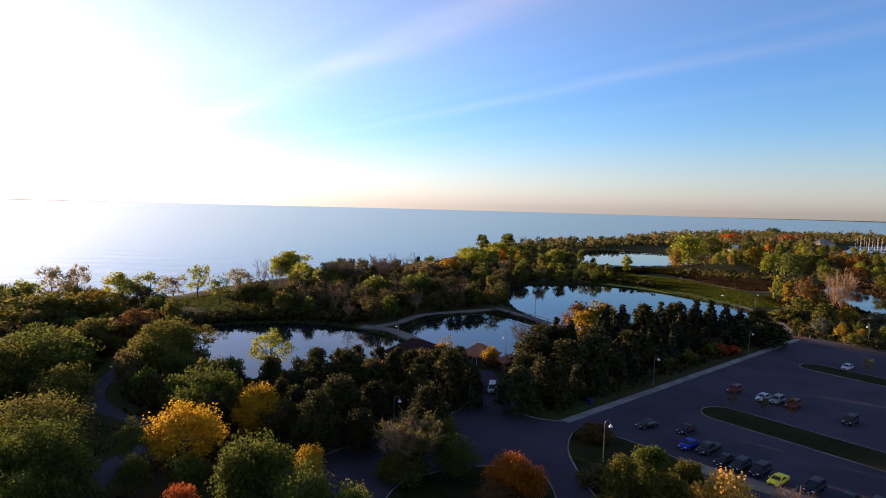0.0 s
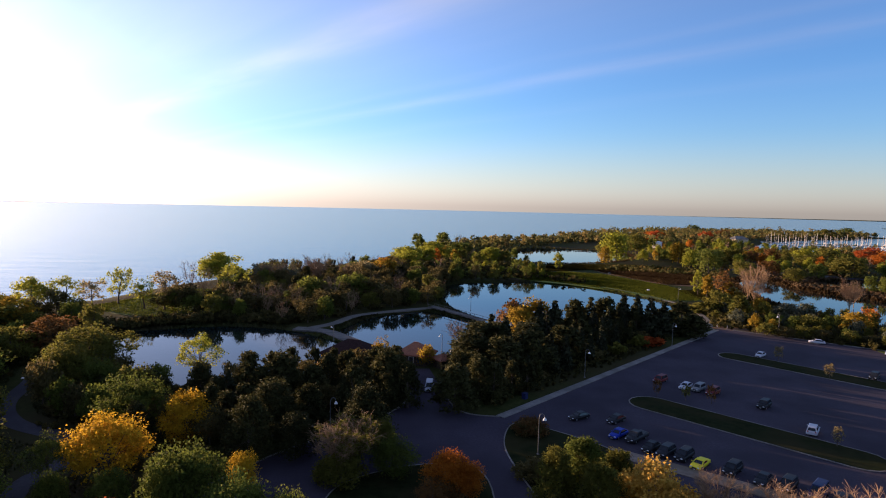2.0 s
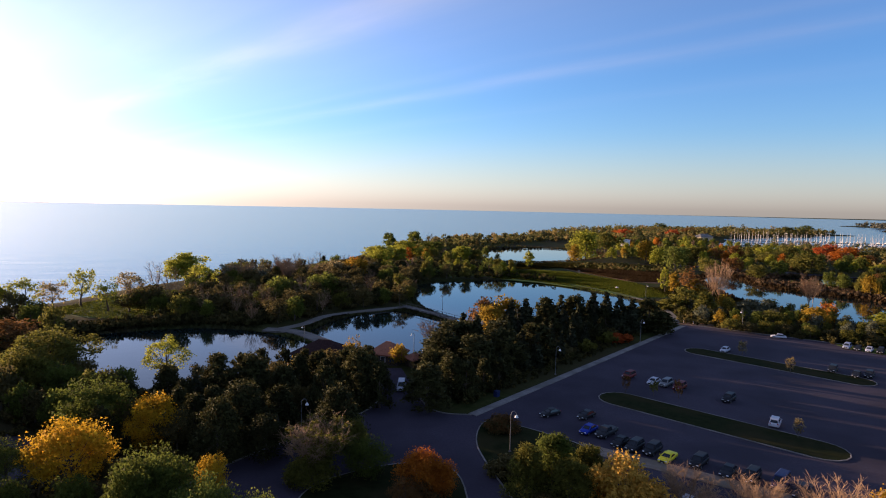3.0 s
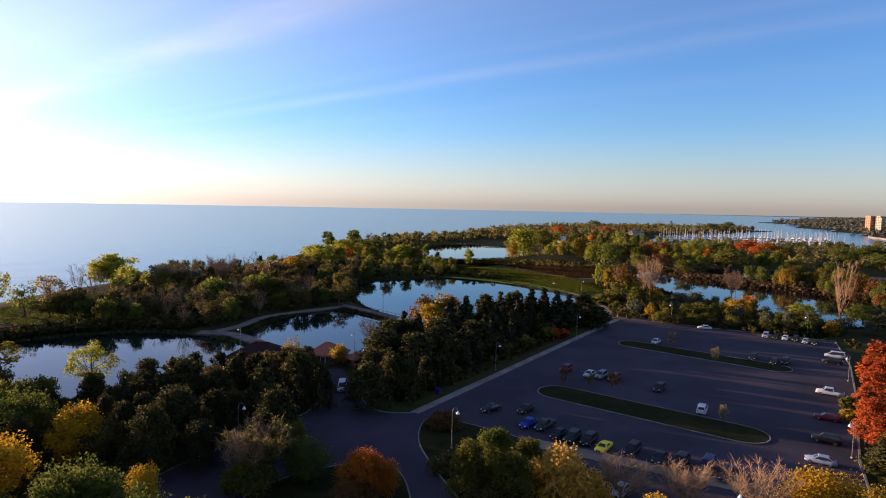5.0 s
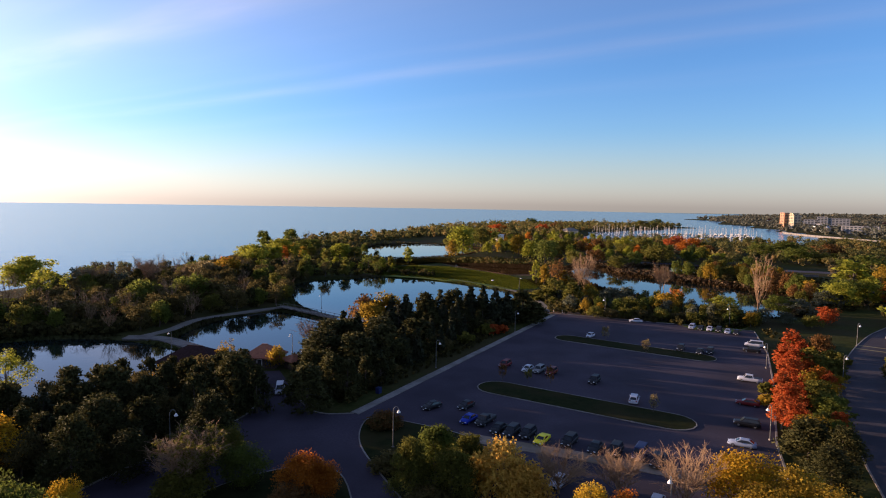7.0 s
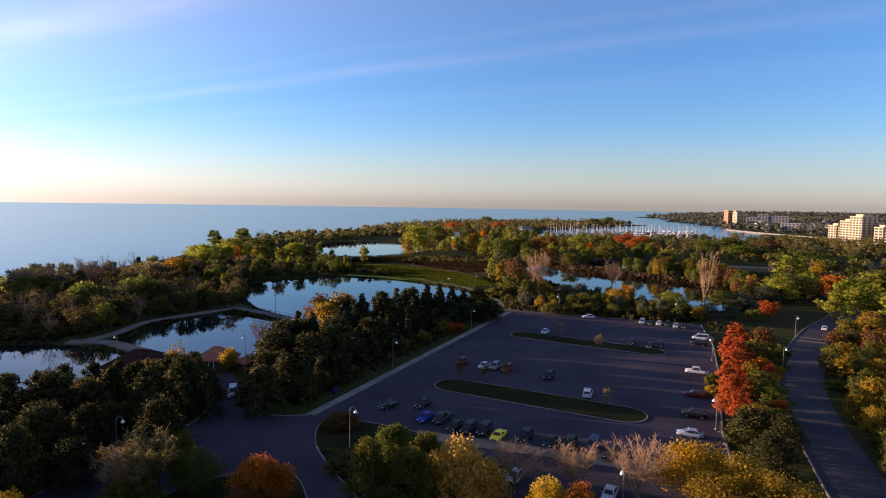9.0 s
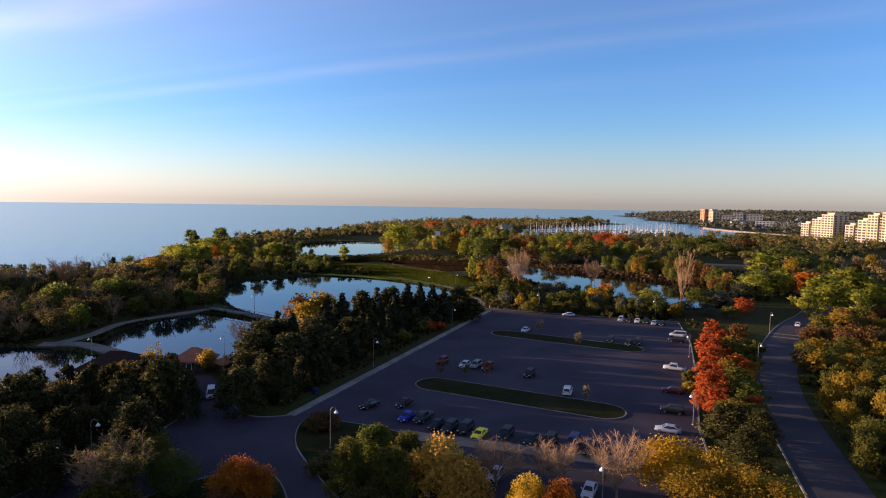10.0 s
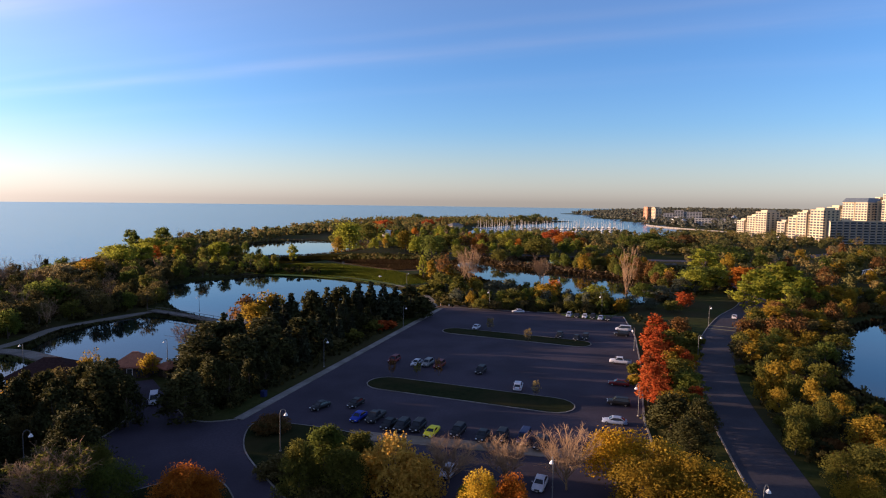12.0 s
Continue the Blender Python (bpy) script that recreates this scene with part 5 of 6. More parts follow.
# ---- patches of trees ----
scatter(11, [(-66, 222), (-58, 214), (-24, 206), (-8, 228), (14, 243), (30, 262), (32, 310), (40, 345), (20, 400), (-25, 380), (-62, 340), (-70, 285)], 6.0,
        (("round", "brush", 4), ("round", "olive", 2), ("round", "green", 1), ("bush", "brush", 4), ("bare", "bare", 2), ("sparse", "brush", 2), ("pine", "pine", 1)), 7, 10.5, 1, limit=230)
scatter(12, [(-170, 210), (-140, 232), (-100, 215), (-84, 190), (-82, 150), (-70, 132), (-58, 118), (-100, 100), (-160, 130)], 7.0,
        (("round", "brush", 2), ("round", "olive", 3), ("round", "gold", 1), ("round", "green", 2), ("bush", "brush", 2)), 7, 11, 1, limit=130)
scatter(13, [(-62, 112), (-50, 112), (-40, 130), (-50, 138), (-66, 150), (-74, 140), (-68, 122)], 6.0,
        (("round", "brush", 3), ("round", "green", 3), ("bush", "brush", 2)), 7, 10, 1, limit=30)
scatter(14, [(-45, 102), (-20, 101), (4, 122), (5, 136), (-14, 138), (-34, 134), (-48, 124)], 5.0, (("pine", "pine", 4), ("bush", "brush", 2), ("round", "brush", 1)), 7, 9.5, 0, limit=46)
scatter(17, [(-20, 142), (-10, 147), (3, 151), (5, 140), (-12, 131), (-22, 130)], 4.2, (("bush", "brush", 3), ("pine", "pine", 4), ("round", "brush", 2)), 6, 8.5, 0, limit=44, margin=0.6)
scatter(25, [(16, 121), (22, 119), (30, 126), (38, 136), (40, 150), (28, 156), (17, 146)], 4.6, (("bush", "brush", 2), ("pine", "pine", 4)), 6, 9.5, 0, limit=24, margin=1.5)
scatter(15, [(-48, 62), (-32, 62), (-32, 82), (-20, 99), (-40, 106), (-47, 98)], 6.5, (("round", "green", 3), ("bush", "brush", 2)), 6, 8, 0, limit=22)
scatter(16, [(20, 121), (106, 195), (104, 208), (92, 214), (66, 198), (36, 172), (20, 145)], 4.3, (("pine", "pine", 3), ("spruce", "spruce", 4), ("bush", "brush", 2)), 6.5, 9.0, 0, limit=150, margin=9.0)
scatter(18, [(124, 201), (168, 154), (182, 160), (186, 180), (182, 220), (150, 235), (132, 222)], 4.6, (("bush", "brush", 4), ("bush", "olive", 3), ("round", "olive", 5), ("round", "grey", 3), ("round", "gold", 1), ("round", "green", 2)), 4.0, 7, 1, limit=70)
scatter(19, [(92, 70), (140, 112), (163, 132), (152, 116), (100, 64)], 4.0, (("tall", "red", 3), ("tall", "olive", 2), ("round", "gold", 1), ("bush", "olive", 2)), 4.5, 7, 0, limit=26)
scatter(20, [(200, 168), (250, 190), (300, 230), (330, 300), (260, 300), (262, 240), (245, 190)], 7.0, (("round", "olive", 3), ("round", "rust", 3), ("round", "gold", 2), ("round", "green", 2), ("bush", "brush", 3)), 7, 12, 1, limit=90)
scatter(21, [(220, 128), (300, 150), (320, 120), (300, 104), (250, 106), (215, 102), (180, 92), (170, 96), (190, 112)], 6.0, (("round", "olive", 3), ("round", "rust", 3), ("round", "gold", 2), ("bush", "brush", 3)), 5, 9, 1, limit=80)
scatter(22, [(120, 76), (142, 90), (155, 80), (140, 62), (130, 45), (105, 40), (100, 52)], 5.5, (("bush", "olive", 3), ("bush", "rust", 2), ("round", "gold", 2), ("round", "olive", 2)), 5, 8, 0, limit=40)
OPEN_MIX = (("round", "lime", 3), ("round", "green", 3), ("round", "olive", 3), ("tall", "green", 2), ("tall", "lime", 1), ("round", "gold", 1), ("round", "orange", 1), ("bush", "brush", 3), ("bare", "bare", 1))
scatter(23, [(262, 330), (330, 330), (420, 420), (430, 520), (300, 540), (230, 480), (240, 400)], 13.0, OPEN_MIX, 7, 12, 1, limit=90)
scatter(24, [(50, 425), (120, 440), (100, 480), (60, 540), (38, 470), (20, 430)], 12.0, OPEN_MIX, 6, 11, 1, limit=40)
scatter(26, [(180, 445), (240, 480), (260, 560), (300, 660), (420, 690), (440, 560), (330, 545), (240, 470)], 14.0, OPEN_MIX, 7, 12, 1, limit=100)
scatter(53, [(345, 262), (470, 250), (600, 262), (590, 190), (480, 130), (345, 150)], 15.0, (("round", "olive", 3), ("round", "rust", 4), ("round", "gold", 2), ("round", "green", 2), ("round", "orange", 1), ("sparse", "tan", 2)), 8, 13, 1, limit=50)
woodland(27, "marsh_thicket", [(262, 330), (330, 330), (420, 420), (430, 520), (300, 540), (230, 480), (240, 400)], 260, 2.5, 5.5, "wood", "low brush between the trees beyond the ponds", 0.6, 70)
woodland(28, "lagoon_thicket", [(180, 445), (240, 480), (260, 560), (300, 660), (420, 690), (440, 560), (330, 545), (240, 470)], 260, 2.5, 5.5, "wood", "low brush between the trees by the lagoon", 0.6, 70)

woodland(31, "spit_trees", [(40, 560), (100, 690), (160, 745), (235, 780), (300, 840), (330, 800), (250, 700), (180, 640), (120, 580), (70, 480)], 420, 5, 10, "wood", "brushy wooded spit between lagoon and lake")
woodland(32, "headland_wood", [(235, 790), (402, 1000), (520, 1110), (640, 1175), (800, 1170), (945, 1110), (965, 1045), (850, 970), (670, 895), (550, 830), (440, 690), (300, 640), (260, 700)], 1200, 7, 13, "wood", "autumn wood on the headland behind the marina")
woodland(33, "marsh_wood", [(330, 330), (470, 290), (700, 300), (820, 420), (700, 505), (590, 570), (470, 620), (440, 560), (430, 440)], 620, 7, 13, "wood", "mixed autumn wood beyond the marsh", 0.7, 150)
woodland(34, "park_wood", [(330, 250), (460, 240), (700, 250), (900, 200), (900, 60), (420, 60), (330, 130), (310, 190)], 680, 7, 13, "wood", "autumn trees in front of the apartment blocks", 0.7, 150)
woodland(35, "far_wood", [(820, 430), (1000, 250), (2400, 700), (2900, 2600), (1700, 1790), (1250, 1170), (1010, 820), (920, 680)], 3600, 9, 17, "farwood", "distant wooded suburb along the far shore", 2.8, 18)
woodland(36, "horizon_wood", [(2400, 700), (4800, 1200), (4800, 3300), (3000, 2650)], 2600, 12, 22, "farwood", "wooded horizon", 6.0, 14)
woodland(37, "west_wood", [(-150, 100), (-260, 100), (-190, 190)], 260, 8, 13, "wood", "trees along the lake shore", 0.9)
woodland(38, "reed_belt", [(190, 275), (232, 305), (245, 360), (262, 375), (300, 350), (262, 300), (275, 240), (262, 225), (250, 250), (238, 296), (215, 340)], 700, 1.6, 2.6, "reed", "belt of dry brown reeds round the marsh pond", 0.6, 28)
woodland(40, "shore_undergrowth", [(-66, 220), (-58, 212), (-24, 206), (-8, 228), (14, 243), (30, 262), (32, 310), (40, 345), (20, 400), (-25, 380), (-62, 340), (-70, 285)], 1300, 1.8, 4.0, "under", "tangled dark undergrowth along the shore", 0.55, 42)
woodland(41, "path_undergrowth", [(-170, 205), (-140, 226), (-100, 213), (-86, 190), (-86, 150), (-78, 128), (-100, 90), (-160, 110)], 700, 1.5, 3.2, "under", "dark undergrowth beneath the trees", 0.5, 42)
woodland(30, "bank_undergrowth", [(-86, 192), (-66, 205), (-50, 209), (-30, 205), (-26, 214), (-58, 219), (-92, 206)], 420, 1.4, 3.6, "under", "dark brush on the far bank of the pond", 0.5, 42)
woodland(42, "belt_undergrowth", [(23, 117.5), (116, 199.5), (120, 212), (104, 222), (66, 198), (36, 172), (20, 145)], 1300, 0.7, 2.0, "under", "low dark undergrowth below the pines", 0.32, 42)
woodland(43, "pond_undergrowth", [(-44, 104), (-20, 101), (3, 121), (5, 148), (-8, 152), (-34, 140), (-60, 135), (-64, 112)], 300, 1.0, 2.4, "under", "low dark undergrowth below the pines", 0.3, 63)
woodland(44, "marsh_undergrowth", [(121, 202), (166, 154), (186, 162), (192, 172), (186, 200), (182, 236), (150, 240), (132, 224)], 520, 1.4, 3.2, "under", "low shrubs between car park and pond", 0.42, 42)
woodland(45, "road_undergrowth", [(180, 94), (215, 103), (250, 107), (320, 122), (340, 200), (330, 320), (262, 330), (262, 230), (244, 186), (210, 166), (260, 172), (240, 150), (205, 136)], 1500, 1.4, 3.4, "under", "rusty undergrowth beside the park road", 0.5, 42)
woodland(46, "south_undergrowth", [(100, 50), (122, 76), (143, 91), (168, 108), (180, 96), (160, 78), (144, 58), (140, 30), (110, 30)], 420, 1.2, 3.0, "under", "olive undergrowth beside the park road", 0.4, 49)
woodland(47, "verge_undergrowth", [(92, 72), (140, 114), (166, 138), (172, 150), (178, 130), (140, 102), (100, 66)], 260, 0.8, 2.2, "under", "low growth on the bank between car park and road", 0.3, 56)
woodland(48, "meadow_brush", [(150, 398), (165, 410), (200, 425), (238, 378), (212, 352), (196, 368)], 200, 1.2, 2.6, "wood", "brush along the edge of the meadow", 0.55, 42)
woodland(49, "lagoon_brush", [(34, 395), (90, 420), (124, 430), (112, 470), (180, 447), (240, 480), (228, 570), (150, 610), (60, 560), (38, 470)], 520, 1.5, 4.0, "wood", "brush round the lagoon", 0.55, 42)
woodland(50, "pond_far_brush", [(34, 335), (60, 332), (92, 336), (112, 318), (120, 330), (100, 352), (108, 384), (96, 410), (60, 425), (36, 395)], 420, 1.6, 4.2, "under", "dark brush on the far bank of the pond", 0.5, 56)
woodland(39, "spit_brush", [(20, 262), (32, 262), (30, 300), (46, 328), (40, 345), (20, 330), (6, 290)], 260, 2.0, 4.5, "under", "tangled dark brush at the head of the pond", 0.5, 56)
scatter(29, [(34, 336), (95, 338), (100, 352), (106, 390), (60, 425), (36, 395)], 9.0, (("round", "lime", 2), ("round", "olive", 3), ("tall", "lime", 2), ("sparse", "green", 2), ("bush", "olive", 3)), 5, 10, 1, limit=34)
tufts(51, "lawn_grass", [(89, 364), (122, 381), (143, 369), (149, 349), (160, 315), (160, 292), (154, 268), (148, 262), (134, 263), (125, 286), (110, 311), (83, 338)], 46000, 0.4, "grass", "sunlit mown grass by the pond")
tufts(52, "reed_field", [(146, 392), (170, 383), (209, 374), (182, 318), (163, 320), (155, 347)], 30000, 0.6, "reed", "field of dry russet reed")
tufts(53, "bank_grass", [(-112, 236), (-76, 216), (-64, 236), (-68, 285), (-90, 292), (-100, 265)], 16000, 0.3, "grass", "sunlit grass between the shore trees")
tufts(54, "corner_grass", [(160, 152), (176, 158), (186, 168), (172, 178), (154, 168)], 16000, 0.28, "grass", "grass at the corner of the car park")
tufts(55, "meadow_grass", [(128, 232), (150, 240), (182, 240), (190, 280), (184, 300), (156, 296), (150, 250), (141, 247)], 16000, 0.45, "rough", "rough olive grass by the marsh")
tufts(56, "headland_grass", [(40, 345), (88, 345), (110, 352), (118, 420), (60, 430), (38, 395)], 14000, 0.38, "grass", "sunlit grass clearing behind the pond")
tufts(59, "meadow_rough", [(108, 384), (122, 384), (146, 394), (209, 376), (236, 402), (190, 430), (125, 430)], 30000, 0.55, "rough", "rough olive grass behind the reed field")
tufts(57, "path_grass", [(-110, 70), (-46, 60), (-40, 100), (-60, 135), (-80, 165), (-100, 150)], 22000, 0.25, "rough", "shaded rough grass beside the footpath")
tufts(58, "pond_reeds", [(180, 230), (186, 280), (212, 345), (248, 368), (262, 350), (244, 300), (262, 260), (270, 225), (250, 190), (215, 168), (190, 172)], 9000, 1.3, "reed", "brown reeds at the edge of the marsh pond")
for k, (name, loop) in enumerate(PONDS.items()):
    bank_growth(60 + k, name.replace("pond", "sedge") if "pond" in name else "lagoon_sedge", loop, 5000, 0.5 if k in (1, 2, 3) else 0.9, "rough" if k in (1, 2, 3) else "reed", "sedge and reed at the edge of the water")


# ---- vehicles ----
PAINT = {}
PAINT_RGB = {"blue": (0.012, 0.03, 0.28), "black": (0.012, 0.012, 0.014), "charcoal": (0.02, 0.021, 0.024), "lemon": (0.7, 0.62, 0.012), "navy": (0.015, 0.022, 0.075),
             "maroon": (0.12, 0.016, 0.016), "white": (0.42, 0.43, 0.48), "grey": (0.16, 0.165, 0.17), "silver": (0.24, 0.28, 0.38)}


def paint(colour):
    if colour not in PAINT:
        c = PAINT_RGB[colour]
        PAINT[colour] = material(colour + "_car_paint", c, tuple(min(1, k * 1.15 + 0.004) for k in c), 2.0, 0.42, spec=0.13, coat=0.03)
    return PAINT[colour]


def loft(sections, caps=True):
    """Skins a row of rings, each a list of points."""
    V = [tuple(p) for s in sections for p in s]
    n = len(sections[0])
    F = []
    for i in range(len(sections) - 1):
        for k in range(n):
            j = (k + 1) % n
            F.append((i * n + k, i * n + j, (i + 1) * n + j, (i + 1) * n + k))
    if caps:
        F.append(tuple(range(n - 1, -1, -1)))
        F.append(tuple((len(sections) - 1) * n + k for k in range(n)))
    return V, F


def shell(profile, half, low):
    """Car body rings across the length: (x, top, width share, sill)."""
    rings = []
    for x, top, share, sill in profile:
        h = half * share
        mid = low + (top - low) * 0.55
        rings.append([(x, -h * 0.9, sill), (x, -h, low + 0.12), (x, -h, mid), (x, -h * 0.93, top - 0.05), (x, -h * 0.72, top),
                      (x, h * 0.72, top), (x, h * 0.93, top - 0.05), (x, h, mid), (x, h, low + 0.12), (x, h * 0.9, sill)])
    return loft(rings)


#            length half-width  lower body (x, top, width, sill)            cabin: base x0,x1  roof x0,x1  base z, roof z
CAR = {
    "sedan": (4.7, 0.90, ((-2.35, 0.62, 0.80, 0.36), (-2.2, 0.92, 0.93, 0.28), (-1.5, 0.98, 1, 0.22), (-0.2, 0.94, 1, 0.2), (1.0, 0.92, 1, 0.22), (1.9, 0.80, 0.96, 0.26), (2.25, 0.66, 0.86, 0.32), (2.35, 0.52, 0.74, 0.36)), (-1.95, 1.15, -1.15, 0.35, 0.93, 1.44)),
    "coupe": (4.5, 0.95, ((-2.25, 0.68, 0.86, 0.34), (-2.1, 0.92, 0.97, 0.26), (-1.2, 0.95, 1, 0.18), (0.0, 0.84, 1, 0.16), (1.0, 0.80, 1, 0.18), (1.8, 0.66, 0.96, 0.2), (2.15, 0.52, 0.86, 0.24), (2.25, 0.42, 0.72, 0.28)), (-1.6, 1.1, -0.75, 0.15, 0.84, 1.22)),
    "suv": (4.75, 0.95, ((-2.35, 0.8, 0.86, 0.42), (-2.25, 1.06, 0.96, 0.32), (-1.4, 1.08, 1, 0.28), (0.0, 1.06, 1, 0.28), (1.1, 1.06, 1, 0.28), (1.9, 0.98, 0.97, 0.32), (2.25, 0.84, 0.9, 0.36), (2.37, 0.64, 0.8, 0.42)), (-2.25, 1.25, -1.95, 0.55, 1.06, 1.72)),
    "van": (5.1, 0.98, ((-2.55, 0.9, 0.9, 0.42), (-2.48, 1.12, 0.98, 0.32), (-1.4, 1.14, 1, 0.28), (0.0, 1.12, 1, 0.28), (1.3, 1.1, 1, 0.28), (2.1, 1.0, 0.96, 0.32), (2.45, 0.84, 0.88, 0.36), (2.55, 0.62, 0.78, 0.42)), (-2.5, 1.85, -2.4, 0.85, 1.12, 1.98)),
    "pickup": (5.6, 0.98, ((-2.8, 0.86, 0.94, 0.5), (-2.75, 1.10, 1, 0.42), (-1.6, 1.12, 1, 0.36), (0.0, 1.12, 1, 0.34), (1.3, 1.12, 1, 0.34), (2.2, 1.06, 0.97, 0.38), (2.65, 0.92, 0.92, 0.42), (2.8, 0.68, 0.84, 0.46)), (-0.75, 1.5, -0.6, 0.9, 1.12, 1.82)),
}
KIND_WORD = {"sedan": "saloon car", "coupe": "low sports car", "suv": "tall estate car", "van": "minivan", "pickup": "pickup truck"}
CAR_MESH = {}


def pane(a, b, c, d, inset=0.09, proud=0.012):
    """A glass panel set on a four-cornered opening, with a margin left round it."""
    P = [Vector(p) for p in (a, b, c, d)]
    m = sum(P, Vector()) / 4
    n = (P[1] - P[0]).cross(P[3] - P[0]).normalized() * proud
    Q = []
    for p in P:
        e = m - p
        Q.append(p + e * (inset * 2 / max(e.length, 0.3)))
    V = [tuple(p + n) for p in Q] + [tuple(p - n) for p in Q]
    return V, [(0, 1, 2, 3), (7, 6, 5, 4), (0, 4, 5, 1), (1, 5, 6, 2), (2, 6, 7, 3), (3, 7, 4, 0)]


def wheel_mesh(r, w):
    V, F = [], []
    n = 18
    for s, rr in ((-w / 2, r * 0.9), (-w / 2 + 0.04, r), (w / 2 - 0.04, r), (w / 2, r * 0.9)):
        V += [(rr * math.cos(2 * math.pi * k / n), s, rr * math.sin(2 * math.pi * k / n)) for k in range(n)]
    for i in range(3):
        F += [(i * n + k, i * n + (k + 1) % n, (i + 1) * n + (k + 1) % n, (i + 1) * n + k) for k in range(n)]
    F += [tuple(range(n)), tuple(range(4 * n - 1, 3 * n - 1, -1))]
    return V, F


def car(kind, colour, x, y, heading_deg):
    length, half, prof, (b0, b1, r0, r1, zb, zr) = CAR[kind]
    word = KIND_WORD[kind]
    name = {"pickup": "pickup_truck", "van": "minivan"}.get(kind, "car")
    ob = thing(name, f"{colour} {word} parked on the asphalt", "car", "parked cars", at=pose(x, y, 0.02, 0, 0, heading_deg))
    body = part("body", shell(prof, half, 0.3), paint(colour), ob)
    for p in body.data.polygons:
        p.use_smooth = len(p.vertices) == 4
    # glazed cabin under a painted roof
    hb, hr = half * 0.90, half * 0.72
    low4 = [(b0, -hb, zb - 0.03), (b1, -hb, zb - 0.03), (b1, hb, zb - 0.03), (b0, hb, zb - 0.03)]
    top4 = [(r0, -hr, zr - 0.05), (r1, -hr, zr - 0.05), (r1, hr, zr - 0.05), (r0, hr, zr - 0.05)]
    part("cabin", loft([low4, top4]), paint(colour), ob)
    for wname, i, j in (("side_window", 0, 1), ("windscreen", 1, 2), ("side_window", 2, 3), ("rear_window", 3, 0)):
        part(wname, pane(low4[i], low4[j], top4[j], top4[i]), M_GLASS, ob)
    part("roof", loft([[(r0 - 0.06, -hr - 0.04, zr - 0.06), (r1 + 0.06, -hr - 0.04, zr - 0.06), (r1 + 0.06, hr + 0.04, zr - 0.06), (r0 - 0.06, hr + 0.04, zr - 0.06)],
                       [(r0 + 0.08, -hr + 0.1, zr), (r1 - 0.08, -hr + 0.1, zr), (r1 - 0.08, hr - 0.1, zr), (r0 + 0.08, hr - 0.1, zr)]]), paint(colour), ob)
    if kind == "pickup":
        part("bed_liner", block(-2.6, -0.9, -half * 0.8, half * 0.8, 1.1, 1.135), M_TRIM, ob)
    front, back = length / 2, -length / 2
    low = 0.72 if kind in ("suv", "van", "pickup") else (0.48 if kind == "coupe" else 0.58)
    for s in (-1, 1):
        part("headlight", block(front - 0.16, front - 0.02, s * half * 0.62 - 0.17, s * half * 0.62 + 0.17, low, low + 0.13, 0.02), M_HEAD, ob)
        part("tail_light", block(back + 0.01, back + 0.12, s * half * 0.68 - 0.14, s * half * 0.68 + 0.14, low + 0.12, low + 0.3, 0.02), M_TAIL, ob)
        part("mirror", block(b1 - 0.45, b1 - 0.3, s * (half + 0.09) - 0.09, s * (half + 0.09) + 0.09, zb, zb + 0.13, 0.02), paint(colour), ob)
    part("grille", block(front - 0.08, front + 0.012, -half * 0.4, half * 0.4, low - 0.2, low + 0.06, 0.01), M_TRIM, ob)
    part("number_plate", block(front + 0.0, front + 0.02, -0.16, 0.16, low - 0.28, low - 0.2), M_WHITE, ob)
    r = 0.36 if kind in ("suv", "van", "pickup") else 0.32
    if kind not in CAR_MESH:
        CAR_MESH[kind] = (wheel_mesh(r, 0.24), wheel_mesh(r * 0.62, 0.252))
    for wx in (-length * 0.29, length * 0.31):
        for s in (-1, 1):
            t = part("tyre", CAR_MESH[kind][0], M_TYRE, ob)
            t.location = (wx, s * (half - 0.13), r)
            part("rim", CAR_MESH[kind][1], M_RIM, t)


# ---- lamp posts ----
def lamp_post(x, y, h, turn):
    """Tapered pole with a hooked arm and a bell-shaped shade."""
    ob = thing("lamp_post", "pale grey hooked lamp post with a bell shade", "lamp post", "lamp posts", at=pose(x, y, 0, 0, 0, turn))
    V, F = [], []
    tube(V, F, [(0, 0, -0.3), (0, 0, 0.5), (0, 0, h * 0.86)], [0.1, 0.085, 0.055], 10)
    part("pole", (V, F), M_LAMP, ob)
    part("base", block(-0.2, 0.2, -0.2, 0.2, 0.0, 0.28, 0.04), M_CONCRETE, ob)
    V, F = [], []
    R = h * 0.065
    pts = [(R - R * math.cos(a), 0, h * 0.86 + R * math.sin(a) * 1.5) for a in np.linspace(0, math.pi, 12)]
    tube(V, F, [(0, 0, h * 0.8), *pts], [0.06] * 13, 8)
    part("arm", (V, F), M_LAMP, ob)
    V, F = [], []
    tube(V, F, [(2 * R, 0, h * 0.875), (2 * R, 0, h * 0.855), (2 * R, 0, h * 0.835), (2 * R, 0, h * 0.81)], [0.06, 0.15, 0.26, 0.34], 12)
    part("shade", (V, F), M_SHADE, ob)
    part("collar", block(-0.1, 0.1, -0.1, 0.1, h * 0.40, h * 0.43, 0.02), M_LAMP, ob)


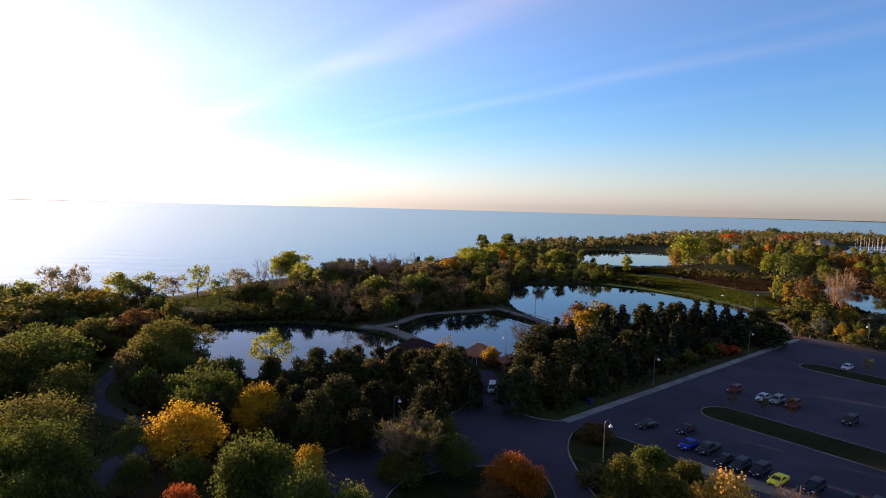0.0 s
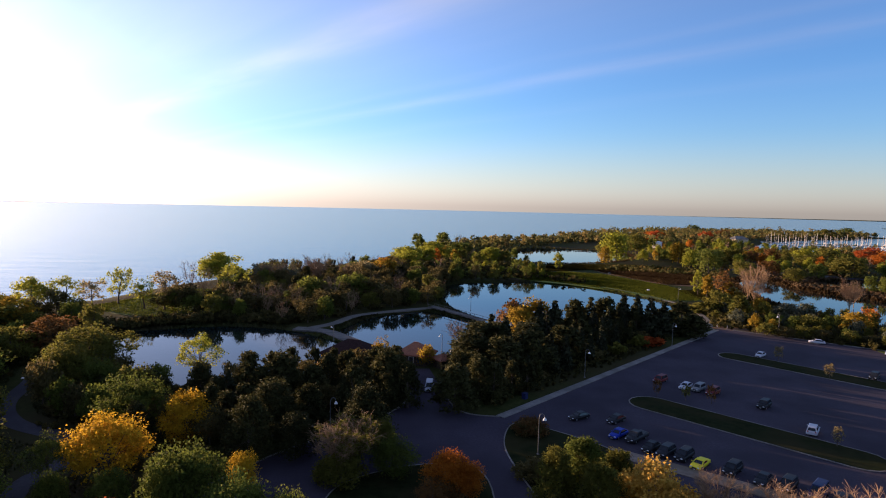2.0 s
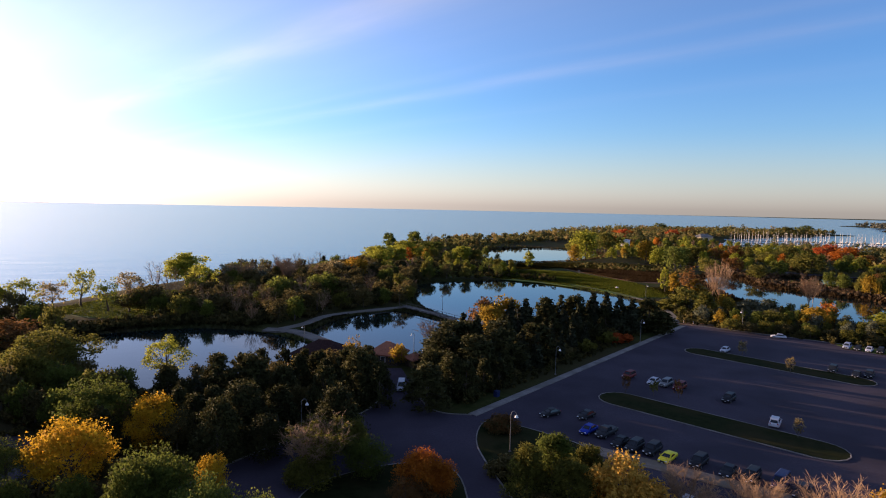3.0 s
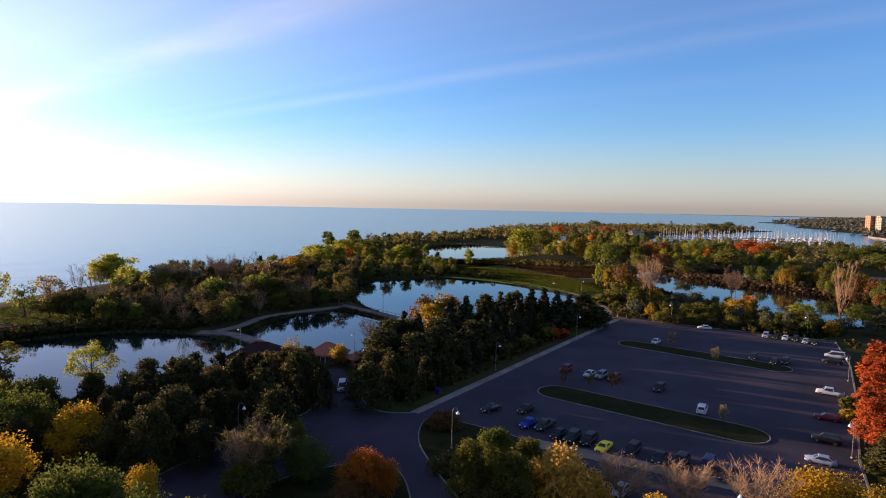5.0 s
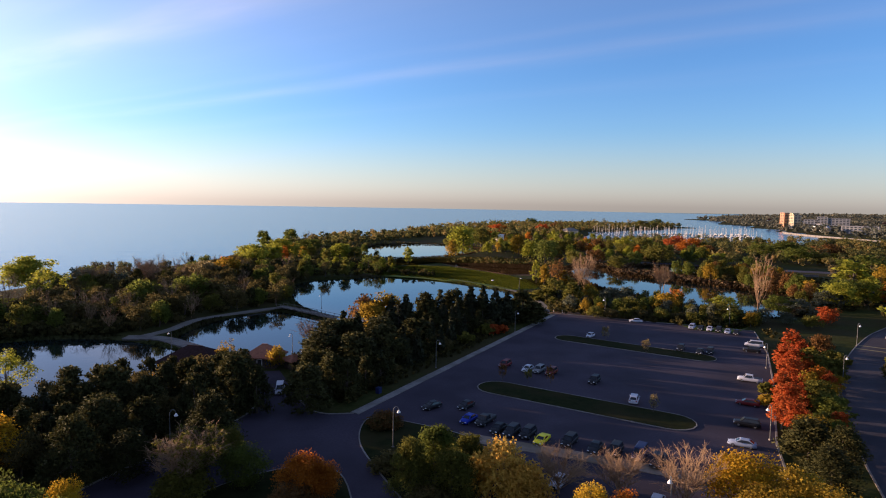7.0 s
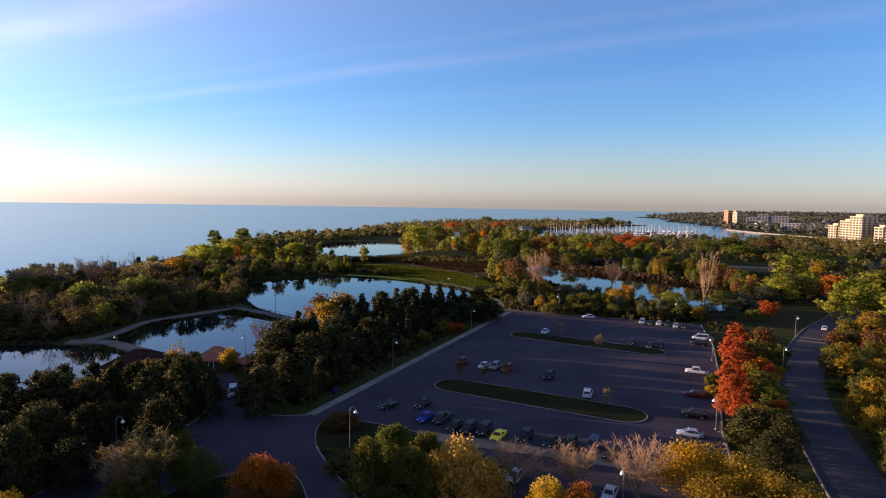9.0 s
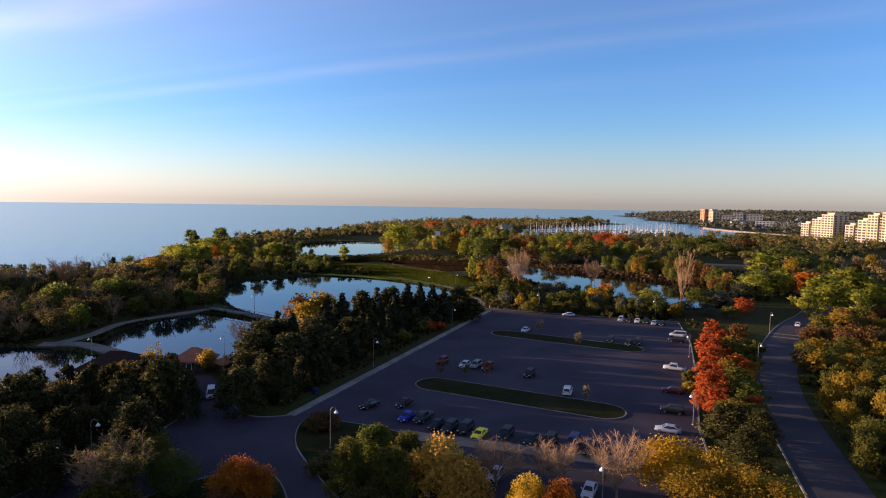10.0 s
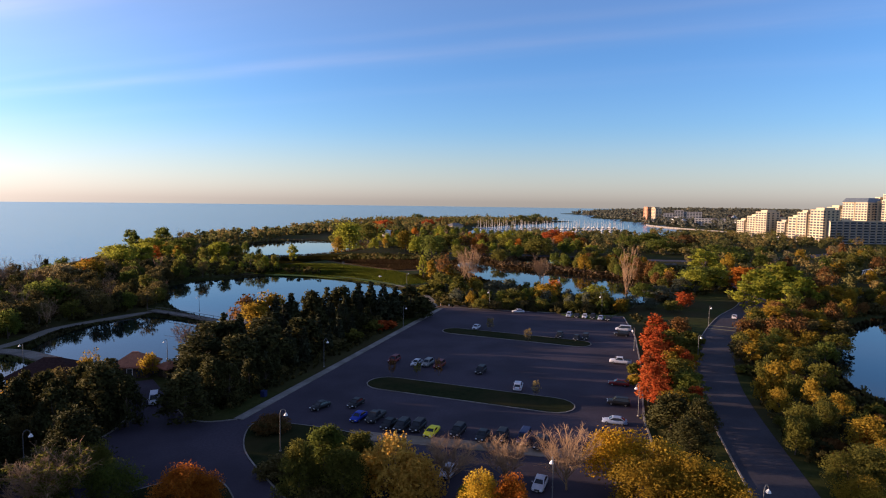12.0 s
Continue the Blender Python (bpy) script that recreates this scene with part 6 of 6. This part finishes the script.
# ---- buildings ----
def hip_roof(w, d, eave, peak, over=0.7, ridge=0.5):
    a, b = w / 2 + over, d / 2 + over
    r = max(0.1, a - b) * ridge * 2 if a > b else 0.15
    V = [(-a, -b, eave), (a, -b, eave), (a, b, eave), (-a, b, eave), (-r, 0, peak), (r, 0, peak),
         (-a, -b, eave - 0.25), (a, -b, eave - 0.25), (a, b, eave - 0.25), (-a, b, eave - 0.25)]
    F = [(0, 1, 5, 4), (1, 2, 5), (2, 3, 4, 5), (3, 0, 4), (6, 7, 1, 0), (7, 8, 2, 1), (8, 9, 3, 2), (9, 6, 0, 3), (9, 8, 7, 6)]
    return V, F


def pavilion(name, label, x, y, turn, w, d, eave, peak, roof_mat, wall_mat, door=True):
    ob = thing(name, label, "building", at=pose(x, y, 0, 0, 0, turn))
    part("roof", hip_roof(w, d, eave, peak), roof_mat, ob)
    part("wall", block(-w / 2, w / 2, -d / 2, d / 2, -0.2, eave - 0.26), wall_mat, ob)
    if door:
        dr = part("door", block(-0.55, 0.55, -d / 2 - 0.06, -d / 2 + 0.02, 0, 2.1), M_TRIM, ob)
        part("door_frame", block(-0.7, 0.7, -d / 2 - 0.04, -d / 2 + 0.01, 0, 2.25), M_WHITE, dr)
        for s in (-1, 1):
            wn = part("window", block(s * w * 0.3 - 0.6, s * w * 0.3 + 0.6, -d / 2 - 0.05, -d / 2 + 0.02, 1.0, 2.1), M_PANE, ob)
            part("sill", block(s * w * 0.3 - 0.7, s * w * 0.3 + 0.7, -d / 2 - 0.12, -d / 2 - 0.01, 0.9, 1.0), M_CONCRETE, wn)
    part("ridge_cap", block(-max(0.3, (w - d) / 2), max(0.3, (w - d) / 2), -0.15, 0.15, peak - 0.08, peak + 0.06), roof_mat, ob)
    return ob


pavilion("pavilion", "low pavilion with a dark shingled hip roof by the pond", -6.0, 157, -28, 14, 10, 2.8, 6.0, M_ROOF, M_TIMBER)
pavilion("gatehouse", "small gatehouse with a rust-brown shingled roof", 10.5, 156.5, -28, 8, 6.5, 2.7, 5.4, M_TILE, M_TIMBER)
pavilion("shelter", "small open shelter with a rust-brown roof", 17.2, 151.6, 30, 3.6, 3.6, 2.3, 3.6, M_TILE, M_TIMBER)
pavilion("white_cottage", "small white house among autumn trees", 309, 636, 30, 12, 6, 6.5, 7.2, M_WHITE, M_WHITE)
pavilion("clubhouse", "pale-roofed clubhouse behind the marina", 494, 774, 20, 26, 12, 5, 9, M_CONCRETE, M_CREAM)
surface("patio", slab([(14, 158), (26, 160), (30, 170), (24, 166.5), (16, 163)], -0.2, 0.06), M_GRAVEL, "paved terrace at the edge of the pond", "terrace")

PANE_MESH = {}


def window_row(ob, seq, count, x0, x1, z, h, y, side=1, width=0.62):
    """Windows of one storey, each with its slab edge below."""
    step = (x1 - x0) / count
    key = (round(step, 2), round(h, 2), width)
    if key not in PANE_MESH:
        PANE_MESH[key] = None
    for k in range(count):
        cx = x0 + (k + 0.5) * step
        if PANE_MESH[key] is None:
            pn = part("window", block(-step * width / 2, step * width / 2, -0.14, 0.06, 0, h), M_PANE, ob)
            PANE_MESH[key] = pn.data
        else:
            pn = new("window", PANE_MESH[key])
            pn.parent = ob
        pn.matrix_basis = pose(cx, y, z) if side == 1 else pose(y, cx, z, 0, 0, 90)


def condo(name, label, x, y, turn, width, depth, floors, steps, mat, fh=3.4, bay=4.6):
    """A plain distant block with rows of windows on its front and one end."""
    ob = thing(name, label, "apartment building", "apartment blocks", at=pose(x, y, 0, 0, 0, turn))
    for k, (share0, share1, f0, f1, back) in enumerate(steps):
        xa, xb = -width / 2 + width * share0, -width / 2 + width * share1
        ya = -depth / 2 + back
        part("wall", block(xa, xb, ya, depth / 2 - back * 0.4, f0 * fh - (0.5 if f0 == 0 else 0), f1 * fh), mat, ob)
        part("parapet", block(xa - 0.3, xb + 0.3, ya - 0.3, depth / 2 - back * 0.4 + 0.3, f1 * fh, f1 * fh + 0.9), mat, ob)
        n = max(2, int((xb - xa) / bay))
        m = max(2, int((depth - back * 1.4) / (bay * 1.3)))
        for f in range(f0, f1):
            window_row(ob, k, n, xa + 0.8, xb - 0.8, f * fh + 0.9, fh * 0.58, ya)
            window_row(ob, k, m, ya + 0.8, depth / 2 - back * 0.4 - 0.8, f * fh + 0.9, fh * 0.55, xb, side=2)
    return ob


def shared(ob, key, make, mat, m, name):
    """One more object on a mesh that is built once."""
    if key not in PANE_MESH:
        o = part(name, make(), mat, ob)
        PANE_MESH[key] = o.data
    else:
        o = new(name, PANE_MESH[key])
        o.parent = ob
    o.matrix_basis = m


def terraced_block(label, corner, turn, strips, depth, mat, fh=3.1, z0=0.0, base=0):
    """A cream block whose bays climb in terraces. corner: the plan point where front and end wall meet (local +x end of the front).
    strips: (width, floors) of each bay from the low end to the high end; recessed balconies stand between the bays."""
    total = sum(w for w, _ in strips) + 3.2 * (len(strips) - 1)
    ob = thing("apartment_block", label, "apartment building", "apartment blocks", at=pose(*corner, z0, 0, 0, turn))
    x = -total
    for k, (w, floors) in enumerate(strips):
        back = 2.2 * (k % 2)
        top = floors * fh
        part("wall", block(x, x + w, back, depth, -0.5, top), mat, ob)
        part("parapet", block(x - 0.25, x + w + 0.25, back - 0.25, depth + 0.25, top, top + 1.0), mat, ob)
        if floors > 3:
            part("penthouse", block(x + w * 0.2, x + w * 0.8, back + 4.5, depth - 3, top + 0.02, top + 3.2), mat, ob)
        n = max(2, round(w / 4.4))
        for f in range(base, floors):
            for q in range(n):
                cx = x + (q + 0.5) * w / n
                shared(ob, ("wide", round(w / n, 1)), lambda: block(-w / n * 0.35, w / n * 0.35, -0.1, 0.1, 0, 1.9), M_PANE, pose(cx, back, f * fh + 0.85), "window")
        x += w
        if k < len(strips) - 1:
            low = min(floors, strips[k + 1][1])
            part("wall", block(x + 0.26, x + 2.94, 4.2, depth - 1, -0.5, low * fh + 0.4), M_PANE, ob)
            for f in range(base, low):
                shared(ob, "recess_balcony", lambda: block(0.06, 3.14, 1.9, 4.19, 0, 0.2), mat, pose(x, 0, f * fh), "balcony_slab")
                shared(ob, "recess_rail", lambda: block(0.06, 3.14, 1.86, 1.96, 0.21, 1.1), mat, pose(x, 0, f * fh), "balcony_rail")
                shared(ob, "recess_post", lambda: block(1.5, 1.7, 4.05, 4.19, 0.21, 2.9), mat, pose(x, 0, f * fh), "window_post")
            x += 3.2
    # the end wall in shade, with its own window and balcony columns
    floors = strips[-1][1]
    for f in range(base, floors):
        for q in range(max(2, int(depth / 6))):
            cy = (q + 0.5) * depth / max(2, int(depth / 6))
            if q % 2:
                shared(ob, "end_slab", lambda: block(0.01, 1.5, -2.2, 2.2, 0, 0.18), mat, pose(0, cy, f * fh + 0.1), "balcony_slab")
                shared(ob, "end_rail", lambda: block(1.4, 1.5, -2.2, 2.2, 0.19, 1.1), mat, pose(0, cy, f * fh + 0.1), "balcony_rail")
            shared(ob, "end_pane", lambda: block(-0.1, 0.1, -1.5, 1.5, 0, 1.8), M_PANE, pose(0, cy, f * fh + 0.75), "window")
    return ob


def balcony_wing(label, x, y, turn, width, depth, floors, fh=3.1):
    """A long low wing whose front is banded by balconies from end to end."""
    ob = thing("apartment_wing", label, "apartment building", "apartment blocks", at=pose(x, y, 0, 0, 0, turn))
    part("wall", block(0, width, 0, depth, -0.5, floors * fh), M_GREY, ob)
    part("parapet", block(-0.3, width + 0.3, -0.3, depth + 0.3, floors * fh, floors * fh + 0.9), M_CREAM, ob)
    n = int(width / 7.5)
    step = width / n
    for f in range(floors):
        for k in range(n):
            shared(ob, ("band", round(step, 1)), lambda: block(0.25, step - 0.25, -1.7, -0.01, 0, 0.22), M_CREAM, pose(k * step, 0, f * fh), "balcony_slab")
            shared(ob, ("band_rail", round(step, 1)), lambda: block(0.25, step - 0.25, -1.72, -1.6, 0.225, 1.05), M_GREY, pose(k * step, 0, f * fh), "balcony_rail")
            shared(ob, ("band_pane", round(step, 1)), lambda: block(0.9, step - 0.9, -0.1, 0.1, 0.3, 2.6), M_PANE, pose(k * step, 0, f * fh), "window")
    for k in range(n + 1):
        part("fin", block(k * step - 0.14, k * step + 0.14, -1.75, -0.01, 0, floors * fh - 0.02), M_CREAM, ob)
    return ob


def mansard_tower(label, x, y, turn, width, depth, floors, fh=3.1):
    """A tall cream block under a sloping dark glazed roof."""
    ob = terraced_block(label, (x, y), turn, ((width * 0.32, floors - 2), (width * 0.3, floors), (width * 0.3, floors)), depth, M_CREAM, fh, base=8)
    top = floors * fh + 1.0
    w = width * 0.6 + 3.2
    part("glazed_roof", loft([[(-w, 0.2, top + 0.02), (-0.4, 0.2, top + 0.02), (-0.4, depth - 1, top + 0.02), (-w, depth - 1, top + 0.02)],
                              [(-w + 2, 4.5, top + 5.5), (-2.4, 4.5, top + 5.5), (-2.4, depth - 5, top + 5.5), (-w + 2, depth - 5, top + 5.5)]]), M_SLATE, ob)
    return ob


terraced_block("cream stepped apartment block with rows of dark windows", (752.2, 437.1), -104, ((12, 7), (13, 9), (17, 11)), 22, M_CREAM, 3.0)
part("roof_mast", block(-7.1, -6.9, 9, 9.2, 33.0, 43), M_LAMP, bpy.data.objects["apartment_block"])
terraced_block("large cream stepped apartment block climbing in terraces", (717.9, 353.1), -104, ((11, 7), (11, 9), (12, 11), (17, 12)), 26, M_CREAM, 3.1)
terraced_block("cream apartment block with high terraces and a flat roof", (836, 333), -104, ((10, 12), (10, 14), (12, 15), (14, 16)), 26, M_CREAM, 3.1, base=7)
mansard_tower("tall cream apartment tower with a sloping dark glazed roof", 829, 356, -104, 52, 26, 15)
terraced_block("tall stepped cream apartment tower behind the others", (940, 358), -104, ((12, 17), (14, 19), (16, 20)), 28, M_CREAM, 3.1, base=12)
balcony_wing("long grey apartment wing banded with balconies in shade", 724, 347.5, -30, 92, 16, 8)
terraced_block("low cream link building between apartment blocks", (764, 426), -104, ((11, 8), (9, 8)), 14, M_CREAM, 3.0)
condo("tower_block", "distant orange brick tower block", 1179, 976, -104, 14, 18, 10, ((0.0, 1.0, 0, 10, 0),), M_RED_BRICK, bay=5)
condo("tower_block", "distant cream tower block beside an orange one", 1184, 961, -104, 26, 18, 10, ((0.0, 1.0, 0, 9, 0), (0.25, 0.75, 9, 10, 2)), M_CREAM, bay=5)
condo("grey_block", "long distant grey apartment block", 1205, 925, -52, 44, 18, 5, ((0.0, 0.6, 0, 6, 0), (0.55, 1.0, 0, 8, 0)), M_GREY, bay=6)
condo("grey_block", "distant grey apartment block behind trees", 1232, 893, -52, 40, 18, 5, ((0.0, 1.0, 0, 7, 0),), M_GREY, bay=6)
condo("grey_block", "distant flat grey building in the trees", 1080, 742, -60, 56, 18, 4, ((0.0, 1.0, 0, 4, 0),), M_GREY, bay=6)


def small_houses():
    rng = random.Random(5)
    for k in range(26):
        a = radians(rng.uniform(45, 68))
        d = rng.uniform(1150, 2100)
        px, py = d * math.sin(a), d * math.cos(a)
        if far_from(COAST, np.array([px]), np.array([py]))[0] > -25:
            continue
        w = rng.uniform(12, 22)
        pavilion("far_house", "small pale house on the far shore", px, py, rng.uniform(0, 180), w, w * 0.6, 9, 14, M_ROOF if k % 2 else M_GREY, M_WHITE if k % 3 else M_BRICK, door=False)


small_houses()
surface("seawall", ribbon(smooth_loop([(800, 500), (848, 552), (888, 668), (940, 772), (1000, 830)], 5, False), 5, -1.5, 1.6), M_CONCRETE, "pale stone seawall along the harbour", "seawall")
surface("low_wall", ribbon([(318, 281), (352, 266)], 0.6, 0, 1.4), M_CONCRETE, "low pale concrete wall by the marsh", "wall")


# ---- marina ----
def sailboat(x, y, turn, length, mast):
    ob = thing("sailboat", "moored white sailing boat with a bare mast", "sailboat", "moored sailing boats", at=pose(x, y, -1.15, 0, 0, turn))
    L, B = length, length * 0.15
    rings = []
    for t, wv in ((-0.5, 0.7), (-0.25, 0.95), (0.1, 1.0), (0.35, 0.6), (0.5, 0.06)):
        rings.append([(t * L, -B * wv, 1.0), (t * L, -B * wv * 0.7, -0.2), (t * L, B * wv * 0.7, -0.2), (t * L, B * wv, 1.0)])
    part("hull", loft(rings), M_HULL, ob)
    part("cabin", block(-L * 0.15, L * 0.2, -B * 0.55, B * 0.55, 0.95, 1.6, 0.1), M_HULL, ob)
    V, F = [], []
    tube(V, F, [(L * 0.08, 0, 0.9), (L * 0.08, 0, mast)], [0.17, 0.12], 6)
    part("mast", (V, F), M_MAST, ob)
    V, F = [], []
    tube(V, F, [(L * 0.06, 0, 2.3), (-L * 0.36, 0, 2.4)], [0.16, 0.12], 6)
    part("boom", (V, F), M_SHADE, ob)


def build_marina():
    rng = random.Random(8)
    u, v = Vector((0.955, -0.297)), Vector((0.53, 0.848))
    base = Vector((560, 640))
    for r in range(6):
        row = base + v * (r * 34 + 8)
        a, b = row + u * (-90 - r * 2), row + u * (135 + r * 6)
        if r % 2 == 0:
            surface(f"dock_{r // 2 + 1}", ribbon([tuple(a + v * 9), tuple(b + v * 9)], 3, -1.2, -0.4), M_CONCRETE, "long pale floating dock in the marina", "dock")
        n = 27
        for k in range(n):
            p = a.lerp(b, (k + rng.uniform(0.2, 0.8)) / n)
            if rng.random() < 0.12 or far_from(COAST, np.array([p.x]), np.array([p.y]))[0] < 3:
                continue
            sailboat(p.x, p.y, 58 + rng.uniform(-4, 4) + (180 if r % 2 else 0), rng.uniform(8, 11), rng.uniform(11, 16))


build_marina()


# ---- small things ----
def sign_post(x, y):
    ob = thing("marker_post", "tall thin post with black and white bands", "post", at=pose(x, y, 0))
    for k in range(6):
        V, F = [], []
        tube(V, F, [(0, 0, k * 0.55), (0, 0, k * 0.55 + 0.55)], [0.09, 0.09], 8)
        part("band", (V, F), M_WHITE if k % 2 else M_TRIM, ob)
    part("plate", block(-0.3, 0.3, -0.03, 0.03, 3.3, 3.7, 0.01), M_LAMP, ob)


sign_post(16.6, 121.9)


def bin_box(x, y, turn):
    ob = thing("recycling_bin", "blue plastic recycling bin beside the pavement", "bin", at=pose(x, y, 0, 0, 0, turn))
    part("body", block(-0.55, 0.55, -0.5, 0.5, 0.0, 1.15, 0.06), paint("navy"), ob)
    part("lid", block(-0.6, 0.6, -0.55, 0.55, 1.155, 1.3, 0.05), paint("navy"), ob)


bin_box(32.5, 125.5, 40)


def truss_bridge():
    ob = thing("white_footbridge", "white painted steel truss footbridge", "footbridge", at=pose(402, 167, 0, 0, 0, 8))
    part("deck", block(-16, 16, -1.4, 1.4, 2.2, 2.6), M_CONCRETE, ob)
    for s in (-1.4, 1.4):
        V, F = [], []
        tube(V, F, [(-16, s, 5.2), (16, s, 5.2)], [0.25, 0.25], 6)
        part("chord", (V, F), M_WHITE, ob)
        for k in range(8):
            V, F = [], []
            tube(V, F, [(-16 + 4 * k, s, 2.5), (-14 + 4 * k, s, 5.2), (-12 + 4 * k, s, 2.5)], [0.18] * 3, 5)
            part("brace", (V, F), M_WHITE, ob)
    for px in (-14, 14):
        part("pier", block(px - 0.6, px + 0.6, -1.2, 1.2, -0.4, 2.2), M_CONCRETE, ob)


truss_bridge()


surface("leaf_litter", slab(smooth_loop([(120, 201), (126, 203), (134, 199), (141, 193), (137, 189), (128, 195)], 5), -0.1, 0.05), M_LITTER, "russet fallen leaves at the corner of the car park", "fallen leaves")


def barrier_post(x, y):
    ob = thing("barrier_post", "short orange and white barrier post", "post", "barrier posts", at=pose(x, y, 0))
    for k in range(4):
        V, F = [], []
        tube(V, F, [(0, 0, k * 0.3), (0, 0, k * 0.3 + 0.3)], [0.13, 0.12], 8)
        part("band", (V, F), M_WHITE if k % 2 else M_ORANGE, ob)
    part("foot", block(-0.3, 0.3, -0.3, 0.3, 0.0, 0.08, 0.02), M_TRIM, ob)


barrier_post(122.5, 201.5)
barrier_post(125.0, 199.3)


def park_bin(x, y, h):
    ob = thing("litter_bin", "dark upright litter bin beside the footpath", "bin", at=pose(x, y, 0))
    V, F = [], []
    tube(V, F, [(0, 0, 0), (0, 0, 0.1), (0, 0, h - 0.2)], [0.3, 0.34, 0.36], 12)
    part("body", (V, F), M_TRIM, ob)
    V, F = [], []
    tube(V, F, [(0, 0, h - 0.19), (0, 0, h - 0.08), (0, 0, h)], [0.4, 0.36, 0.15], 12)
    part("lid", (V, F), M_LAMP, ob)


park_bin(142.0, 247.0, 1.6)


def info_board(x, y, turn):
    ob = thing("notice_board", "small pale notice board on two posts in the meadow", "notice board", at=pose(x, y, 0, 0, 0, turn))
    for s in (-0.7, 0.7):
        part("post", block(s - 0.06, s + 0.06, -0.06, 0.06, -0.2, 2.0), M_DECK, ob)
    part("panel", block(-0.75, 0.75, -0.09, -0.062, 0.9, 1.9, 0.01), M_CONCRETE, ob)


info_board(146, 363, 20)


def boulder(x, y, r):
    rng = random.Random(3)
    bm = bmesh.new()
    bmesh.ops.create_icosphere(bm, subdivisions=2, radius=r)
    for v in bm.verts:
        v.co *= 1 + rng.uniform(-0.12, 0.12)
        v.co.z *= 0.6
    tagged(part("boulder", bm, M_WHITE), "pale rounded boulder lying on the lawn", "boulder").location = (x, y, r * 0.4)


boulder(140, 294.5, 0.8)

# the parked cars
car("sedan", "blue", 44.7, 103.4, 218)
car("pickup", "charcoal", 47.4, 101.6, 216)
car("sedan", "black", 48.1, 97.2, 218)
car("suv", "charcoal", 49.7, 95.0, 218)
car("suv", "black", 52.1, 93.3, 218)
car("coupe", "lemon", 53.2, 90.2, 218)
car("suv", "black", 57.4, 87.8, 218)
car("sedan", "charcoal", 60.2, 84.1, 218)
car("suv", "black", 62.7, 81.9, 218)
car("van", "navy", 65.7, 79.3, 218)
car("pickup", "charcoal", 67.0, 76.3, 218)
car("sedan", "black", 40.4, 112.7, 205)
car("sedan", "black", 47.3, 110.8, 215)
car("suv", "maroon", 69.1, 136.7, 218)
car("sedan", "white", 72.9, 131.5, 218)
car("suv", "grey", 75.1, 129.7, 218)
car("suv", "maroon", 77.0, 126.9, 218)
car("suv", "black", 83.3, 117.7, 218)
car("suv", "white", 83.4, 103.2, 46)
car("sedan", "white", 111.3, 160.3, 218)
car("suv", "black", 127.3, 137.7, 218)
car("sedan", "black", 129.8, 132.8, 218)
car("suv", "black", 132.9, 132.1, 218)
car("sedan", "white", 141.9, 176.6, 150)
car("suv", "silver", 153.8, 161.5, 218)
car("sedan", "black", 155.6, 159.3, 218)
car("sedan", "white", 157.5, 157.2, 218)
car("suv", "black", 159.3, 155.0, 218)
car("sedan", "silver", 160.3, 152.1, 218)
car("sedan", "black", 161.9, 150.1, 218)
car("van", "white", 152.5, 134.6, 132)
car("suv", "black", 146.1, 129.5, 132)
car("pickup", "white", 120.5, 106.9, 132)
car("sedan", "maroon", 105.6, 93.9, 132)
car("suv", "black", 95.2, 84.5, 132)
car("sedan", "silver", 86.3, 77.4, 132)
car("sedan", "white", 47.5, 75.2, 218)
car("sedan", "white", 57.1, 65.0, 218)
car("van", "white", 12.0, 132.5, 262)
car("sedan", "white", 207.1, 130.2, 30)

# lamp posts
lamp_post(51.5, 140.9, 7.5, 0)
lamp_post(27.5, 96.1, 7.5, 0)
lamp_post(-8.1, 105.8, 7.5, 0)
lamp_post(-73.1, 131.3, 4.6, 180)
lamp_post(54.3, 59.2, 7.5, 60)
lamp_post(93.5, 77.9, 7, 180)
lamp_post(185.2, 125.8, 7.5, 0)
lamp_post(141.0, 98.5, 7.5, 0)
lamp_post(91.1, 173.7, 7.5, 0)
lamp_post(135.0, 114.9, 7, 180)
lamp_post(169.3, 160.2, 7.5, 90)
lamp_post(137.3, 188.9, 7.5, 90)
lamp_post(139.8, 263.2, 6.5, 0)
lamp_post(71.9, 40.1, 7.5, 0)
lamp_post(285.6, 134.8, 7.5, 0)
lamp_post(37.2, 234.0, 6, 180)
lamp_post(18.6, 167.4, 5.5, 180)
lamp_post(19.1, 154.4, 4, 0)
lamp_post(-13.1, 181.8, 5, 180)
